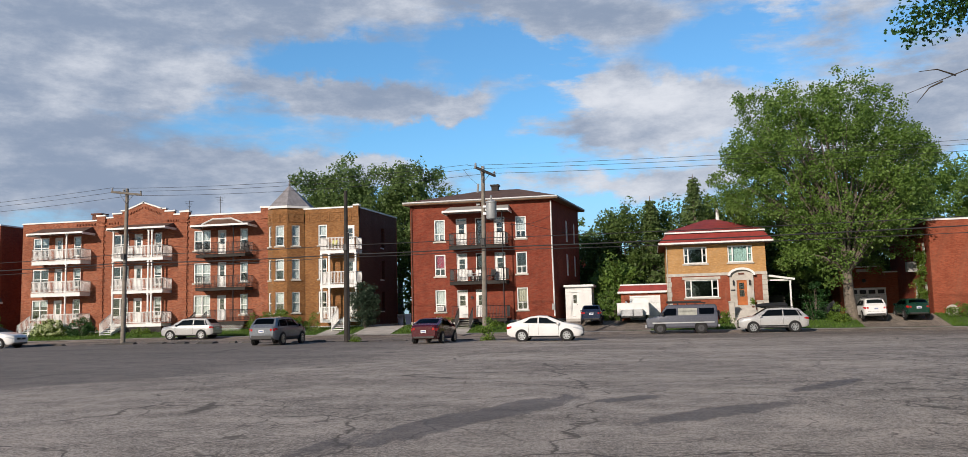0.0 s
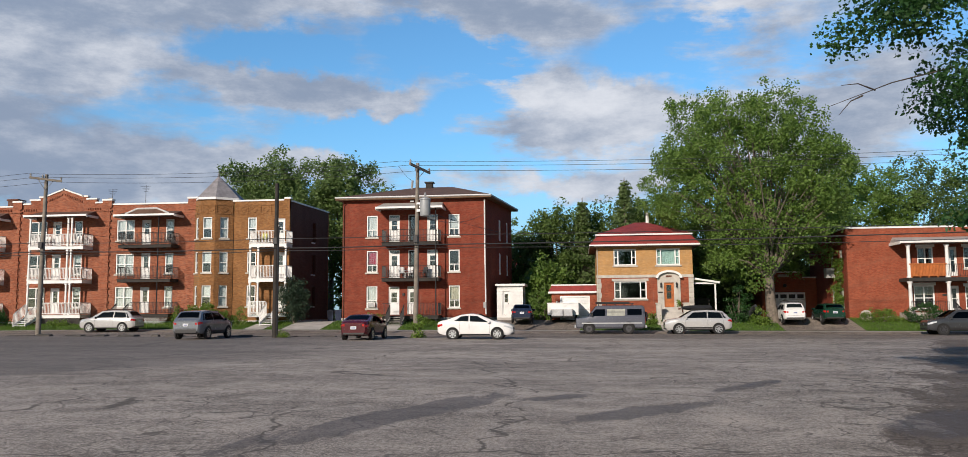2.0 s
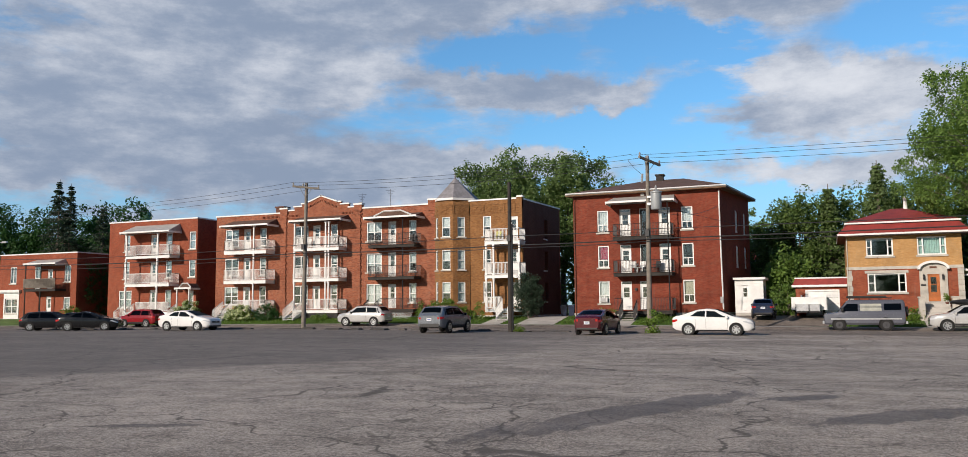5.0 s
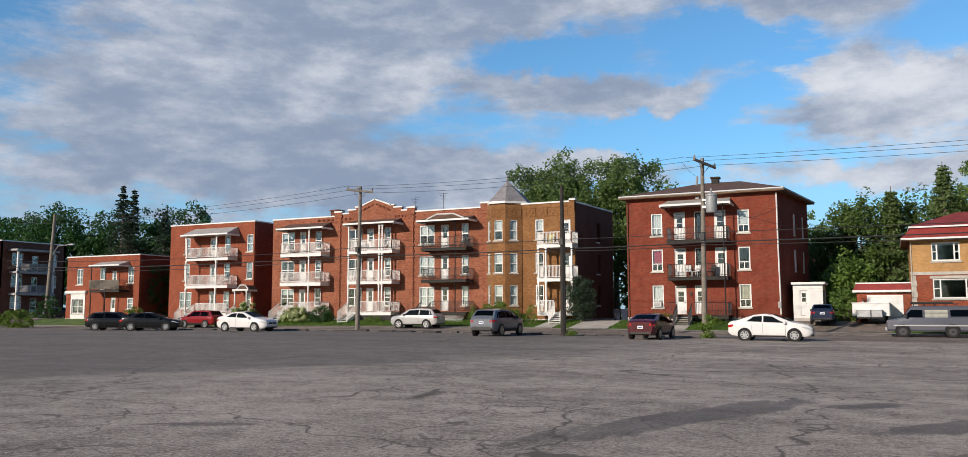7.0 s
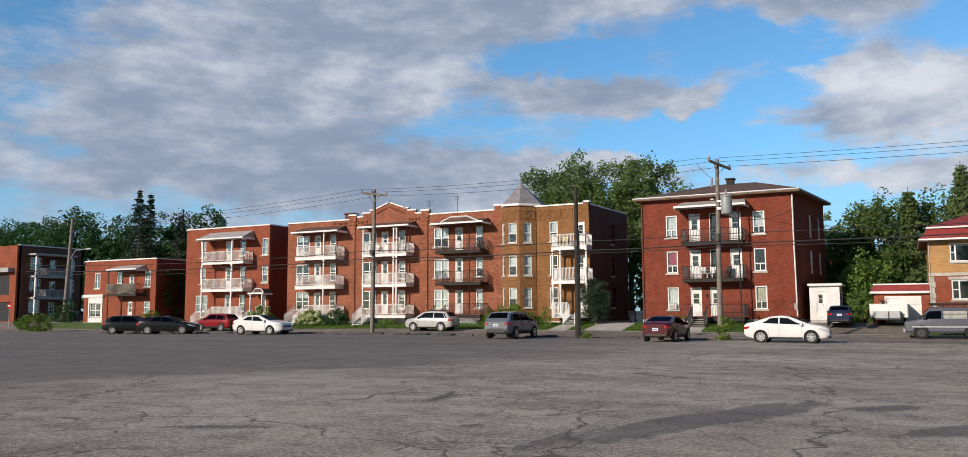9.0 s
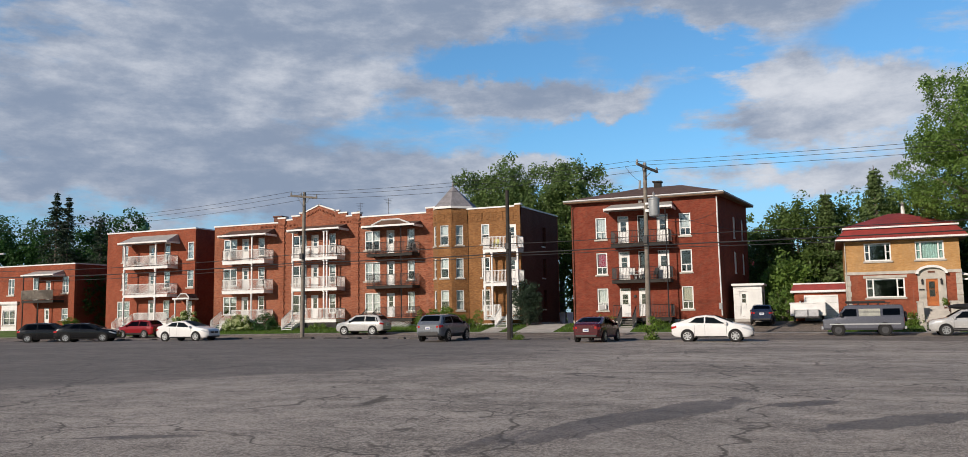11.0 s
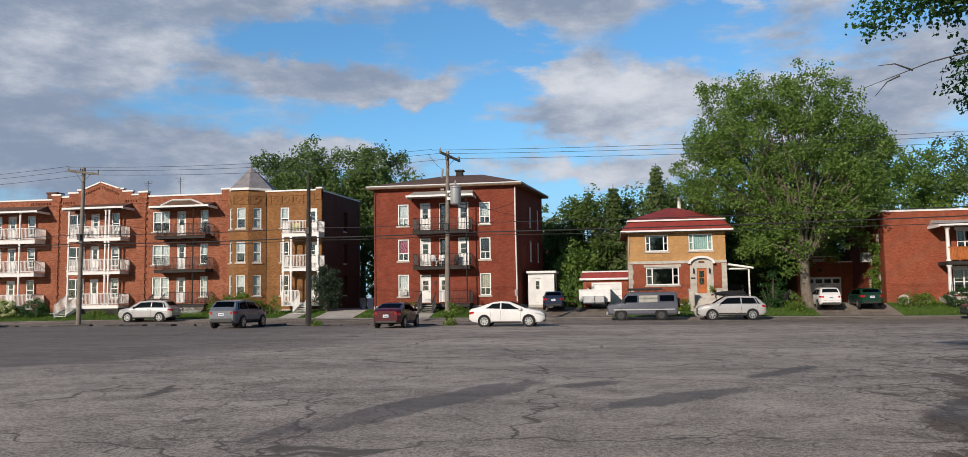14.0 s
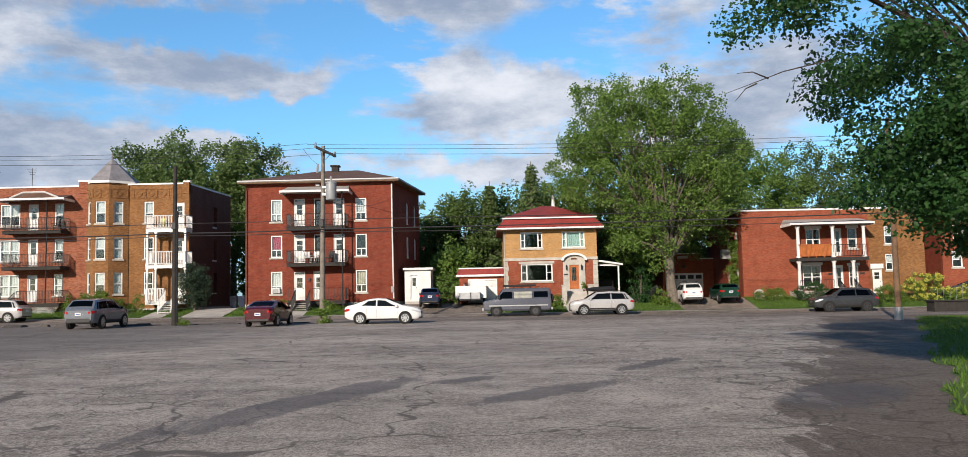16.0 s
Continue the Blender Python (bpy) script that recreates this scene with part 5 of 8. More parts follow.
top = Geo().add([(1.3, 69.0, 7.9), (8.92, 69.0, 7.9), (8.92, 77.0, 7.9), (1.3, 77.0, 7.9), (4.7, 73, 9.2), (5.6, 73, 9.2)], [(0, 1, 5, 4), (1, 2, 5), (2, 3, 4, 5), (3, 0, 4)])
part("roof", top, ROOF_RED, yh)
part("chimney", Geo().tube([(5.75, 73, 8.9), (5.75, 73, 10.0)], [0.17, 0.12], 10).turned([(0.2, 0), (0.2, 0.08), (0.05, 0.16)], (5.75, 73, 10.0), "z", 10), WHITE, yh)
part("gutter_pipe", Geo().tube([(yx0 + 0.05, Y - 0.06, 6.7), (yx0 + 0.05, Y - 0.06, 1.0)], 0.04, 6), STONE, yh)
# garage wing
gr = thing("garage", -0.6, 69.3, 0.7, "low red brick garage wing with white sectional door", "garage")
gx0, gx1, gy = -2.5, 1.2, 69.4
part("wall", wall_geo(Geo(), (gx0, gy), (gx1, gy), 0.7, 3.1, [(0.74, 3.1, 0.75, 2.75)], 0.25), BRICK_WARM, gr)
part("wall_side", wall_geo(Geo(), (gx0, 75), (gx0, gy + 0.252), 0.7, 3.1, (), 0.25), BRICK_WARM, gr)
part("roof_band", Geo().add([(gx0 - 0.25, gy - 0.3, 3.2), (gx1, gy - 0.3, 3.2), (gx1, gy, 3.7), (gx0, gy, 3.7), (gx0 - 0.25, 75.2, 3.2), (gx0, 75, 3.7), (gx1, 75, 3.7)],
                            [(0, 1, 2, 3), (0, 3, 5, 4), (3, 2, 6, 5)]), ROOF_RED, gr)
part("fascia", Geo().box(gx0 - 0.27, gy - 0.33, 3.08, gx1, gy - 0.29, 3.22).box(gx0 - 0.05, gy - 0.04, 3.7, gx1, gy + 0.1, 3.8).box(gx0 - 0.27, gy - 0.29, 3.05, gx1, 75, 3.08), WHITE, gr)
for k in range(4):
    part("door_panel", Geo().box(gx0 + 0.78, gy + 0.06, 0.75 + 0.5 * k, gx0 + 3.06, gy + 0.1, 1.235 + 0.5 * k), WHITE, gr)
part("door_frame", Geo().box(gx0 + 0.7, gy - 0.02, 0.75, gx0 + 0.8, gy + 0.05, 2.85).box(gx0 + 3.04, gy - 0.02, 0.75, gx0 + 3.14, gy + 0.05, 2.85).box(gx0 + 0.8, gy - 0.02, 2.72, gx0 + 3.04, gy + 0.05, 2.85), WHITE, gr)
part("wall_lamp", Geo().box(gx0 + 0.35, gy - 0.12, 2.2, gx0 + 0.47, gy, 2.42, 0.02), WHITE, gr)
# side carport
cp = thing("carport", 10.0, 70.0, 0.7, "white lean-to carport roof on a slim post", "carport")
part("roof", Geo().add([(9.0, 69.3, 4.25), (11.1, 69.3, 3.9), (11.1, 75, 3.9), (9.0, 75, 4.25), (9.0, 69.3, 4.1), (11.1, 69.3, 3.75), (11.1, 75, 3.75), (9.0, 75, 4.1)],
                       [(0, 1, 2, 3), (4, 5, 6, 7), (0, 1, 5, 4), (1, 2, 6, 5)]), WHITE, cp)
part("post", Geo().box(10.7, 69.5, 0.7, 10.82, 69.62, 3.8), WHITE, cp)
part("beam", Geo().box(9.06, 69.5, 3.72, 10.9, 69.62, 3.84), WHITE, cp)
# solid dark panel stands in for the deep shade under the carport roof
part("dark_backing", Geo().box(9.1, 73.0, 0.7, 10.8, 73.06, 2.6), DARK_WOOD, cp)

# ---------------------------------------------------------------- the brick garage behind the drive
bg = thing("brick_garage", 18.8, 78.0, 0.6, "flat-roofed red brick garage with white sectional door and stepped parapet", "garage")
part("wall", wall_geo(Geo(), (16.2, 78), (21.1, 78), 0.4, 4.4, [(0.7, 3.75, 0.5, 3.15)]), BRICK_WARM, bg)
part("parapet", Geo().box(16.2, 78.002, 4.4, 19.7, 78.3, 4.9), BRICK_WARM, bg)
part("coping", Geo().box(16.15, 77.95, 4.9, 19.75, 78.35, 5.02).box(19.75, 77.95, 4.4, 21.15, 78.35, 4.52), WHITE, bg)
part("wall_side", wall_geo(Geo(), (16.2, 85), (16.2, 78.302), 0.4, 4.4), BRICK_RED, bg)
part("wall_side", wall_geo(Geo(), (21.1, 78.302), (21.1, 85), 0.4, 4.4), BRICK_RED, bg)
part("roof", Geo().box(16.4, 78.3, 4.2, 20.9, 85, 4.35), ROOF_FLAT, bg)
for k in range(4):
    pn = part("door_panel", Geo().box(16.9, 78.08, 0.5 + 0.66 * k, 19.95, 78.13, 1.145 + 0.66 * k), WHITE, bg)
    if k == 3:
        for j in range(4):
            part("pane", Geo().box(17.05 + 0.74 * j, 78.07, 2.6, 17.6 + 0.74 * j, 78.085, 2.95), BLACK_IRON, pn)
part("name_stone", Geo().box(17.6, 77.96, 4.5, 18.6, 78, 4.75), STONE, bg)
part("wall_lamp", Geo().turned([(0.0, -0.15), (0.14, -0.12), (0.18, 0)], (18.2, 78.0, 3.75), "y", 10), BLACK_IRON, bg)

# ---------------------------------------------------------------- the two-storey duplex with a columned porch
rb = thing("duplex_house", 27.0, Y, 0.6, "two-storey red brick duplex with white-columned double porch and flat roof", "house")
qx0, qx1, qmid = 20.95, 36.0, 31.4
qh = [(25.85, 27.4, 1.55, 3.4), (28.55, 29.2, 1.3, 3.35), (29.65, 30.45, 1.55, 3.3), (26.25, 27.45, 4.75, 6.4), (28.6, 29.2, 4.1, 6.4), (29.68, 30.48, 4.7, 6.4)]
part("wall_front", wall_geo(Geo(), (qx0, Y), (qmid, Y), 0.7, 7.95, [(a - qx0, b - qx0, c, d) for a, b, c, d in qh]), BRICK_WARM, rb)
qt = [(31.6, 32.4, 0.95, 3.0), (32.75, 33.4, 2.85, 4.2), (32.75, 33.5, 5.0, 6.5)]
part("wall_front", wall_geo(Geo(), (qmid, Y + 0.05), (qx1, Y + 0.05), 0.7, 7.95, [(a - qmid, b - qmid, c, d) for a, b, c, d in qt]), BRICK_TAN, rb)
lh = [(s, s + 0.9, zb, zb + 1.7) for s in (8.6, 6.2) for zb in (4.7, 1.6)]
# side walls darker red than the front, shade worked into the brick
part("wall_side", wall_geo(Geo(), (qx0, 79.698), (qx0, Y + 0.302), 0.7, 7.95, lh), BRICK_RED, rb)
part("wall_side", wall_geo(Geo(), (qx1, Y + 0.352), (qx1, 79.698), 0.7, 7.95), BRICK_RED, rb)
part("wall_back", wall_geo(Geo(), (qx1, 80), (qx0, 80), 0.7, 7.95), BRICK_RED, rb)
flat_roof(rb, qx0, qx1, Y, 80, 7.95)
foundation(rb, qx0, qx1, Y, 80, 0.0, 0.7)
part("interior", Geo().box(qx0 + 0.4, Y + 3, 0.8, qx1 - 0.4, Y + 3.1, 7.3).box(qx0 + 0.4, Y + 0.8, 3.9, qx1 - 0.4, 79.6, 4.05), ROOM, rb)
for s, _, zb, _ in lh:
    y0 = 80 - s
    part("window", Geo().box(qx0 + 0.08, y0 - 0.9, zb, qx0 + 0.15, y0, zb + 1.7).box(qx0 - 0.1, y0 - 1.0, zb - 0.12, qx0 + 0.05, y0 + 0.1, zb), WHITE_VINYL, rb)
for (a, b, c, d), sty in zip(qh, ("pair", "", "hung", "pair", "", "hung")):
    if sty:
        window(rb, a, b, c, d, Y, sty, CURTAIN_BEIGE if c < 3 else None, 0.4)
        part("lintel", Geo().box(a - 0.12, Y - 0.04, d, b + 0.12, Y - 0.003, d + 0.22), WHITE, rb)
    else:
        door(rb, a, b, c, d, Y, (0.15, 0.92), WHITE)
dd = door(rb, *qt[0], Y + 0.05, (0.6, 0.88), WHITE)
part("lintel", Geo().box(31.45, Y - 0.05, 3.0, 32.5, Y + 0.04, 3.4), WHITE, dd)
window(rb, *qt[1], Y + 0.05, "hung", CURTAIN, 0.5)
window(rb, *qt[2], Y + 0.05, "hung", CURTAIN, 0.5)
bal = part("balcony", Geo().box(24.8, 67.0, 3.68, 30.5, Y, 3.95), DARK_WOOD, rb)
g = Geo()
for k in range(24):
    g.box(25.0 + k * 0.105, 67.05, 4.05 if k % 6 else 3.95, 25.09 + k * 0.105, 67.1, 4.95)
g.box(24.9, 67.02, 4.95, 27.6, 67.14, 5.03)
part("wooden_rail", g, ORANGE_WOOD, bal)
r = Geo()
rail_run(r, (27.7, 67.08), (30.4, 67.08), 3.95, 4.95, 0.022, 0.12, 0.04)
part("railing", r, BLACK_IRON, bal)
for x in (24.95, 27.75, 30.25):
    for zl, zh in ((3.95, 6.5), (1.3, 3.68)):
        if x > 30 and zl < 2:
            x = 29.3
        g = Geo().turned([(0.2, 0), (0.2, 0.12), (0.14, 0.16), (0.15, 0.6), (0.125, zh - zl - 0.3), (0.13, zh - zl - 0.2), (0.2, zh - zl - 0.1), (0.2, zh - zl)], (x, 67.25, zl), "z", 14)
        part("column", g, WHITE, rb, "", True)
canopy(rb, 24.2, 30.9, 66.7, Y, 6.72, 7.2, 0, AWNING)
part("porch_floor", Geo().box(24.7, 66.9, 0.6, 30.5, Y, 1.3), CONCRETE, rb)
r = Geo()
rail_run(r, (24.9, 67.0), (27.6, 67.0), 1.3, 2.15, 0.022, 0.13, 0.04)
part("railing", r, BLACK_IRON, rb)
steps(rb, 27.9, 29.2, 66.9, 1.3, 0.45, CONCRETE, 0.3, BLACK_IRON)
for x in (28.15, 30.75):
    part("number_plaque", Geo().box(x - 0.2, Y - 0.03, 2.55, x + 0.2, Y - 0.003, 2.72), DARK_WOOD, rb)
part("basement_window", Geo().box(23.2, Y - 0.09, 0.7, 24.4, Y - 0.055, 1.0), WHITE, rb)
part("air_conditioner", Geo().box(qx0 - 0.75, 72.2, 4.2, qx0 - 0.02, 72.9, 5.0, 0.04), GREY_PAINT, rb)
# last house on the right
lb = thing("red_house", 46.0, 71.0, 0.5, "two-storey red brick house with white door behind the trees", "house")
part("wall", wall_geo(Geo(), (38.5, 71), (54, 71), 0.3, 7.6, [(0.8, 1.7, 3.0, 4.4), (4.6, 5.6, 0.9, 3.3), (8, 9.2, 1.8, 3.4), (1.0, 2.0, 5.2, 6.6), (5.0, 6.0, 5.2, 6.6)]), BRICK_WARM, lb)
part("wall_side", wall_geo(Geo(), (38.5, 80), (38.5, 71.302), 0.3, 7.6), BRICK_RED, lb)
part("roof", Geo().box(38.2, 70.6, 7.6, 54.3, 80, 7.85), WHITE, lb)
part("inner_wall", Geo().box(38.9, 74, 0.4, 53.5, 74.1, 7.4), ROOM, lb)
window(lb, 39.3, 40.2, 3.0, 4.4, 71, "hung", CURTAIN, 0.5)
window(lb, 39.5, 40.5, 5.2, 6.6, 71, "hung", CURTAIN, 0.5)
window(lb, 43.5, 44.5, 5.2, 6.6, 71, "hung", CURTAIN, 0.5)
door(lb, 43.1, 44.1, 0.9, 3.3, 71, (0.1, 0.9), WHITE)
window(lb, 46.5, 47.7, 1.8, 3.4, 71, "pair", CURTAIN, 0.5)
for x in (42.75, 44.2):
    part("shutter", Geo().box(x, 70.93, 1.0, x + 0.3, 70.99, 3.3), SLATE, lb)
part("siding", Geo().box(41.5, 70.9, 4.8, 46.0, 70.99, 7.5), WHITE, lb)

# ---------------------------------------------------------------- drives, paths and verges


def strip(name, x0, x1, y0, y1, mat, label, lift=0.02):
    return sheet(name, span(x0, x1, 1.0), span(y0, y1, 0.8), mat, label, lift)


strip("driveway_1", -7.3, -0.2, WALKWAY, 75, ROAD, "dark asphalt driveway beside the dark red apartment house")
strip("driveway_2", 14.9, 20.6, WALKWAY, 78, ROAD, "grey asphalt driveway leading to the brick garage")
strip("path_1", -26.9, -25.3, WALKWAY, 67.0, CONCRETE, "concrete path to the corner entrance of the terrace")
strip("path_2", 6.0, 8.0, WALKWAY, 66.6, CONCRETE, "concrete path to the front stairs of the yellow house")
strip("path_3", -23.8, -20.6, WALKWAY, 75, CONCRETE, "pale gravel passage between the terrace and the apartment house")
strip("path_4", -15.9, -14.4, WALKWAY, 66.2, CONCRETE, "concrete path to the steps of the apartment house")
strip("side_street", -107.0, -93.0, KERB - 0.3, 150, ROAD, "asphalt side street beside the corner house", 0.03)
# ragged broken edging between the lot and the street
edge = Geo()
rnd = random.Random(11)
x = -64.0
while x < -11.5:
    w, h, d = rnd.uniform(0.3, 1.3), rnd.uniform(0.03, 0.15), rnd.uniform(0.2, 0.5)
    y = 50.9 + rnd.uniform(-0.18, 0.18)
    z = ground_z(x, y)
    edge.add([(x, y - d, z - 0.02), (x + w, y - d * rnd.uniform(0.6, 1.1), z - 0.02), (x + w, y + d, z - 0.02), (x, y + d, z - 0.02),
              (x + 0.08, y - d * 0.5, z + h), (x + w * 0.9, y - d * 0.5, z + h * rnd.uniform(0.5, 1)), (x + w * 0.93, y + d * 0.5, z + h), (x + 0.05, y + d * 0.6, z + h * rnd.uniform(0.6, 1))],
             [(0, 1, 5, 4), (1, 2, 6, 5), (2, 3, 7, 6), (3, 0, 4, 7), (4, 5, 6, 7)])
    x += w + rnd.choice((0.02, 0.05, 0.4, 0.9))
lone("broken_edging", edge, material("broken_tarmac", (0.075, 0.068, 0.06), 0.95, vary=0.4, scale=2, bump=0.8), "low broken tarmac edging along the car park", "edging", "", "stuff")


def verge_side(x, y):
    """Whether a place lies on the grass beside the lot."""
    return x > 6.9 + (y - 12.5) * 0.493 + 0.2 * math.sin(y * 0.9) + 0.12 * math.sin(y * 2.7) and y < 46


def verge_edge(y):
    return 6.9 + (y - 12.5) * 0.493 + 0.2 * math.sin(y * 0.9) + 0.12 * math.sin(y * 2.7) + 0.1 * noise.noise(Vector((y * 2.3, 0, 0)))


g = Geo()
ys, across = span(4, 46, 0.15), (0.0, 0.12, 0.5, 1.2, 3, 7, 16, 34)
g.add([(verge_edge(y) + d, y, ground_z(verge_edge(y) + d, y) + (0.004 if k == 0 else 0.05)) for y in ys for k, d in enumerate(across)],
      [(i * 8 + j, i * 8 + j + 1, (i + 1) * 8 + j + 1, (i + 1) * 8 + j) for i in range(len(ys) - 1) for j in range(7)])
lone("verge", g, LAWN, "green grass verge beside the car park", "", "", "structure")
rng = np.random.default_rng(5)


def blades(name, places, height, mat, label, spread=0.5, category="grass"):
    """Many bent blades at the given places, as one mesh."""
    p = np.array(places)
    n = len(p)
    a = rng.uniform(0, 2 * np.pi, n)
    h = height * rng.uniform(0.5, 1.25, n)
    wv = np.stack([np.cos(a), np.sin(a), np.zeros(n)], 1) * (0.02 + 0.008 * h)[:, None]
    lean = np.stack([rng.normal(0, spread, n) * h, rng.normal(0, spread, n) * h, h], 1)
    v = np.stack([p - wv, p + wv, p + lean], 1).reshape(-1, 3)
    g = Geo()
    g.v, g.f = v.tolist(), np.arange(3 * n).reshape(-1, 3).tolist()
    return lone(name, g, mat, label, category, "", "stuff")


pts = []
while len(pts) < 26000:
    y = rng.uniform(8, 46) ** 1.0
    x = rng.uniform(4, 42)
    if verge_side(x, y) and x < y * 0.75 + 3:
        pts.append((x, y, ground_z(x, y) + 0.03))
blades("verge_grass", pts, 0.13, GRASS, "tufts of green grass on the verge beside the car park")
pts = []
while len(pts) < 42000:
    x, y = rng.uniform(-76, 36), rng.uniform(WALKWAY + 0.05, 68.6)
    if -7.4 < x < -0.1 or 14.8 < x < 20.7 or -27 < x < -25.2 or 5.8 < x < 8.2 or -24 < x < -20.5 or -16 < x < -14.3:
        continue
    pts.append((x, y, ground_z(x, y)))
blades("lawn_grass", pts, 0.16, GRASS, "uneven green grass of the front lawns")

# ---------------------------------------------------------------- trees and shrubs


def leaf_cloud(centres, radii, per, size, lobed=False, droop=0.0, flat=0.75, root=None, stretch=1.0):
    """Leaves in clumps: positions round the centres, each leaf a small blade with its own tilt. Clumps may be drawn out away from a root into sprays."""
    n = len(centres) * per
    c = np.repeat(np.array(centres), per, 0)
    r = np.repeat(np.array(radii), per)
    d = rng.normal(0, 1, (n, 3))
    d /= np.linalg.norm(d, axis=1)[:, None]
    d *= (rng.uniform(0, 1, n) ** 0.45)[:, None]
    d[:, 2] *= flat
    if root is not None:
        ax = c - np.array(root)
        ax /= np.linalg.norm(ax, axis=1)[:, None]
        k = (d * ax).sum(1)[:, None]
        d = (d - ax * k) * (0.55 + 0.45 * (1 - np.clip(k, 0, 1)) ** 0.8) + ax * k * stretch
    p = c + d * r[:, None]
    p[:, 2] -= droop * (d[:, 0] ** 2 + d[:, 1] ** 2) * r
    nrm = d * 0.6 + rng.normal(0, 0.55, (n, 3)) + np.array([0, 0, 0.5])
    nrm /= np.linalg.norm(nrm, axis=1)[:, None]
    t = np.cross(nrm, rng.normal(0, 1, (n, 3)))
    t /= np.linalg.norm(t, axis=1)[:, None]
    b = np.cross(nrm, t)
    s = size * rng.uniform(0.6, 1.35, n)
    if lobed:
        out = [(-0.5, 0.0), (-0.10, 0.34), (0.0, 0.14), (0.26, 0.30), (0.52, 0.0), (0.26, -0.30), (0.0, -0.14), (-0.10, -0.34)]
    else:
        out = [(-0.5, 0.0), (0.02, 0.33), (0.5, 0.0), (0.02, -0.33)]
    k = len(out)
    v = np.stack([p + (t * u + b * w) * s[:, None] for u, w in out], 1).reshape(-1, 3)
    g = Geo()
    g.v, g.f = v.tolist(), np.arange(k * n).reshape(-1, k).tolist()
    return g


def crown_places(n, centre, rad, seed, hollow=0.35, rough=0.45, freq=1.6, gaps=-9.0):
    """Clump centres in an uneven rounded crown, denser towards its skin."""
    rs = np.random.default_rng(seed)
    out = []
    while len(out) < n:
        d = Vector(rs.normal(0, 1, 3)).normalized()
        k = 1.0 + rough * noise.noise(d * freq + Vector((seed * 3.1, 0, 0))) + rough * 0.5 * noise.noise(d * freq * 2.7 + Vector((0, seed, 0)))
        r = (hollow + (1 - hollow) * rs.uniform() ** 0.55) * k
        p = Vector((centre[0] + d.x * rad[0] * r, centre[1] + d.y * rad[1] * r, centre[2] + d.z * rad[2] * r))
        if noise.noise(p * 0.55 + Vector((0, seed, 0))) + 0.5 * noise.noise(p * 1.3) > gaps:
            out.append(tuple(p))
    return out


def limbs(g, root, fork, targets, r0, seed, n=6):
    """A trunk that forks into curved limbs and twigs."""
    rs = random.Random(seed)
    rt, fk = Vector(root), Vector(fork)
    mid = rt.lerp(fk, 0.5) + Vector((rs.uniform(-0.1, 0.1), rs.uniform(-0.1, 0.1), 0))
    g.tube([rt - Vector((0, 0, 0.3)), rt + Vector((0, 0, 0.25)), mid, fk], [r0 * 1.45, r0 * 1.1, r0 * 0.92, r0 * 0.8], 10)
    for t in targets:
        t = Vector(t)
        bow = fk.lerp(t, 0.45) + Vector((0, 0, (t - fk).length * 0.12)) + Vector((rs.uniform(-0.3, 0.3), rs.uniform(-0.3, 0.3), 0))
        k = r0 * rs.uniform(0.09, 0.26)
        g.tube([fk - Vector((0, 0, 0.2)), fk.lerp(bow, 0.5), bow, bow.lerp(t, 0.55), t], [k * 1.3, k, k * 0.7, k * 0.4, k * 0.1], n)
    return g


def tree(name, x, y, fork, centre, rad, clumps, clump_r, per, leaf, mat, label, r0=0.3, seed=1, category="tree", group="", lobed=False, hollow=0.35, rough=0.45, limb_n=40, extra=(), keep=None, root=None, stretch=1.0, gaps=-9.0):
    z = ground_z(x, y)
    t = thing(name, x, y, z, label, category, group)
    c = [p for p in crown_places(clumps, centre, rad, seed, hollow, rough, gaps=gaps) if keep is None or keep(*p)] + list(extra)
    rs = np.random.default_rng(seed + 50)
    part("trunk", limbs(Geo(), (x, y, z), fork, [c[i] for i in rs.choice(len(c), min(limb_n, len(c)), replace=False)], r0, seed), BARK, t, "", True)
    part("crown", leaf_cloud(c, clump_r * rs.uniform(0.6, 1.3, len(c)), per, leaf, lobed, root=root, stretch=stretch), mat, t)
    return t


# the great maple beside the yellow house: upright, many stems
lower = [(12.9 + rng.normal(0, 1.2), 66.0 + rng.normal(0, 0.8), 5.5 + rng.normal(0, 1.1)) for _ in range(26)]
tree("maple_tree", 14.7, 67.3, (14.6, 67.5, 4.2), (13.9, 71.0, 12.0), (9.0, 7.4, 8.4), 2000, 0.74, 62, 0.21, LEAF, "huge spreading green maple with many upright limbs beside the yellow house", 0.42, 3,
     rough=0.24, hollow=0.42, limb_n=200, root=(14.4, 68.5, 4.0), stretch=1.15, gaps=-0.06, extra=lower, keep=lambda a, b, c: not (c < 8.6 and a < 10.2))
# behind the terrace
tree("poplar_tree", -34.3, 87, (-34.3, 87, 6), (-34.0, 87, 12.4), (5.2, 4.5, 6.2), 560, 0.85, 62, 0.30, LEAF_FAR, "tall silvery green tree rising behind the terrace", 0.35, 7, group="trees behind the terrace", rough=0.40, hollow=0.15, root=(-34.3, 87, 3.0), stretch=1.5, gaps=-0.05)
tree("poplar_tree", -27.0, 88, (-27, 88, 6), (-26.4, 87, 12.2), (5.8, 4.5, 6.6), 620, 0.85, 62, 0.30, LEAF_FAR, "tall silvery green tree rising behind the terrace", 0.35, 8, group="trees behind the terrace", rough=0.40, hollow=0.15, root=(-27, 88, 3.0), stretch=1.5, gaps=-0.05)
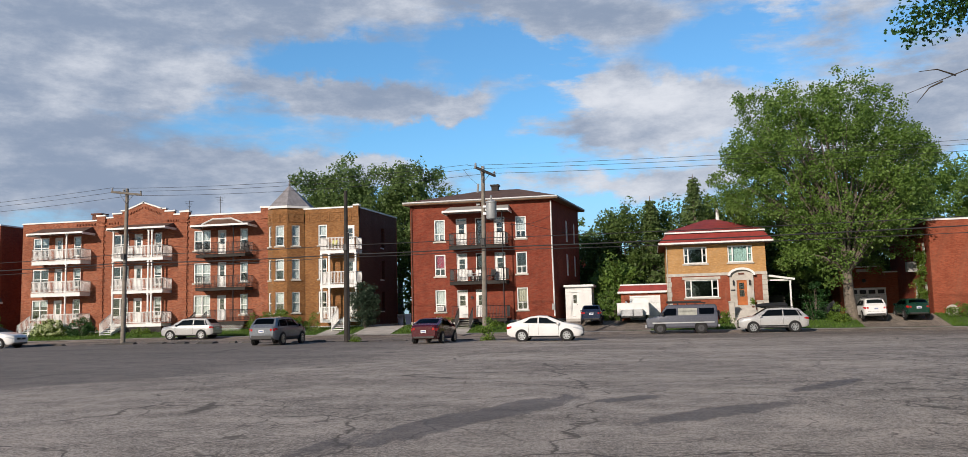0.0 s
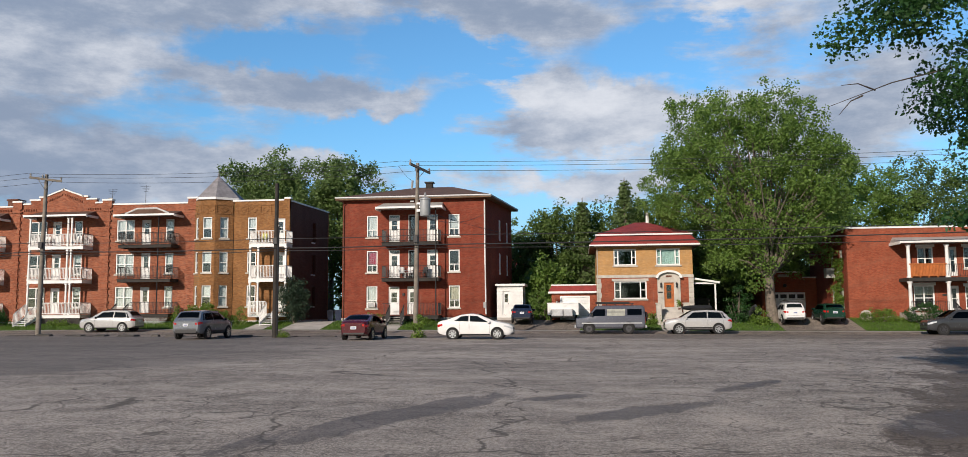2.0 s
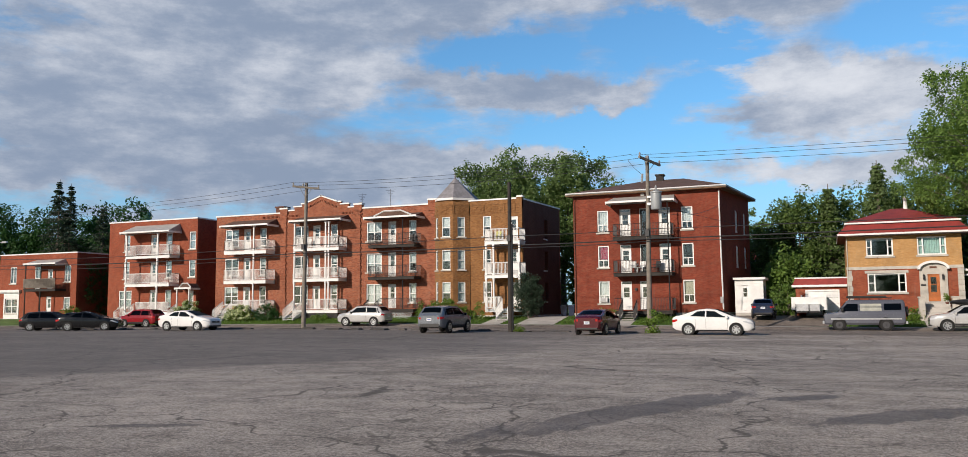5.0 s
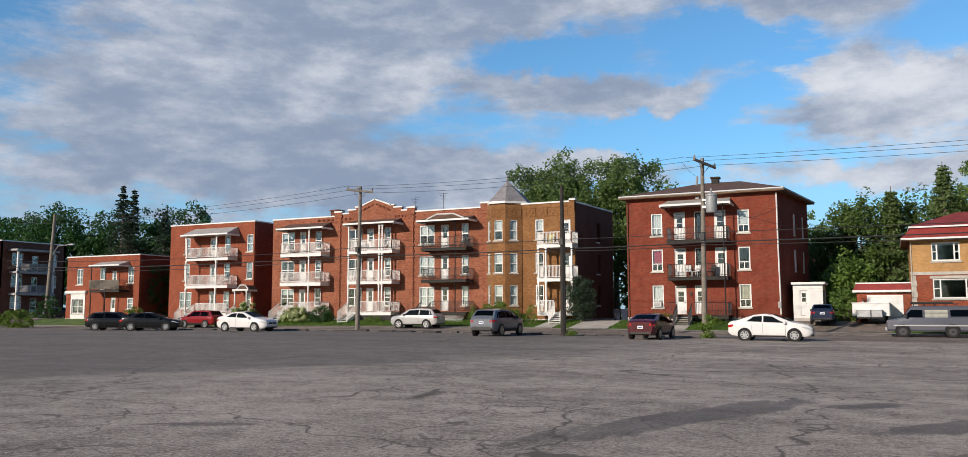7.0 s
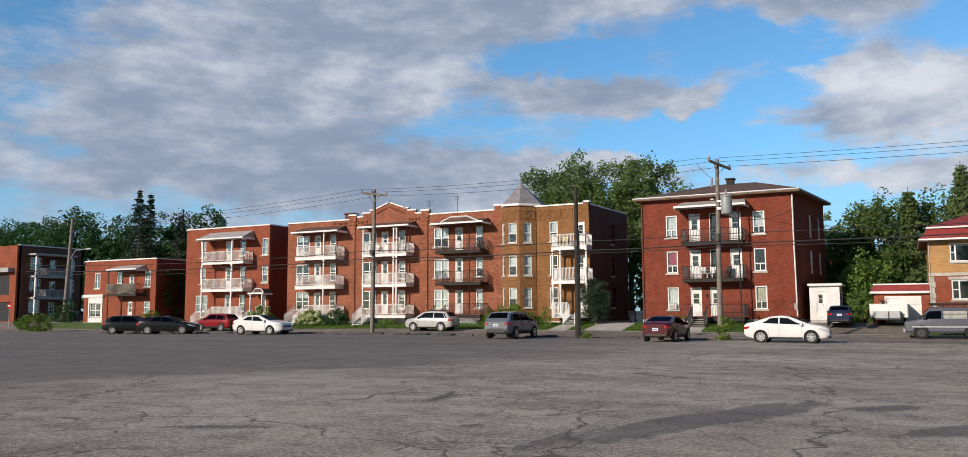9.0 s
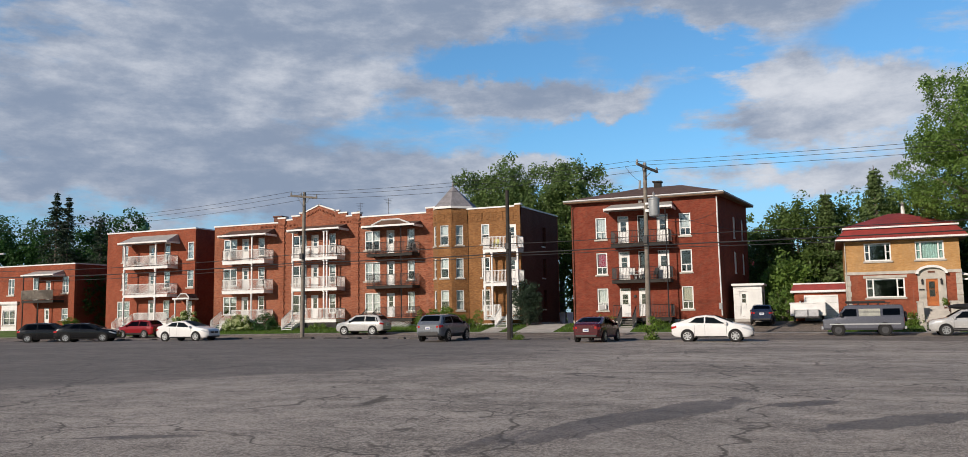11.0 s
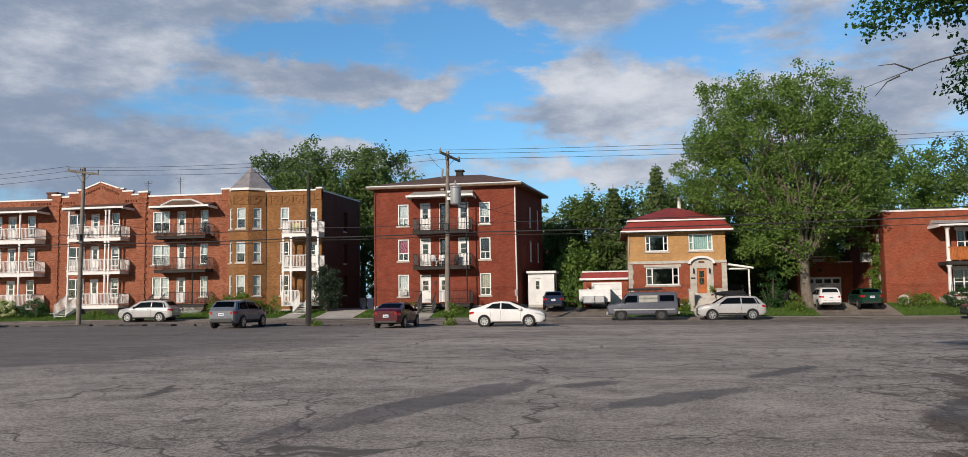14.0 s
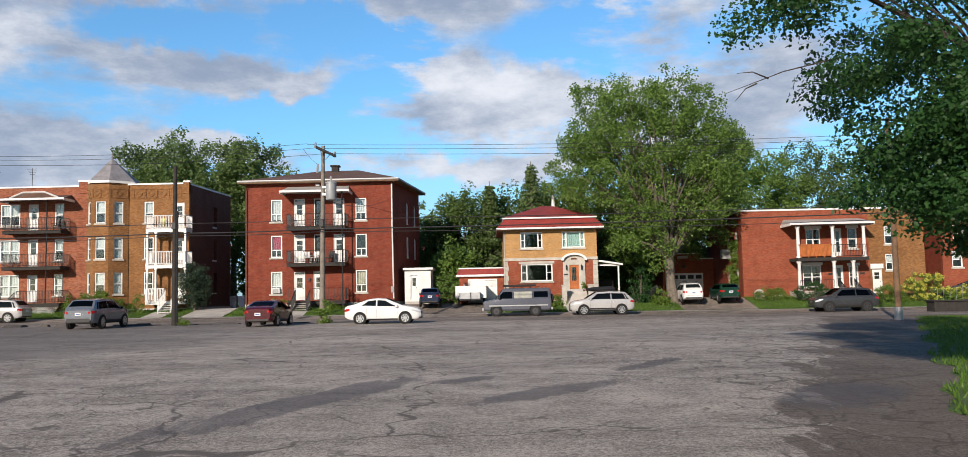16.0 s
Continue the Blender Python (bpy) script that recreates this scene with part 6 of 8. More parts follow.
tree("poplar_tree", -21.6, 86, (-21.6, 86, 4), (-21.8, 83, 5.4), (3.2, 2.5, 5.8), 260, 0.9, 70, 0.32, LEAF_MIX, "dark green tree in the gap between the terrace and flats", 0.3, 9, group="trees behind the terrace")
# behind and beside the yellow house
for k, (x, y, zc, rx, rz, m, n) in enumerate(((-6.0, 87, 6.6, 3.2, 4.6, LEAF_MIX, 110), (-2.6, 85, 7.0, 3.2, 5.4, LEAF_MIX, 130), (0.6, 88, 7.2, 3.0, 6.2, LEAF_MIX, 120), (4.4, 89, 8.2, 3.2, 6.0, LEAF_MIX, 120),
                                             (8.4, 86, 7.5, 3.4, 6.0, LEAF_MIX, 120), (12.6, 84, 6.0, 3.6, 6.0, LEAF_MIX, 120), (17.8, 87, 7.4, 4.6, 7.2, LEAF_MIX, 190), (-3.4, 78.5, 3.6, 2.0, 2.8, LEAF, 70),
                                             (10.6, 81, 4.2, 2.6, 4.4, LEAF_MIX, 120), (14.6, 82.5, 4.2, 2.6, 4.4, LEAF_MIX, 120), (23.0, 89, 8.6, 4.8, 7.4, LEAF_MIX, 220), (28.6, 90, 9.8, 5.4, 7.2, LEAF, 240), (36.0, 92, 9.8, 5.6, 7.6, LEAF_MIX, 230), (44.0, 90, 9.0, 5.4, 7.0, LEAF, 170), (53, 92, 9, 6, 7, LEAF, 150))):
    tree("garden_tree", x, y, (x, y, zc - rz * 0.5), (x, y, zc), (rx, rx, rz), int(n * 1.7), 0.95, 62, 0.28, m, "dense dark green garden tree behind the houses" if m is LEAF_MIX else "bright green leafy garden tree behind the houses",
         0.2, 20 + k, group="trees behind the houses", rough=0.42, limb_n=24, root=(x, y, zc - rz * 0.9), stretch=1.35, gaps=-0.15)
# far left woods
for k, (x, y, zc, rx, rz) in enumerate(((-151, 112, 11.8, 9, 10.5), (-166, 112, 10, 9, 10), (-140, 116, 9.5, 7, 9.5), (-129, 118, 9, 7, 9.5), (-118, 116, 9, 7, 9.0), (-183, 118, 10, 10, 10), (-108, 122, 6.6, 7, 8.5), (-98, 120, 6.0, 7, 7.5))):
    tree("woodland_tree", x, y, (x, y, zc - rz * 0.5), (x, y, zc + 1.6), (rx, rx * 0.7, rz), 340, 1.8, 60, 0.50, LEAF_OAK, "dark green broadleaved tree beyond the side street", 0.35, 60 + k, group="trees beyond the side street", rough=0.5, limb_n=14)


cs = [(x + rng.normal(0, 1.0), 99 + rng.normal(0, 2.0), 0.8 + rng.uniform(0, 1) * (7.0 + 2.0 * math.sin(x * 0.21) + 1.3 * math.sin(x * 0.63))) for x in np.arange(-92, 75, 0.28)]
lone("far_woods", leaf_cloud(cs, [1.1] * len(cs), 42, 0.42), LEAF_MIX, "dense dark green woods closing the gaps behind the houses", "woods", "", "stuff")


def spruce(x, y, h, r, seed, mat=None, label="tall narrow dark spruce beyond the corner house", group="spruces"):
    z = ground_z(x, y)
    t = thing("spruce_tree", x, y, z, label, "tree", group)
    rs = random.Random(seed)
    g = Geo().tube([(x, y, z - 0.2), (x, y, z + h * 0.5), (x, y, z + h)], [0.35, 0.2, 0.03], 8)
    cs, rr = [], []
    n = int(h * 2.6)
    for i in range(n):
        f = i / n
        zz = z + 2 + (h - 2.3) * f
        reach = r * (1 - f) ** 0.8 * rs.uniform(0.35, 1.2) + 0.12
        for j in range(7):
            a = rs.uniform(0, 6.283)
            tip = Vector((x + reach * math.cos(a), y + reach * math.sin(a), zz - reach * 0.28))
            if j < 3:
                g.tube([(x, y, zz), tip], [0.05, 0.01], 4)
            for q in (0.45, 0.75, 1.0):
                p = Vector((x, y, zz)).lerp(tip, q)
                cs.append(tuple(p)), rr.append(0.28 + 0.36 * (1 - f))
    part("trunk", g, BARK, t)
    part("needles", leaf_cloud(cs, rr, 12, 0.26, flat=0.4), mat or NEEDLE, t)
    return t


spruce(-129.5, 110, 25.0, 5.0, 1)
spruce(-127.8, 111, 24.2, 4.6, 2)
spruce(-118.6, 110, 19.4, 4.2, 3)
for k, (x, y, h, r) in enumerate(((4.4, 83.5, 14.0, 3.0), (0.2, 84.5, 12.2, 2.6), (-3.6, 86.0, 11.0, 2.4))):
    spruce(x, y, h, r, 4 + k, LARCH, "green feathery larch rising behind the garden trees", "larches")


def shrub(name, x, y, rx, ry, h, mat, label, leaf=0.13, n=60, seed=1, group="", flower=None):
    z = ground_z(x, y)
    t = thing(name, x, y, z, label, "shrub", group)
    c = [p for p in crown_places(n, (x, y, z + h * 0.42), (rx, ry, h * 0.6), seed, 0.4, 0.35)]
    c = [(a, b, max(d, z + 0.12)) for a, b, d in c]
    g = Geo()
    for p in c[::3]:
        g.tube([(x + (p[0] - x) * 0.3, y + (p[1] - y) * 0.3, z - 0.05), p], [0.025, 0.008], 4)
    part("stems", g, BARK, t)
    part("foliage", leaf_cloud(c, [0.3] * len(c), 46, leaf), mat, t)
    if flower:
        c = [(a, b - 0.2, d + 0.12) for a, b, d in c if b < y + ry * 0.5]
        part("blossom", leaf_cloud(c, [0.22] * len(c), 34, 0.13), flower, t)
    return t


shrub("hydrangea", -53.2, 66.4, 1.9, 0.7, 1.3, LEAF_BUSH, "broad hydrangea with white flower heads before the terrace", 0.15, 90, 1, "hydrangeas", FLOWER)
shrub("hydrangea", -60.0, 66.6, 1.6, 0.8, 1.9, LEAF_BUSH, "tall hydrangea with white flower heads before the terrace", 0.15, 80, 2, "hydrangeas", FLOWER)
shrub("bush", -50.2, 66.5, 1.3, 0.8, 1.7, LEAF_OAK, "clipped dark green bush before the terrace", 0.12, 70, 3)
shrub("bush", -31.6, 66.3, 2.6, 0.8, 1.75, LEAF_BUSH, "wide leafy green bush below the turret", 0.15, 120, 4)
shrub("bush", -44.4, 66.8, 1.0, 0.5, 0.5, LEAF_BUSH, "low green planting before the terrace", 0.1, 30, 5)
tree("cedar_shrub", -23.9, 67.6, (-23.9, 67.6, 1.3), (-23.9, 67.6, 2.7), (1.3, 1.2, 1.85), 200, 0.40, 60, 0.12, NEEDLE, "dark dense cedar shrub at the terrace corner", 0.1, 31, "shrub", limb_n=20, rough=0.25)
shrub("rose_bush", -27.9, 66.2, 0.5, 0.4, 1.5, LEAF_BUSH, "slender leafy young shrub beside the corner path", 0.11, 22, 6)
shrub("bush", -3.2, 70.3, 1.4, 1.2, 2.6, LEAF, "rounded green bush beside the driveway", 0.15, 70, 7)
shrub("bush", 5.3, 66.4, 0.7, 0.6, 0.9, LEAF_BUSH, "low green bush beside the stone stairs", 0.12, 26, 8)
shrub("bush", 12.1, 67.0, 0.9, 0.8, 3.0, LEAF_OAK, "upright dark green bush under the maple", 0.13, 60, 9)
shrub("bush", 13.6, 66.2, 0.7, 0.6, 1.3, LEAF_BUSH, "green bush at the foot of the maple", 0.12, 34, 10)
shrub("bush", 22.6, 67.2, 1.6, 0.7, 0.9, LEAF_BUSH, "low fresh green planting before the duplex", 0.12, 50, 11)
shrub("bush", 25.6, 66.6, 1.5, 0.7, 1.5, LEAF_OAK, "spreading green bush before the duplex porch", 0.13, 56, 12)
shrub("bush", 31.4, 65.8, 1.3, 0.8, 1.3, LEAF_BUSH, "green garden shrub before the tan brick wing", 0.13, 50, 13)
shrub("bush", 34.2, 66.0, 1.9, 0.9, 2.2, LEAF_BUSH, "tall yellow-green garden shrub before the tan wing", 0.14, 80, 14, "", FLOWER_YELLOW)
shrub("bush", 37.5, 65.6, 1.8, 0.9, 1.1, LEAF_BUSH, "low yellow-green garden shrub before the red house", 0.13, 60, 15, "", FLOWER_YELLOW)
shrub("bush", -83.0, 57.5, 2.7, 1.2, 1.9, LEAF_BUSH, "broad bright green bush at the street corner", 0.17, 110, 16)
shrub("bush", -76.3, 67.0, 1.1, 0.8, 1.9, LEAF_BUSH, "green bush between the brick houses", 0.13, 50, 17)
shrub("bush", -95.0, 70.0, 1.8, 1.2, 2.8, LEAF_OAK, "dark bush beside the side street", 0.16, 70, 18)
shrub("sapling", -9.9, 50.2, 0.45, 0.3, 1.3, LEAF_BUSH, "young maple sapling growing at the foot of a utility pole", 0.15, 11, 19)
shrub("weed", -18.4, 50.1, 0.5, 0.3, 0.4, LEAF_BUSH, "small weed at the foot of the dark pole", 0.1, 10, 20)
shrub("bush", -12.9, 67.0, 0.8, 0.4, 0.6, LEAF_BUSH, "low planting before the apartment porch", 0.1, 20, 21)
shrub("bush", -17.2, 67.4, 0.8, 0.4, 0.9, LEAF_BUSH, "low planting beside the apartment steps", 0.1, 22, 22)
# ivy on the side of the duplex
iv = thing("ivy", 20.7, 70.5, 0.8, "green ivy climbing the shaded side wall of the duplex", "climber")
c = [(20.85 + rng.normal(0, 0.12), 70.0 + abs(rng.normal(0, 1.4)), rng.uniform(1.0, 5.6)) for _ in range(70)]
part("stems", Geo().tube([(20.88, 70.6, 0.7), (20.88, 70.9, 3), (20.88, 70.3, 5.2)], [0.04, 0.03, 0.01], 5), BARK, iv)
part("foliage", leaf_cloud(c, [0.35] * 70, 40, 0.15), LEAF_BUSH, iv)

iv = thing("ivy", -77.9, 72.0, 0.8, "dark green ivy covering the shaded side of the corner house", "climber")
c = [(-77.9 + abs(rng.normal(0, 0.12)), rng.uniform(70.2, 79.0), rng.uniform(1.0, 6.9)) for _ in range(230)]
part("stems", Geo().tube([(-78.05, 71.6, 0.7), (-78.05, 72.4, 3), (-78.05, 71.8, 6.2)], [0.05, 0.03, 0.01], 5), BARK, iv)
part("foliage", leaf_cloud(c, [0.5] * 230, 34, 0.2), LEAF_OAK, iv)

# the oak that reaches over the lot; its trunk stands on the verge
ox, oy = 10.6, 14.9
oak_c = crown_places(430, (9.8, 14.4, 8.0), (4.9, 4.4, 5.2), 5, 0.35, 0.3)
oak_c += [(rng.uniform(5.6, 10.0), 13.9 + rng.normal(0, 1.0), rng.uniform(2.7, 5.6)) for _ in range(110)]
oak_c += [(4.35 + rng.uniform(0, 1.8), 14.2 + rng.normal(0, 0.6), 6.5 + rng.normal(0, 0.5)) for _ in range(22)]
oak_c += [(rng.uniform(7.0, 10.5), 13.6 + rng.normal(0, 1.0), rng.uniform(2.3, 4.4)) for _ in range(110)]
oak_c = [p for p in oak_c if p[0] > (4.65 if p[2] > 6.0 else 6.0 + max(0.0, 4.9 - p[2]) * 0.5) and p[2] > 2.3]
oz = ground_z(ox, oy)
oak = thing("oak_tree", ox, oy, oz, "large dark green oak overhanging the edge of the car park", "tree")
part("trunk", limbs(Geo(), (ox, oy, oz), (10.3, 14.8, 3.6), [oak_c[i] for i in range(0, len(oak_c), 6)], 0.30, 5), OAK_BARK, oak, "", True)
twig = Geo()
for a, b in (((6.2, 14.2, 5.6), (4.15, 14.2, 5.0)), ((4.9, 14.2, 5.25), (4.3, 14.0, 5.3)), ((4.7, 14.2, 5.17), (4.3, 14.2, 4.85))):
    twig.tube([a, Vector(a).lerp(Vector(b), 0.5) + Vector((0, 0, 0.07)), b], [0.016, 0.01, 0.004], 5)
part("bare_twig", twig, OAK_BARK, oak)
part("crown", leaf_cloud(oak_c, rng.uniform(0.45, 0.85, len(oak_c)), 230, 0.088, True, 0.1, 0.5), LEAF_OAK, oak)

# ---------------------------------------------------------------- poles and wires
INSULATOR = material("porcelain", (0.30, 0.30, 0.30), 0.3, vary=0.1)
STEEL = material("galvanised_steel", (0.42, 0.43, 0.44), 0.45, 0.6, vary=0.15, scale=4)


def pole(name, x, y, h, r, mat, label, lean=0.0, arm=None, arm_tilt=0.0, arm_turn=0.0):
    z = ground_z(x, y)
    t = thing(name, x, y, z, label, "utility pole", "utility poles")
    part("shaft", Geo().tube([(x, y, z - 0.3), (x + lean * 0.5, y, z + h * 0.5), (x + lean, y, z + h)], [r, r * 0.85, r * 0.66], 12), mat, t, "", True)
    if arm:
        zz = z + h - 0.35
        u = Vector((math.cos(radians(arm_turn)), math.sin(radians(arm_turn)), 0)) * arm
        n = Vector((u.y, -u.x, 0)).normalized()
        m = Vector((x + lean, y, zz)) + n * 0.18
        a, b = m - u + Vector((0, 0, arm_tilt)), m + u - Vector((0, 0, arm_tilt))
        up, n = Vector((0, 0, 0.07)), n * 0.06
        c = Geo().loft([[e - n - up, e + n - up, e + n + up, e - n + up] for e in (a, b)])
        ca = part("crossarm", c, mat, t)
        for f in (0.03, 0.97, 0.4):
            p = a.lerp(b, f)
            part("insulator", Geo().turned([(0.03, 0), (0.07, 0.04), (0.05, 0.1), (0.075, 0.14), (0.02, 0.24)], (p.x, p.y, p.z + 0.06), "z", 8), INSULATOR, ca)
        part("brace", Geo().tube([(x + lean, y - 0.15, zz - 0.7), tuple(a.lerp(b, 0.25))], 0.02, 4).tube([(x + lean, y - 0.15, zz - 0.7), tuple(a.lerp(b, 0.75))], 0.02, 4), STEEL, t)
    return t


p1 = pole("utility_pole", -35.3, 51.0, 10.65, 0.165, GREY_WOOD, "grey weathered wooden utility pole with a crossarm", 0.13, 0.98, 0.10, 22)
p2 = pole("utility_pole", -10.15, 50.5, 10.8, 0.165, GREY_WOOD, "grey wooden utility pole with a crossarm and a transformer", 0.13, 0.98, 0.16, 62)
p3 = pole("utility_pole", -18.9, 50.0, 9.6, 0.17, DARK_WOOD, "dark tarred wooden pole at the lot's edge")
p4 = pole("utility_pole", 21.0, 43.2, 10.5, 0.16, BROWN_WOOD, "brown wooden pole with a metal sleeve beside the verge")
z4 = ground_z(21, 43.2)
part("metal_sleeve", Geo().tube([(21, 43.2, z4 - 0.1), (21, 43.2, z4 + 0.65)], [0.22, 0.2], 12), STEEL, p4)
p5 = pole("street_lamp", -103.5, 76.0, 14.2, 0.3, GREY_WOOD, "tall leaning grey wooden pole carrying a street lamp", 0.9)
part("lamp_arm", Geo().tube([(-102.9, 76, 9.3), (-101.7, 76, 10.6), (-99.0, 76, 10.75)], 0.07, 6), STEEL, p5)
part("lamp_head", Geo().box(-99.4, 75.85, 10.62, -98.5, 76.15, 10.82, 0.06), STEEL, p5)
tr = part("transformer", Geo().turned([(0.0, 0), (0.30, 0.02), (0.33, 0.1), (0.33, 1.0), (0.36, 1.03), (0.36, 1.1), (0.2, 1.16), (0, 1.18)], (-9.52, 50.35, 7.5), "z", 18), material("transformer_paint", (0.34, 0.36, 0.37), 0.45, 0.2, vary=0.1), p2, "", True)
part("bracket", Geo().box(-10.05, 50.3, 7.8, -9.75, 50.42, 7.95).box(-10.05, 50.3, 8.25, -9.75, 50.42, 8.37), STEEL, tr)
part("bushing", Geo().turned([(0.06, 0), (0.08, 0.08), (0.05, 0.12), (0.08, 0.2), (0.03, 0.34)], (-9.52, 50.35, 8.66), "z", 8), INSULATOR, tr)
part("cutout", Geo().tube([(-10.35, 50.3, 9.2), (-10.3, 50.3, 9.75)], 0.07, 6), INSULATOR, p2)
for q, xx, yy, h in ((p1, -35.25, 50.8, 6.3), (p2, -10.1, 50.28, 6.2), (p3, -18.9, 49.82, 6.2)):
    part("cable_clamp", Geo().box(xx - 0.12, yy - 0.08, h - 0.3, xx + 0.12, yy + 0.1, h + 0.1), BLACK_IRON, q)
part("riser_pipe", Geo().tube([(-18.7, 49.85, 0.2), (-18.7, 49.85, 7.0)], 0.06, 6), BLACK_IRON, p3)
WIRE = material("black_cable", (0.03, 0.03, 0.032), 0.6, vary=0.2)


def wire(a, b, sag, r=0.013, label="thin black overhead wire strung between utility poles"):
    a, b = Vector(a), Vector(b)
    g = Geo()
    n = 20
    g.tube([a.lerp(b, i / n) - Vector((0, 0, 4 * sag * (i / n) * (1 - i / n))) for i in range(n + 1)], r, 5)
    return lone("overhead_wire", g, WIRE, label, "wire", "overhead wires")


A, B, C_, D_ = (-76.0, 51.5), (-35.2, 51.0), (-10.05, 50.5), (58.0, 49.5)
for dy, dz, dx in ((-0.2, 10.95, -0.9), (-0.2, 10.35, 0.85), (0.1, 10.75, -0.2)):
    for (x0, y0), (x1, y1), s in ((A, B, 0.7), (B, C_, 0.35), (C_, D_, 0.9)):
        wire((x0 + dx, y0 + dy, dz - (0.25 if x0 < -70 else 0)), (x1 + dx, y1 + dy, dz + (1.3 if x1 > 50 else 0.05)), s, 0.012)
THICK = "thick black telephone cable strung between utility poles"
for z, r, s in ((6.35, 0.022, 0.3), (5.75, 0.035, 0.25), (5.6, 0.02, 0.4)):
    wire((*A, z + 0.2), (-35.3, 50.8, z), s * 1.3, r, THICK)
    wire((-35.3, 50.8, z), (-18.9, 49.85, z - 0.1), s * 0.4, r, THICK)
    wire((-18.9, 49.85, z - 0.1), (-10.1, 50.3, z), s * 0.2, r, THICK)
    wire((-10.1, 50.3, z), (*D_, z + 1.2), s * 1.6, r, THICK)
wire((-10.0, 50.4, 7.6), (-7.95, 68.9, 9.8), 0.6, 0.015)
wire((-10.0, 50.4, 7.2), (-16.5, 68.9, 7.0), 0.7, 0.012)
wire((-18.9, 49.9, 8.6), (-25.6, 68.9, 8.8), 0.6, 0.014)
wire((-35.2, 50.9, 8.0), (-43.0, 68.9, 10.5), 0.6, 0.012)
wire((-35.2, 50.9, 7.6), (-34.6, 68.9, 8.4), 0.6, 0.012)
wire((-10.05, 50.4, 8.0), (4.0, 68.2, 6.75), 0.7, 0.012)
wire((-11.2, 50.3, 10.7), (-10.3, 50.3, 9.7), 0.1, 0.01)

# ---------------------------------------------------------------- vehicles
TYRE = material("tyre_rubber", (0.018, 0.018, 0.018), 0.85, vary=0.2)
# black for seams and for the painted shade of the wheel wells
GAP_BLACK = material("gap_and_shade_black", (0.010, 0.010, 0.010), 0.9, vary=0.2)
ALLOY = material("alloy_wheel", (0.55, 0.56, 0.57), 0.3, 0.8, vary=0.08)
RIM_DARK = material("dark_steel_wheel", (0.07, 0.07, 0.075), 0.45, 0.6, vary=0.15)
TAIL = material("tail_light_red", (0.42, 0.012, 0.012), 0.15, vary=0.08)
HEAD = material("headlight_clear", (0.62, 0.64, 0.66), 0.1, 0.2, vary=0.06)
TRIM_BLACK = material("black_plastic_trim", (0.02, 0.02, 0.021), 0.55, vary=0.15)
PLATE = material("plate_white", (0.6, 0.62, 0.66), 0.5, vary=0.05)
PLATE_BAR = material("plate_blue", (0.05, 0.08, 0.25), 0.5, vary=0.05)


def paint(name, colour, metal=0.0):
    return material(name, colour, 0.24, metal, vary=0.05, scale=0.8, spec=0.45, coat=0.35)


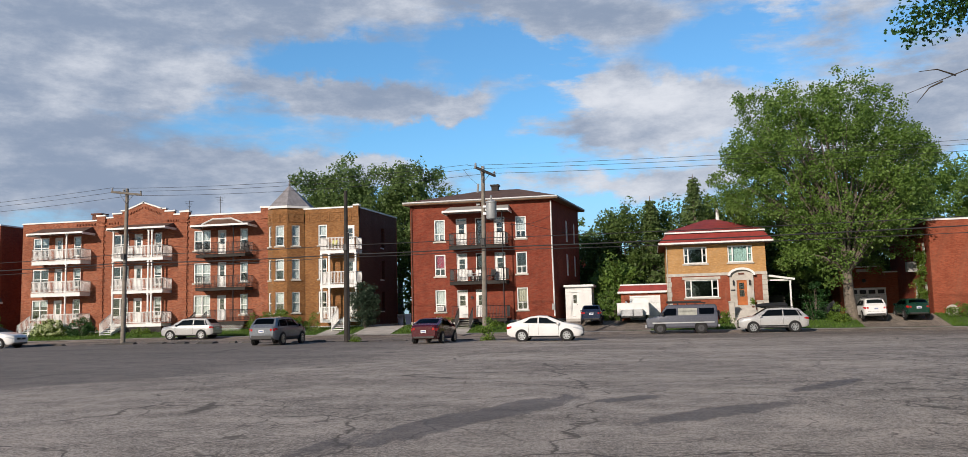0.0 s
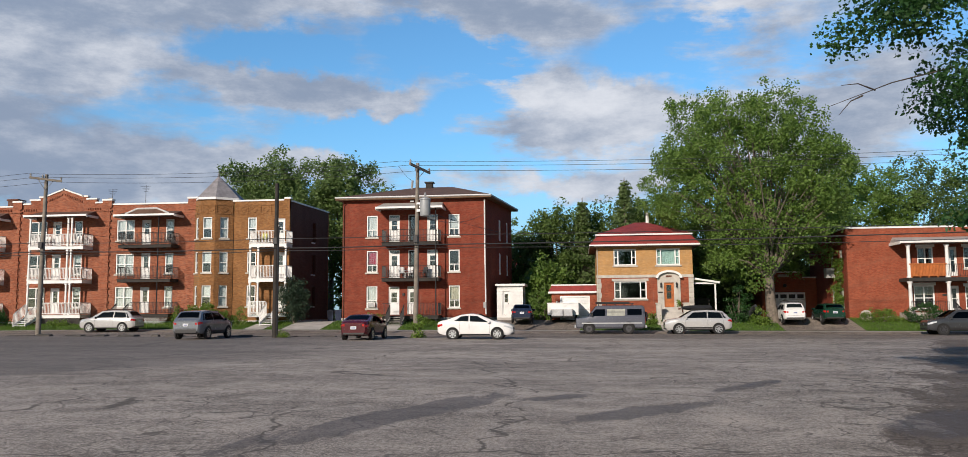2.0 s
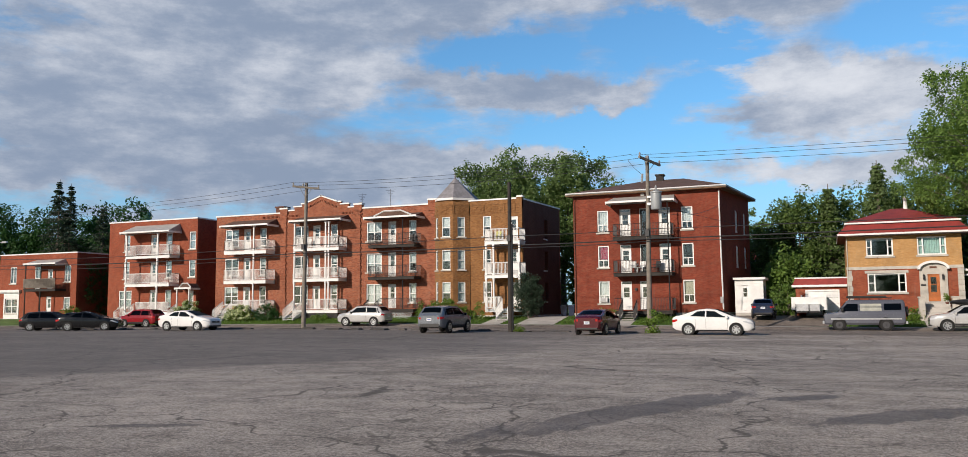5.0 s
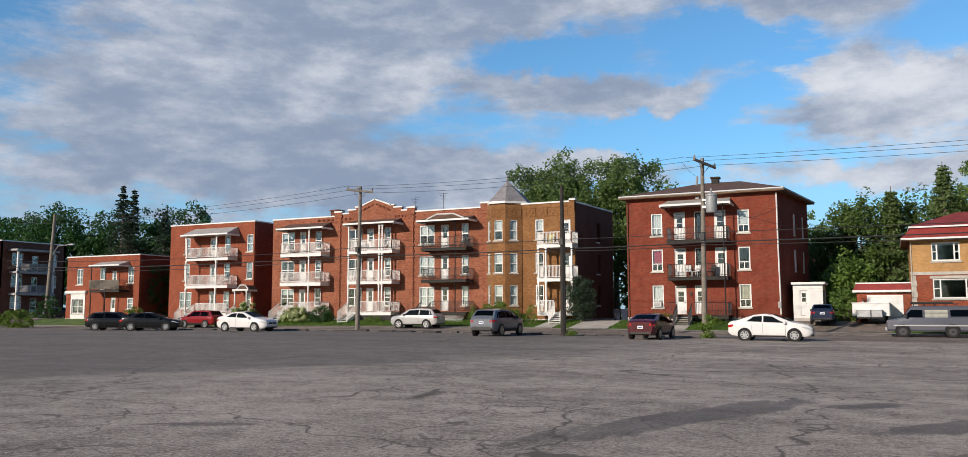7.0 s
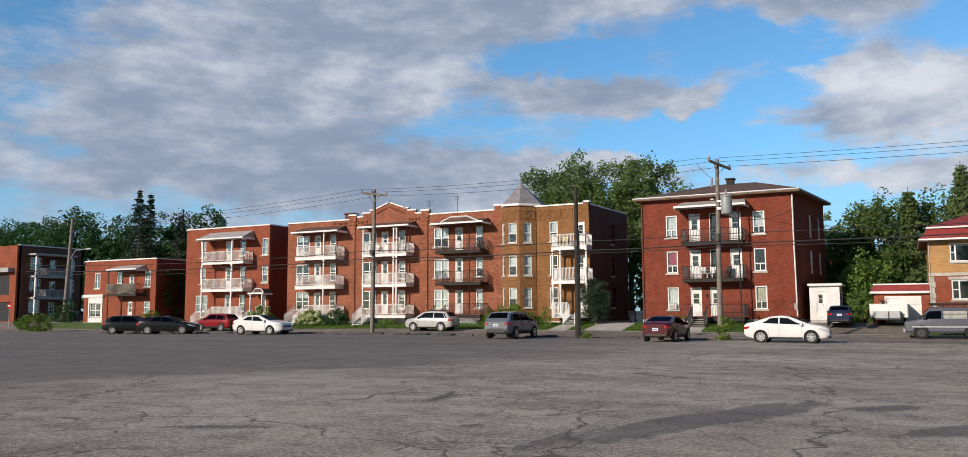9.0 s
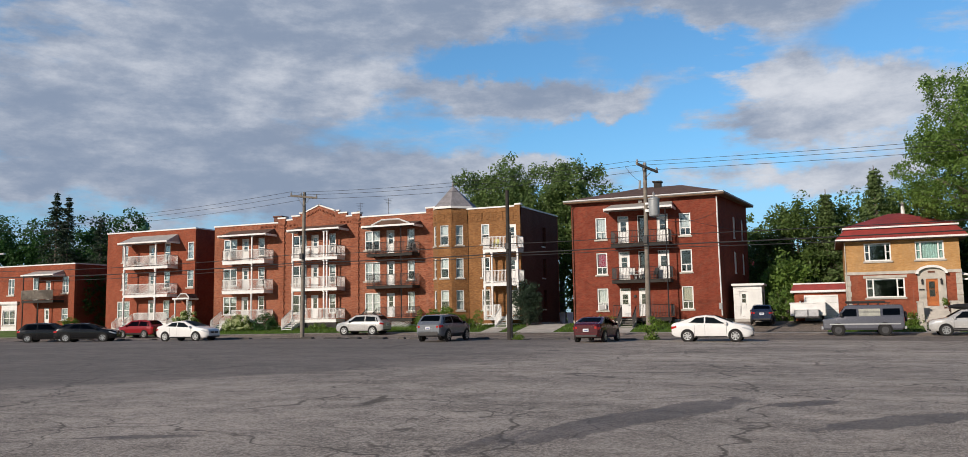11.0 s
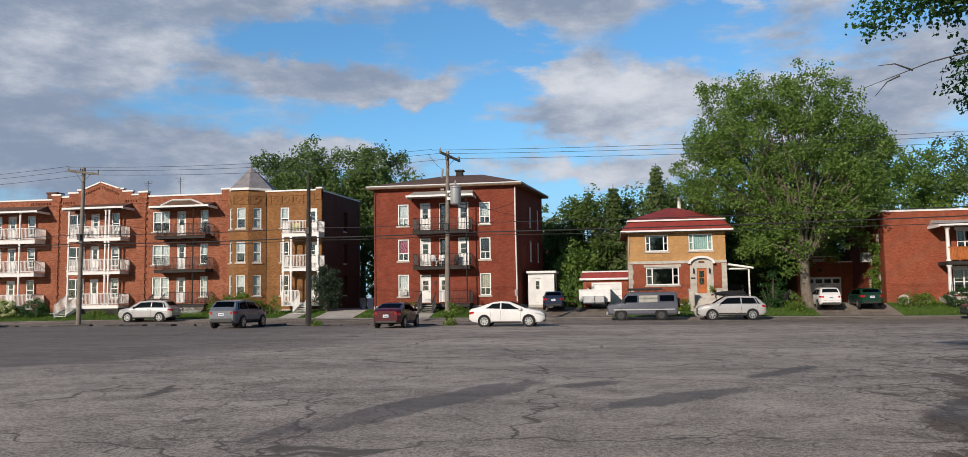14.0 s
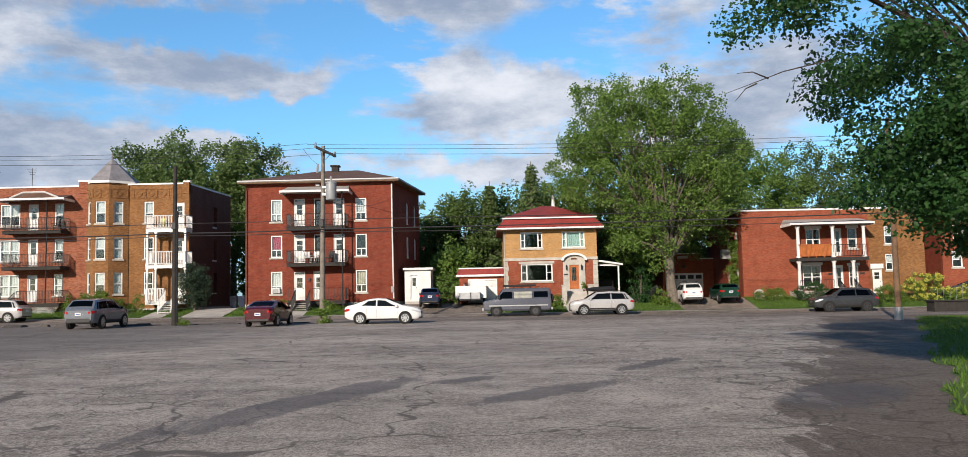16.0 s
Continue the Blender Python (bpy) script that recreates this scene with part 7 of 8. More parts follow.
def car(name, x, y, turn, dims, cab, deck, colour, label, category="car", wheels=ALLOY, wheel_r=0.32, base=0.59, rack=False, panes=2, dark_low=False, z=None, lift=0.2, tall_tail=False):
    """A car, nose along its own +x. dims: length, width, height. cab: x of cowl, roof front, roof back and tail foot of the cabin, as parts of the half length.
    deck: heights of bonnet nose, bonnet back, belt line, boot."""
    L, W, Hh = dims
    hl, hw = L / 2, W / 2
    t = thing(name, x, y, ground_z(x, y) + 0.035 if z is None else z, label, category, "", "", turn)
    BASE[t.name] = Vector((0, 0, 0))
    zn, zc, zb, zt = deck
    xa, xb, xc, xd = [k * hl for k in cab]
    fine_x = np.linspace(-hl, hl, 400)

    def curve(rows, blur):
        """A smooth line through rows of (x, value), corners rounded over blur metres."""
        rows = sorted(rows)
        v = np.interp(fine_x, [r[0] for r in rows], [r[1] for r in rows])
        k = max(1, int(blur / L * 400))
        w = np.hanning(2 * k + 3)
        v = np.convolve(np.pad(v, k + 1, mode="edge"), w / w.sum(), mode="valid")
        return lambda q: float(np.interp(q, fine_x, v))

    top = curve([(hl, zn - 0.20), (hl - 0.10, zn - 0.05), (hl - 0.35, zn + 0.02), (xa + 0.05, zc + 0.01), (xb, Hh - 0.05), (xb * 0.55 + xc * 0.45, Hh), (xc + 0.12, Hh - 0.06), (xc, Hh - 0.09), (xd, zt + 0.02),
                 (-hl + 0.12, zt - 0.03), (-hl, zt - 0.14)], 0.09)
    belt = curve([(hl, zn - 0.26), (hl - 0.3, zn - 0.07), (xa, zc - 0.07), (0.0, zb - 0.03), (xd, zt - 0.03), (-hl + 0.2, zt - 0.09), (-hl, zt - 0.24)], 0.3)
    plan = curve([(hl, 0.66), (hl - 0.08, 0.80), (hl - 0.3, 0.91), (hl - 0.8, 0.985), (hl * 0.3, 1.0), (-hl * 0.45, 1.0), (-hl + 0.7, 0.985), (-hl + 0.25, 0.94), (-hl + 0.07, 0.86), (-hl, 0.76)], 0.12)
    low = curve([(hl, lift + 0.16), (hl - 0.15, lift + 0.03), (hl - 0.6, lift), (-hl + 0.6, lift), (-hl + 0.15, lift + 0.07), (-hl, lift + 0.2)], 0.15)

    def side(q, f):
        """The flank at x = q: f from 0 at the sill over 1 at the belt line to 2 at the roof's edge."""
        w, z0, z1 = hw * plan(q), low(q), belt(q)
        if f <= 1:
            wide = np.interp(f, [0, 0.12, 0.45, 0.72, 0.90, 1], [0.90, 0.965, 0.995, 1.0, 0.985, 0.945])
            return (q, w * float(wide), z0 + (z1 - z0) * f)
        h = top(q) - z1
        g_ = f - 1
        wt = w * 0.945 * (1 - 0.24 * min(1.0, max(0.0, h) / 0.5))
        return (q, w * 0.945 + (wt - w * 0.945) * g_ ** 1.25, z1 + (h - 0.035) * g_)

    def over(q, f):
        """The upper skin at x = q: f from -1 to 1 across the car."""
        _, we, ze = side(q, 2.0)
        return (q, we * f, top(q) - 0.035 * abs(f) ** 3.2)

    steps_f = (0, 0.12, 0.28, 0.45, 0.6, 0.72, 0.82, 0.92, 1.0, 1.2, 1.45, 1.7, 1.88)
    rings = []
    for q in sorted({*np.linspace(-hl, hl, 44).tolist(), *np.linspace(xd - 0.06, xc + 0.12, 18).tolist(), *np.linspace(xb - 0.1, xa + 0.08, 18).tolist(), hl - 0.03, hl - 0.07, -hl + 0.03, -hl + 0.07}):
        half = [side(q, f) for f in steps_f] + [over(q, f) for f in (1.0, 0.9, 0.7, 0.35)]
        rings.append(half + [(a, -b, c) for a, b, c in half[::-1]])
    part("body", Geo().loft(rings[::-1]), colour, t, "", True)

    def skin(name_, fn, mat, u=6, v=4, off=0.008, parent=None, label_=""):
        """A patch that follows the body, laid a little proud of it; fn gives its places for u, v from 0 to 1."""
        pts = [[Vector(fn(i / u, j / v)) for j in range(v + 1)] for i in range(u + 1)]
        g = Geo()
        vs = []
        for i in range(u + 1):
            for j in range(v + 1):
                du = pts[min(i + 1, u)][j] - pts[max(i - 1, 0)][j]
                dv = pts[i][min(j + 1, v)] - pts[i][max(j - 1, 0)]
                n = du.cross(dv).normalized()
                if n.dot(pts[i][j] - Vector((pts[i][j].x * 0.6, 0, 0.5))) < 0:
                    n = -n
                vs.append(pts[i][j] + n * off)
        g.add(vs, [(i * (v + 1) + j, (i + 1) * (v + 1) + j, (i + 1) * (v + 1) + j + 1, i * (v + 1) + j + 1) for i in range(u) for j in range(v)])
        return part(name_, g, mat, parent or t, label_, True)

    # screens
    skin("windscreen", lambda a, b: over(xa - 0.02 + (xb - xa + 0.0) * a, (b * 2 - 1) * 0.90), CAR_GLASS, 12, 8, 0.014)
    r0, r1 = (xc - 0.04, xd + (0.10 if not tall_tail else 0.16))
    skin("rear_window", lambda a, b: over(r0 + (r1 - r0) * a, (b * 2 - 1) * 0.84), CAR_GLASS, 12, 8, 0.014)
    mid = (xb + xc) / 2 + 0.02
    for s in (1, -1):
        def flip(p):
            return (p[0], p[1] * s, p[2])

        cuts = [((mid + 0.04, xa - 0.22), (mid + 0.04, xb - 0.06)), ((xc + (0.02 if panes == 3 else -0.30), mid - 0.04), (xc + (0.20 if panes == 3 else 0.10), mid - 0.04))]
        if panes == 3:
            cuts.append(((xd + 0.30, xc - 0.04), (xc + 0.06, xc + 0.14)))
        for (b0, b1), (t0, t1) in cuts:
            skin("side_window", lambda a, b: flip(side((b0 + (b1 - b0) * a) * (1 - b) + (t0 + (t1 - t0) * a) * b, 1.07 + 0.72 * b)), CAR_GLASS, 8, 4, 0.008)
        # door seams, handles, sill strip
        for q in (xa - 0.30, mid, xc + 0.02):
            skin("door_seam", lambda a, b: flip(side(q + 0.012 * a, 0.10 + 0.88 * b)), GAP_BLACK, 1, 6, 0.004)
        for q in (mid + 0.14, xc + 0.16):
            p = side(q, 0.86)
            part("door_handle", Geo().box(q, s * p[1] - 0.02, p[2] - 0.015, q + 0.17, s * p[1] + 0.022, p[2] + 0.018, 0.01), colour, t)
        skin("sill_strip", lambda a, b: flip(side(base * hl - 0.42 - (2 * base * hl - 0.84) * a, 0.0 + (0.26 if dark_low else 0.10) * b)), TRIM_BLACK, 8, 3, 0.007)
        mp = side(xa - 0.34, 1.12)
        mir = part("mirror", Geo().loft([[(mp[0] + dx, s * (mp[1] + dy), mp[2] + dz) for dx, dz in ((0.06, -0.06), (0.09, 0.0), (0.06, 0.08), (-0.04, 0.09), (-0.06, 0.0), (-0.04, -0.06))] for dy in (0.0, 0.06, 0.19)]), colour, t)
        part("mirror_glass", Geo().box(mp[0] - 0.068, s * (mp[1] + 0.12) - 0.055, mp[2] - 0.05, mp[0] - 0.062, s * (mp[1] + 0.12) + 0.055, mp[2] + 0.07), CAR_GLASS, mir)
        # lamps
        skin("headlight", lambda a, b: flip(side(hl - 0.02 - 0.50 * a, (0.72 + 0.06 * a) + (0.24 - 0.14 * a) * b)), HEAD, 8, 3, 0.010)
        z0 = 0.62 if not tall_tail else 0.70
        skin("tail_light", lambda a, b: flip(side(-hl + 0.004 + 0.30 * a, z0 + 0.06 * a + (0.27 - 0.14 * a) * b)), TAIL, 8, 3, 0.010)
        tz = low(-hl) + (belt(-hl) - low(-hl)) * 0.5
        part("rear_lamp", Geo().box(-hl - 0.012, s * hw * 0.66 - 0.07, tz + 0.12, -hl + 0.03, s * hw * 0.66 + 0.07, tz + 0.24, 0.02), TAIL, t)
        part("fog_light", Geo().turned([(0.0, 0.02), (0.055, 0.015), (0.07, 0.0)], (hl - 0.03, s * hw * 0.52, lift + 0.26), "x", 10), HEAD, t)
        for q in (base * hl, -base * hl):
            ya = s * (hw * 0.995 + 0.004)
            # black disc on the flank stands in for the shaded wheel well
            part("wheel_well_shade", Geo().turned([(0.0, 0), (wheel_r + 0.055, 0), (wheel_r + 0.06, -0.10 * s), (0.0, -0.10 * s)], (q, ya, wheel_r - 0.02), "y", 26), GAP_BLACK, t)
            o = s * 0.20
            yc = s * (hw + 0.012) - o
            wl = part("wheel", Geo().turned([(wheel_r * 0.66, 0), (wheel_r * 0.94, 0), (wheel_r, 0.04 * s), (wheel_r, o - 0.04 * s), (wheel_r * 0.94, o), (wheel_r * 0.70, o), (wheel_r * 0.66, o - 0.03 * s)],
                                            (q, yc, wheel_r - 0.03), "y", 24), TYRE, t, "", True)
            # black disc behind the spokes gives the wheel its dark inside
            part("hub", Geo().turned([(0.0, 0), (wheel_r * 0.67, 0), (wheel_r * 0.67, 0.05 * s), (0.0, 0.05 * s)], (q, yc + o - 0.09 * s, wheel_r - 0.03), "y", 20), GAP_BLACK, wl)
            rim = Geo().turned([(wheel_r * 0.60, o - 0.03 * s), (wheel_r * 0.60, o - 0.002 * s), (wheel_r * 0.70, o), (wheel_r * 0.70, o - 0.03 * s)], (q, yc, wheel_r - 0.03), "y", 24)
            for k in range(7):
                a = 2 * math.pi * k / 7 + 0.3
                ca, sa = math.cos(a), math.sin(a)
                y0, y1 = sorted((yc + o - 0.035 * s, yc + o - 0.008 * s))
                q0, q1, w0, w1 = wheel_r * 0.08, wheel_r * 0.64, 0.040, 0.026
                rim.slab([(q + ca * r - sa * w, wheel_r - 0.03 + sa * r + ca * w) for r, w in ((q0, -w0), (q1, -w1), (q1, w1), (q0, w0))], y0, y1)
            part("rim", rim, wheels, wl)
            part("hub_cap", Geo().turned([(0.0, o), (0.05, o - 0.004 * s), (0.06, o - 0.03 * s)], (q, yc, wheel_r - 0.03), "y", 12), wheels, wl)
    # nose and tail
    gz = (low(hl) + belt(hl)) / 2
    part("grille", Geo().box(hl - 0.05, -hw * 0.46, gz + 0.03, hl + 0.012, hw * 0.46, gz + 0.15, 0.02), TRIM_BLACK, t)
    part("air_intake", Geo().box(hl - 0.06, -hw * 0.52, lift + 0.14, hl - 0.008, hw * 0.52, lift + 0.26, 0.02), TRIM_BLACK, t)
    part("badge", Geo().turned([(0.0, 0.012), (0.05, 0.01), (0.055, 0.0)], (hl + 0.012, 0, gz + 0.10), "x", 12), ALLOY, t)
    part("front_bumper", Geo().box(hl - 0.10, -hw * 0.72, lift + 0.03, hl - 0.01, hw * 0.72, lift + 0.12, 0.03), TRIM_BLACK, t)
    part("rear_bumper", Geo().box(-hl - 0.012, -hw * 0.72, lift + 0.10, -hl + 0.12, hw * 0.72, lift + (0.30 if dark_low else 0.19), 0.03), TRIM_BLACK, t)
    pz = lift + 0.38 if not tall_tail else lift + 0.46
    pl = part("licence_plate", Geo().box(-hl - 0.022, -0.16, pz, -hl + 0.02, 0.16, pz + 0.16), PLATE, t)
    part("plate_bar", Geo().box(-hl - 0.026, -0.11, pz + 0.05, -hl - 0.022, 0.11, pz + 0.10), PLATE_BAR, pl)
    part("boot_seam", Geo().box(-hl - 0.006, -hw * 0.66, lift + 0.335, -hl + 0.05, hw * 0.66, lift + 0.345), GAP_BLACK, t)
    wt = side(0.0, 2.0)[1]
    if rack:
        for s in (1, -1):
            part("roof_rail", Geo().tube([(xb - 0.35, s * wt * 0.92, top(xb - 0.35) - 0.03), (xb - 0.45, s * wt * 0.92, Hh + 0.045), (xc + 0.35, s * wt * 0.92, Hh + 0.03), (xc + 0.25, s * wt * 0.92, top(xc + 0.25) - 0.03)], 0.02, 6), TRIM_BLACK, t)
    return t


SEDAN = dict(cab=(0.52, 0.10, -0.42, -0.80), deck=(0.86, 1.00, 0.97, 1.07), panes=2)
SUV = dict(cab=(0.52, 0.18, -0.74, -0.96), deck=(1.0, 1.12, 1.08, 1.12), wheel_r=0.36, lift=0.26, panes=3, tall_tail=True)
HATCH = dict(cab=(0.58, 0.18, -0.74, -0.96), deck=(0.86, 1.00, 0.98, 1.02), wheel_r=0.31, panes=3, tall_tail=True)
WHITE_CAR, SILVER, GREYMET = paint("white_car_paint", (0.74, 0.74, 0.73)), paint("silver_car_paint", (0.54, 0.54, 0.53), 0.3), paint("grey_blue_car_paint", (0.20, 0.22, 0.25), 0.4)
MAROON, BLACKP, REDP = paint("maroon_car_paint", (0.07, 0.005, 0.010), 0.0), paint("black_car_paint", (0.006, 0.0065, 0.008)), paint("red_car_paint", (0.26, 0.015, 0.02), 0.1)
CHARCOAL, VANPAINT, GREENP, BLUEP = paint("charcoal_car_paint", (0.06, 0.064, 0.07), 0.35), paint("faded_van_paint", (0.115, 0.12, 0.145), 0.1), paint("dark_green_car_paint", (0.012, 0.05, 0.032), 0.2), paint("dark_blue_car_paint", (0.025, 0.035, 0.07), 0.3)

car("sedan_car", -6.15, 48.6, 0, (4.37, 1.72, 1.455), colour=WHITE_CAR, label="white four-door sedan parked side-on at the lot's edge", **SEDAN)
car("sedan_car", -12.55, 47.6, 88, (4.45, 1.72, 1.44), colour=MAROON, label="dark maroon sedan parked tail towards the lot", **SEDAN)
car("crossover_car", -22.45, 47.8, 90, (4.68, 1.87, 1.65), colour=GREYMET, label="grey-blue metallic crossover parked tail towards the lot", dark_low=True, **SUV)
car("suv_car", -36.3, 61.3, 180, (4.56, 1.78, 1.67), colour=SILVER, label="silver estate SUV with roof rails parked before the terrace", rack=True, **SUV)
car("sedan_car", -43.0, 48.0, 2, (4.55, 1.78, 1.43), colour=WHITE_CAR, label="white sedan with alloy wheels parked along the lot", **SEDAN)
car("suv_car", -60.6, 61.2, 180, (4.52, 1.84, 1.68), colour=REDP, label="red compact SUV parked before the flats", dark_low=True, **SUV)
car("sedan_car", -53.6, 48.8, 28, (4.65, 1.8, 1.45), colour=BLACKP, label="black sedan parked slantwise in the lot", **SEDAN)
car("hatchback_car", -58.6, 49.4, 30, (4.3, 1.78, 1.52), colour=BLACKP, label="black hatchback parked slantwise beside a black sedan", **HATCH)
car("sedan_car", -100.6, 76, 80, (4.5, 1.8, 1.45), colour=CHARCOAL, label="grey sedan parked in the side street", **SEDAN)
car("sedan_car", -63.5, 56.0, 180, (4.6, 1.8, 1.45), colour=BLACKP, label="dark sedan in the street behind the black cars", **SEDAN)
rav = car("suv_car", 8.05, 60.7, 180, (4.57, 1.85, 1.66), colour=SILVER, label="silver SUV with a black roof box at the kerb", dark_low=True, rack=True, **SUV)
part("roof_box", Geo().loft([[(xx, k * 0.4 * math.cos(a), 1.80 + h * math.sin(a)) for a in [2 * math.pi * i / 12 for i in range(12)]] for xx, k, h in
                             ((1.05, 0.3, 0.03), (0.95, 0.75, 0.1), (0.5, 1, 0.17), (-0.6, 1, 0.2), (-0.95, 0.9, 0.19), (-1.05, 0.6, 0.1))]), TRIM_BLACK, rav, "glossy black roof box", True)
part("roof_bars", Geo().box(0.35, -0.62, 1.66, 0.41, 0.62, 1.7).box(-0.75, -0.62, 1.66, -0.69, 0.62, 1.7), TRIM_BLACK, rav)
fit_ = car("hatchback_car", 15.9, 66.9, 88, (4.0, 1.7, 1.53), colour=WHITE_CAR, label="white hatchback with roof bars in the driveway", **HATCH)
part("roof_bars", Geo().box(0.3, -0.6, 1.52, 0.36, 0.6, 1.62).box(-0.6, -0.6, 1.52, -0.54, 0.6, 1.62).tube([(0.6, 0.35, 1.65), (-0.9, 0.35, 1.65)], 0.05, 6), TRIM_BLACK, fit_)
car("small_car", 18.75, 67.0, 90, (3.9, 1.7, 1.42), colour=GREENP, label="dark green compact hatchback in the driveway", **HATCH)
car("suv_car", 25.4, 60.4, 180, (4.52, 1.84, 1.68), colour=CHARCOAL, label="charcoal grey SUV parked before the duplex", wheels=RIM_DARK, dark_low=True, **SUV)
car("wagon_car", -4.75, 67.4, 92, (4.4, 1.7, 1.45), colour=BLUEP, label="dark blue estate car parked in the driveway", **HATCH)
car("sedan_car", 38.4, 66.5, 150, (4.5, 1.8, 1.43), colour=CHARCOAL, label="dark car half hidden behind garden plants", **SEDAN)

# the old van
VL, VW, VH = 4.85, 2.0, 2.0
van = thing("van", 1.95, 60.7, ground_z(1.95, 60.7) + 0.02, "faded grey old passenger van with roof rack at the kerb", "van", turn=180)
BASE[van.name] = Vector((0, 0, 0))
rings = []
for xx, k, z0, z1, top in ((2.42, 0.86, 0.5, 0.98, 0.86), (2.36, 0.93, 0.38, 1.08, 0.88), (1.9, 0.98, 0.36, 1.14, 0.9), (1.55, 1.0, 0.36, 1.2, 0.9), (1.0, 1.0, 0.36, 1.93, 0.78), (0.8, 1.0, 0.36, 1.98, 0.78), (-2.25, 1.0, 0.36, 1.98, 0.78), (-2.38, 0.98, 0.42, 1.9, 0.76), (-2.43, 0.95, 0.5, 1.75, 0.76)):
    w = VW / 2 * k
    zbelt = min(1.18, z1 - 0.05)
    half = [(w * 0.9, z0), (w, z0 + 0.12), (w, z0 + 0.45), (w * 0.985, zbelt), (w * top, z1 - 0.08), (w * top * 0.9, z1 - 0.015), (w * 0.35, z1)]
    rings.append([(xx, a, b) for a, b in half] + [(xx, -a, b) for a, b in half[::-1]])
part("body", Geo().loft(rings), VANPAINT, van, "", True)
for s in (1, -1):
    def vside(x0, x1, za, zb, lift_=0.012):
        def yy(z):
            f = max(0.0, (z - 1.18) / 0.72)
            return s * ((VW / 2) * (0.985 - 0.2 * f) + lift_)
        return Geo().add([(x0[0], yy(za), za), (x1[0], yy(za), za), (x1[1], yy(zb), zb), (x0[1], yy(zb), zb)], [(0, 1, 2, 3)])
    part("side_window", vside((0.35, 0.35), (1.42, 1.0), 1.24, 1.72), CAR_GLASS, van)
    part("side_window", vside((-1.05, -1.05), (0.22, 0.22), 1.24, 1.72), material("van_curtained_glass", (0.42, 0.42, 0.36), 0.2, vary=0.15), van, "window with a pale blind drawn behind it")
    part("side_window", vside((-2.2, -2.2), (-1.2, -1.2), 1.3, 1.72), CAR_GLASS, van)
    part("side_moulding", Geo().box(-2.2, s * 1.0 - 0.012, 0.70, 2.0, s * 1.0 + 0.012, 0.78), STEEL, van)
    for xx in (1.5, -1.28):
        # the van's wheel wells are black discs too, shade laid on the side
        part("wheel_well_shade", Geo().turned([(0.44, 0), (0.44, 0.012)], (xx, s * 1.005 - (0.012 if s > 0 else 0), 0.40), "y", 20), GAP_BLACK, van)
        o = s * 0.2
        wl = part("wheel", Geo().turned([(0.2, 0), (0.32, 0), (0.35, 0.04 * s), (0.35, o - 0.04 * s), (0.32, o), (0.22, o), (0.2, o - 0.03 * s)], (xx, s * 0.83, 0.35), "y", 22), TYRE, van, "", True)
        part("rim", Geo().turned([(0.22, o), (0.18, o - 0.05 * s), (0.1, o - 0.03 * s), (0.05, o)], (xx, s * 0.83, 0.35), "y", 16), RIM_DARK, wl)
    part("headlight", Geo().turned([(0.0, 0.03), (0.09, 0.02), (0.11, 0)], (2.4, s * 0.68, 0.88), "x", 12), HEAD, van)
    part("tail_light", Geo().box(-2.45, s * 0.86 - 0.06, 0.75, -2.4, s * 0.86 + 0.06, 1.15), TAIL, van)
    part("mirror", Geo().box(1.2, s * 1.02 - 0.02, 1.25, 1.36, s * 1.02 + s * 0.2, 1.45, 0.03), TRIM_BLACK, van)
part("windscreen", Geo().add([(1.56, 0.82, 1.22), (1.56, -0.82, 1.22), (1.05, -0.72, 1.88), (1.05, 0.72, 1.88)], [(0, 1, 2, 3)]), CAR_GLASS, van)
part("front_bumper", Geo().box(2.38, -0.95, 0.42, 2.52, 0.95, 0.6, 0.03), STEEL, van)
part("rear_bumper", Geo().box(-2.56, -0.95, 0.42, -2.42, 0.95, 0.58, 0.03), STEEL, van)
part("grille", Geo().box(2.38, -0.55, 0.72, 2.43, 0.55, 1.0), TRIM_BLACK, van)
part("spare_wheel", Geo().turned([(0.1, 0), (0.3, 0), (0.33, -0.05), (0.33, -0.16), (0.2, -0.2)], (-2.44, 0.35, 1.2), "x", 18), TYRE, van)
rk = Geo()
for s in (1, -1):
    rk.tube([(0.9, s * 0.65, 2.1), (-1.7, s * 0.65, 2.1)], 0.025, 6)
for k in range(5):
    rk.tube([(0.8 - 0.6 * k, -0.7, 2.1), (0.8 - 0.6 * k, 0.7, 2.1)], 0.02, 6)
    for s in (1, -1):
        rk.tube([(0.8 - 0.6 * k, s * 0.68, 1.95), (0.8 - 0.6 * k, s * 0.68, 2.1)], 0.02, 5)
part("roof_rack", rk, BLACK_IRON, van)
part("roof_load", Geo().box(-1.2, -0.25, 2.12, 0.95, 0.1, 2.24, 0.04).tube([(1.0, 0.4, 2.17), (-1.4, 0.4, 2.17)], 0.06, 8), DARK_WOOD, van)

# box trailer in the driveway
tl = thing("trailer", -1.5, 67.4, ground_z(-1.5, 67.4) + 0.03, "small white box trailer with grey toolboxes parked in the driveway", "trailer")
BASE[tl.name] = Vector((0, 0, 0))
part("box", Geo().box(-1.25, -0.5, 0.55, 1.25, 2.2, 1.5, 0.06).box(-1.28, -0.53, 1.46, 1.28, 2.23, 1.53, 0.06), WHITE, tl)
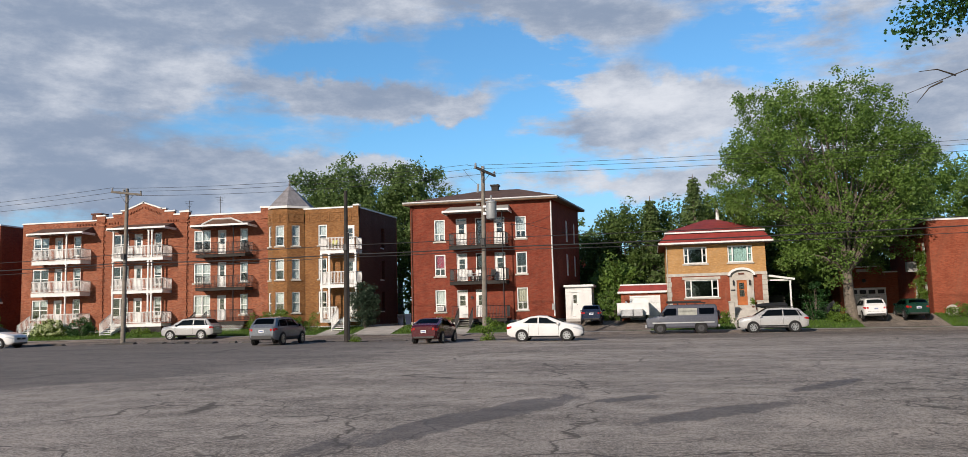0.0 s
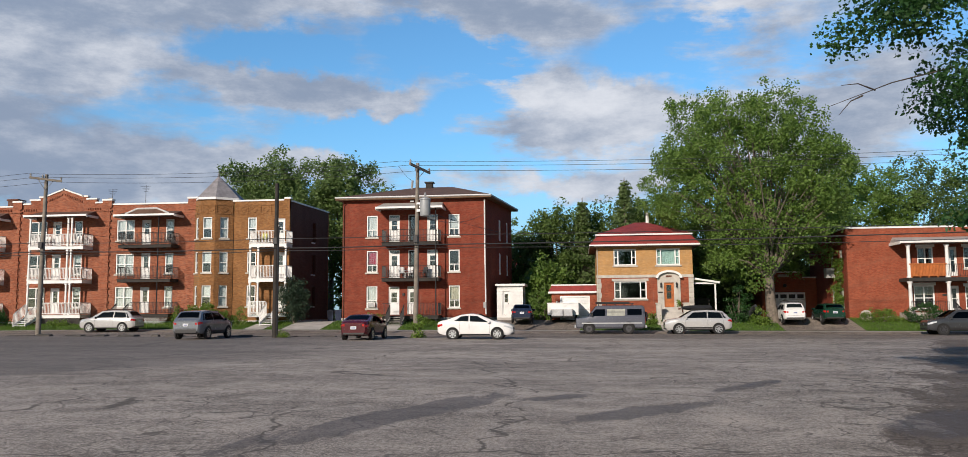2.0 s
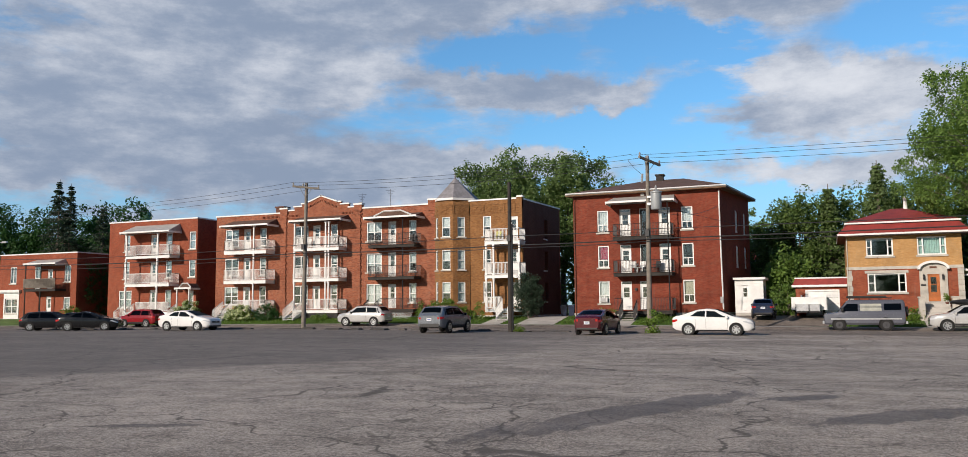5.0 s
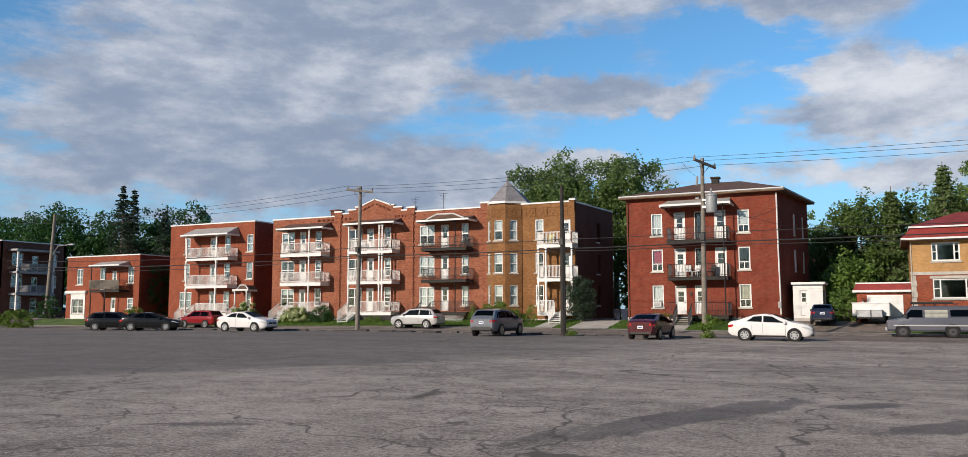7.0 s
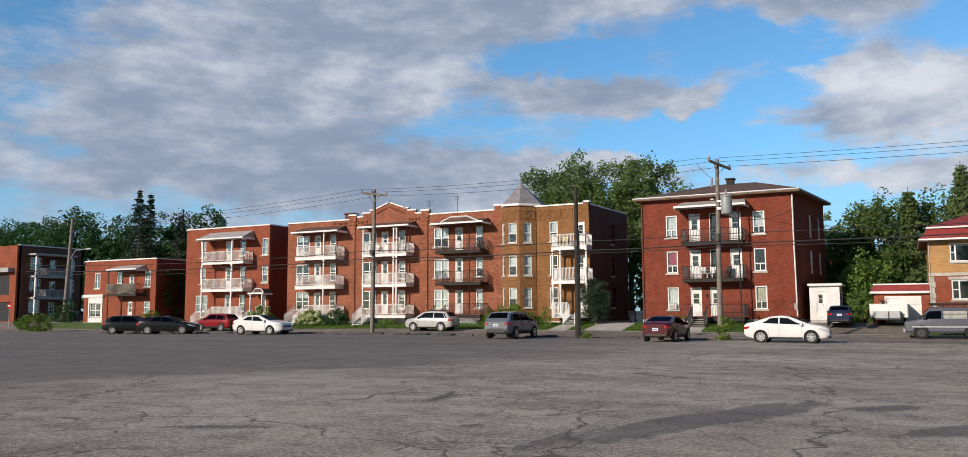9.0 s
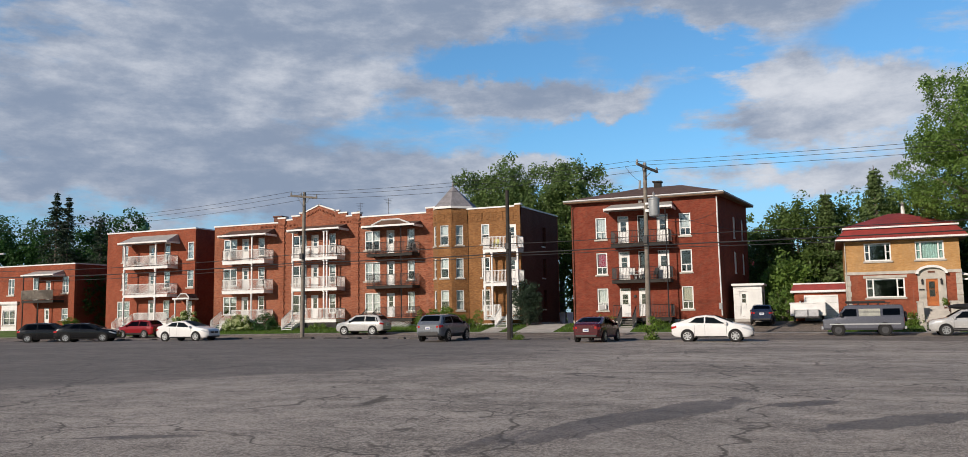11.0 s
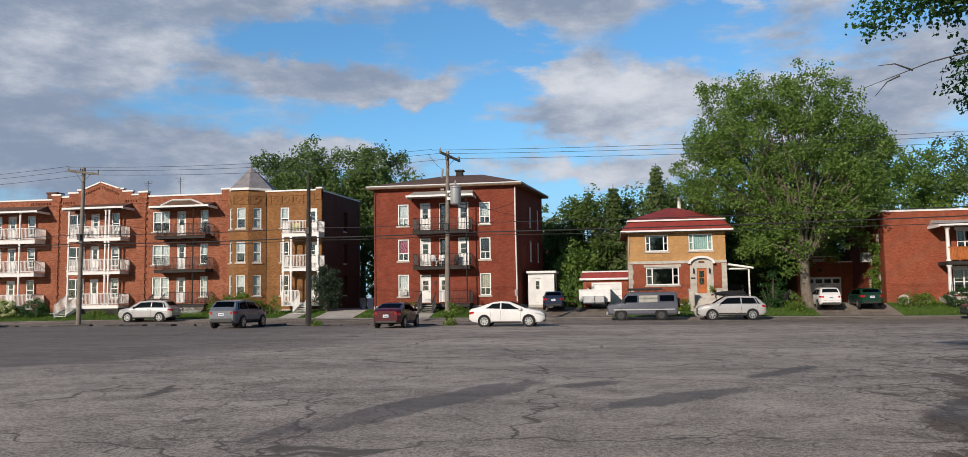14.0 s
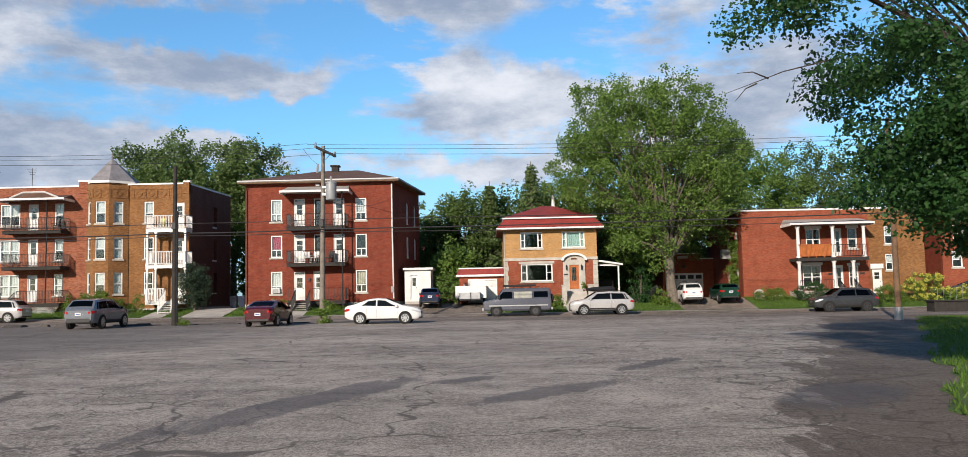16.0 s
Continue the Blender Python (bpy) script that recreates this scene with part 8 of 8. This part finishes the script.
for a, b in ((-0.95, -0.02), (0.02, 0.75)):
    part("toolbox", Geo().box(a, -1.1, 0.45, b, -0.55, 0.95, 0.03).box(a - 0.02, -1.12, 0.95, b + 0.02, -0.53, 1.0, 0.03), STEEL, tl)
part("frame", Geo().box(-0.9, -1.2, 0.38, 0.8, 2.2, 0.5).tube([(-0.1, -1.2, 0.44), (-0.1, -2.0, 0.44)], 0.05, 6), BLACK_IRON, tl)
for s in (1, -1):
    part("wheel", Geo().turned([(0.12, 0), (0.28, 0), (0.3, 0.03), (0.3, 0.15), (0.28, 0.18), (0.12, 0.18)], (s * 1.0 - 0.09, 0.7, 0.3), "x", 18), TYRE, tl)
part("mudguard", Geo().box(0.85, 0.3, 0.62, 1.3, 1.1, 0.66), BLACK_IRON, tl)

# boat under cover beside the brick garage
bt = Geo().loft([[(14.2 + s * w, y, z) for s, w, z in ((-1, wd, 1.5 + up), (-1, wd * 0.8, 0.95 + up * 0.6), (0, 0.0, 0.8 + up), (1, wd * 0.8, 0.95 + up * 0.6), (1, wd, 1.5 + up), (0, wd * 0.2, 1.72 + up))] for y, wd, up in ((71.0, 0.1, 0.35), (71.6, 0.5, 0.2), (72.6, 0.85, 0.05), (75.0, 0.9, 0.0))])
lone("small_boat", bt, CHARCOAL, "small dark covered boat standing beside the driveway", "boat")

# ---------------------------------------------------------------- small things outside
pb = thing("planter", 31.0, 56.0, ground_z(31, 56), "dark planter box with tall plants and a clay pot", "planter")
zp = ground_z(31, 56)
part("box", Geo().box(29.4, 55.5, zp, 34.0, 56.6, zp + 0.75, 0.05).box(29.3, 55.4, zp + 0.68, 34.1, 56.7, zp + 0.76), DARK_WOOD, pb)
part("plants", leaf_cloud([(rng.uniform(29.7, 33.7), 56.0, zp + 0.85 + abs(rng.normal(0, 0.4))) for _ in range(26)], [0.25] * 26, 40, 0.14), LEAF_BUSH, pb)
part("pot", Geo().turned([(0.22, 0), (0.3, 0.4), (0.34, 0.42), (0.34, 0.5), (0.28, 0.5)], (32.4, 55.9, zp + 0.76), "z", 14), material("terracotta", (0.36, 0.13, 0.06), 0.85, vary=0.15), pb)
stl = Geo()
for k in range(9):
    xx = 29.8 + k * 0.42
    stl.tube([(xx, 55.9, zp + 0.7), (xx + 0.05, 55.9, zp + 1.5 + 0.2 * math.sin(k * 2.1))], 0.012, 4)
part("canes", stl, STEEL, pb)
zl = ground_z(22.0, 66.6)
wheel_o = Geo().turned([(0.42, 0), (0.46, 0.05), (0.42, 0.1), (0.3, 0.06), (0.08, 0.06)], (21.7, 67.4, zl + 0.55), "y", 16)
lone("garden_ornament", wheel_o.box(21.66, 67.45, zl - 0.1, 21.74, 67.5, zl + 0.6), STONE, "pale round stone garden ornament before the duplex", "ornament")
pot = thing("plant_pot", 7.75, 67.9, 1.45, "potted green plant on the stairs of the yellow house", "plant")
part("pot", Geo().turned([(0.14, 0), (0.2, 0.3), (0.18, 0.3)], (7.7, 68.2, 1.5), "z", 12), BRICK_BROWN, pot)
part("leaves", leaf_cloud([(7.7, 68.2, 2.0), (7.65, 68.15, 2.25), (7.75, 68.2, 2.15)], [0.28] * 3, 50, 0.12), LEAF_BUSH, pot)


def balcony_chair(x, y, z, mat, label, turn=0):
    t = thing("balcony_chair", x, y, z, label, "chair", "balcony chairs", turn=turn)
    BASE[t.name] = Vector((0, 0, 0))
    part("seat", Geo().box(-0.25, -0.25, 0.40, 0.25, 0.25, 0.44, 0.03), mat, t)
    part("backrest", Geo().add([(-0.25, 0.22, 0.44), (0.25, 0.22, 0.44), (0.25, 0.36, 0.95), (-0.25, 0.36, 0.95), (-0.25, 0.26, 0.44), (0.25, 0.26, 0.44), (0.25, 0.40, 0.95), (-0.25, 0.40, 0.95)],
                               [(0, 1, 2, 3), (7, 6, 5, 4), (3, 2, 6, 7), (0, 3, 7, 4), (1, 5, 6, 2)]), mat, t)
    for sx in (-0.22, 0.22):
        for sy in (-0.22, 0.22):
            part("leg", Geo().tube([(sx, sy, 0), (sx, sy, 0.42)], 0.018, 5), mat, t)
        part("armrest", Geo().box(sx - 0.03, -0.25, 0.62, sx + 0.03, 0.26, 0.65), mat, t)
    return t


balcony_chair(-14.9, 68.3, 4.45, WHITE, "white plastic chair on the apartment balcony", 20)
balcony_chair(-14.3, 68.35, 4.45, WHITE, "white plastic chair on the apartment balcony", -15)
balcony_chair(-13.1, 68.4, 4.45, TRIM_BLACK, "dark folding chair on the apartment balcony", -30)
balcony_chair(-46.9, 68.3, 7.58, WHITE, "white plastic chair on a terrace balcony", 10)
balcony_chair(-44.0, 68.3, 7.58, WHITE, "white plastic chair on a terrace balcony", -10)
balcony_chair(-35.6, 68.4, 7.58, TRIM_BLACK, "dark chair on the black-railed terrace balcony", 0)
balcony_chair(-27.0, 68.4, 7.5, FLOWER_YELLOW, "yellow chair on the corner balcony", 0)
sat = thing("satellite_dish", -37.2, 71.0, 10.8, "small grey satellite dish on the terrace roof", "dish")
part("dish", Geo().turned([(0.0, 0.08), (0.2, 0.05), (0.32, 0.0), (0.33, -0.01), (0.2, 0.03)], (-42.6, 71.0, 11.9), "y", 14), GREY_PAINT, sat)
part("mast", Geo().tube([(-42.6, 71.1, 10.7), (-42.6, 71.1, 11.9)], 0.03, 6), STEEL, sat)
sg = thing("stop_sign", -88.5, 63.0, ground_z(-88.5, 63), "red octagonal stop sign on a steel post", "road sign")
part("post", Geo().tube([(-95.5, 62.9, 0.2), (-95.5, 62.9, 3.0)], 0.035, 6), STEEL, sg)
part("plate", Geo().slab([(-95.5 + 0.38 * math.cos(math.pi / 8 + math.pi / 4 * k), 2.9 + 0.38 * math.sin(math.pi / 8 + math.pi / 4 * k)) for k in range(8)], 62.84, 62.86), TAIL, sg)
part("lettering_bar", Geo().box(-95.75, 62.83, 2.82, -95.25, 62.838, 2.98), WHITE, sg)
# church cupola far behind
ch = thing("church_cupola", -130.0, 132, 0.5, "green copper church cupola with a cross far behind the flats", "church")
part("tower", Geo().turned([(1.2, 0), (1.1, 14), (1.0, 19.4)], (-130.6, 132, 0.3), "z", 12), STONE, ch)
COPPER = material("green_copper", (0.10, 0.22, 0.17), 0.6, 0.2, vary=0.2)
part("drum", Geo().turned([(1.0, 0), (1.0, 1.0), (1.25, 1.1), (1.25, 1.3)], (-130.6, 132, 19.6), "z", 12), COPPER, ch)
part("dome", Geo().turned([(1.05, 0), (1.2, 0.5), (0.95, 1.1), (0.5, 1.5), (0.2, 1.8), (0.15, 2.2), (0.0, 2.3)], (-130.6, 132, 20.9), "z", 14), COPPER, ch, "", True)
part("cross", Geo().box(-130.66, 131.9, 23.0, -130.54, 132, 24.2).box(-130.95, 131.9, 23.6, -130.25, 132, 23.72), COPPER, ch)
# glimpse of a house behind the garden trees
rh = thing("rear_house", -5.0, 92, 0.8, "low brick house with a red roof glimpsed behind garden trees", "house")
part("wall", Geo().box(-9.5, 91, 0.5, -1.5, 97, 6.2), BRICK_ORANGE, rh)
part("roof", Geo().add([(-10, 90.6, 6.2), (-1, 90.6, 6.2), (-1, 97.4, 6.2), (-10, 97.4, 6.2), (-8, 94, 7.8), (-3, 94, 7.8)], [(0, 1, 5, 4), (1, 2, 5), (2, 3, 4, 5), (3, 0, 4), (3, 2, 1, 0)]), ROOF_RED, rh)
part("band", Geo().box(-9.55, 90.95, 4.4, -1.45, 91.0, 4.6).box(-10.05, 90.55, 6.1, -0.95, 90.6, 6.3), WHITE, rh)
# two blue bins in the passage
for xx in (-21.6, -20.9):
    bn = thing("wheelie_bin", xx, 70.5, 0.86, "dark blue wheeled refuse bin in the shaded passage", "bin", "bins")
    part("tub", Geo().loft([[(xx - k, 70.5 - k, z), (xx + k, 70.5 - k, z), (xx + k, 70.5 + k, z), (xx - k, 70.5 + k, z)] for k, z in ((0.22, 0.86), (0.29, 1.8))]), BLUEP, bn)
    part("lid", Geo().box(xx - 0.31, 70.17, 1.8, xx + 0.31, 70.83, 1.87, 0.04), BLUEP, bn)
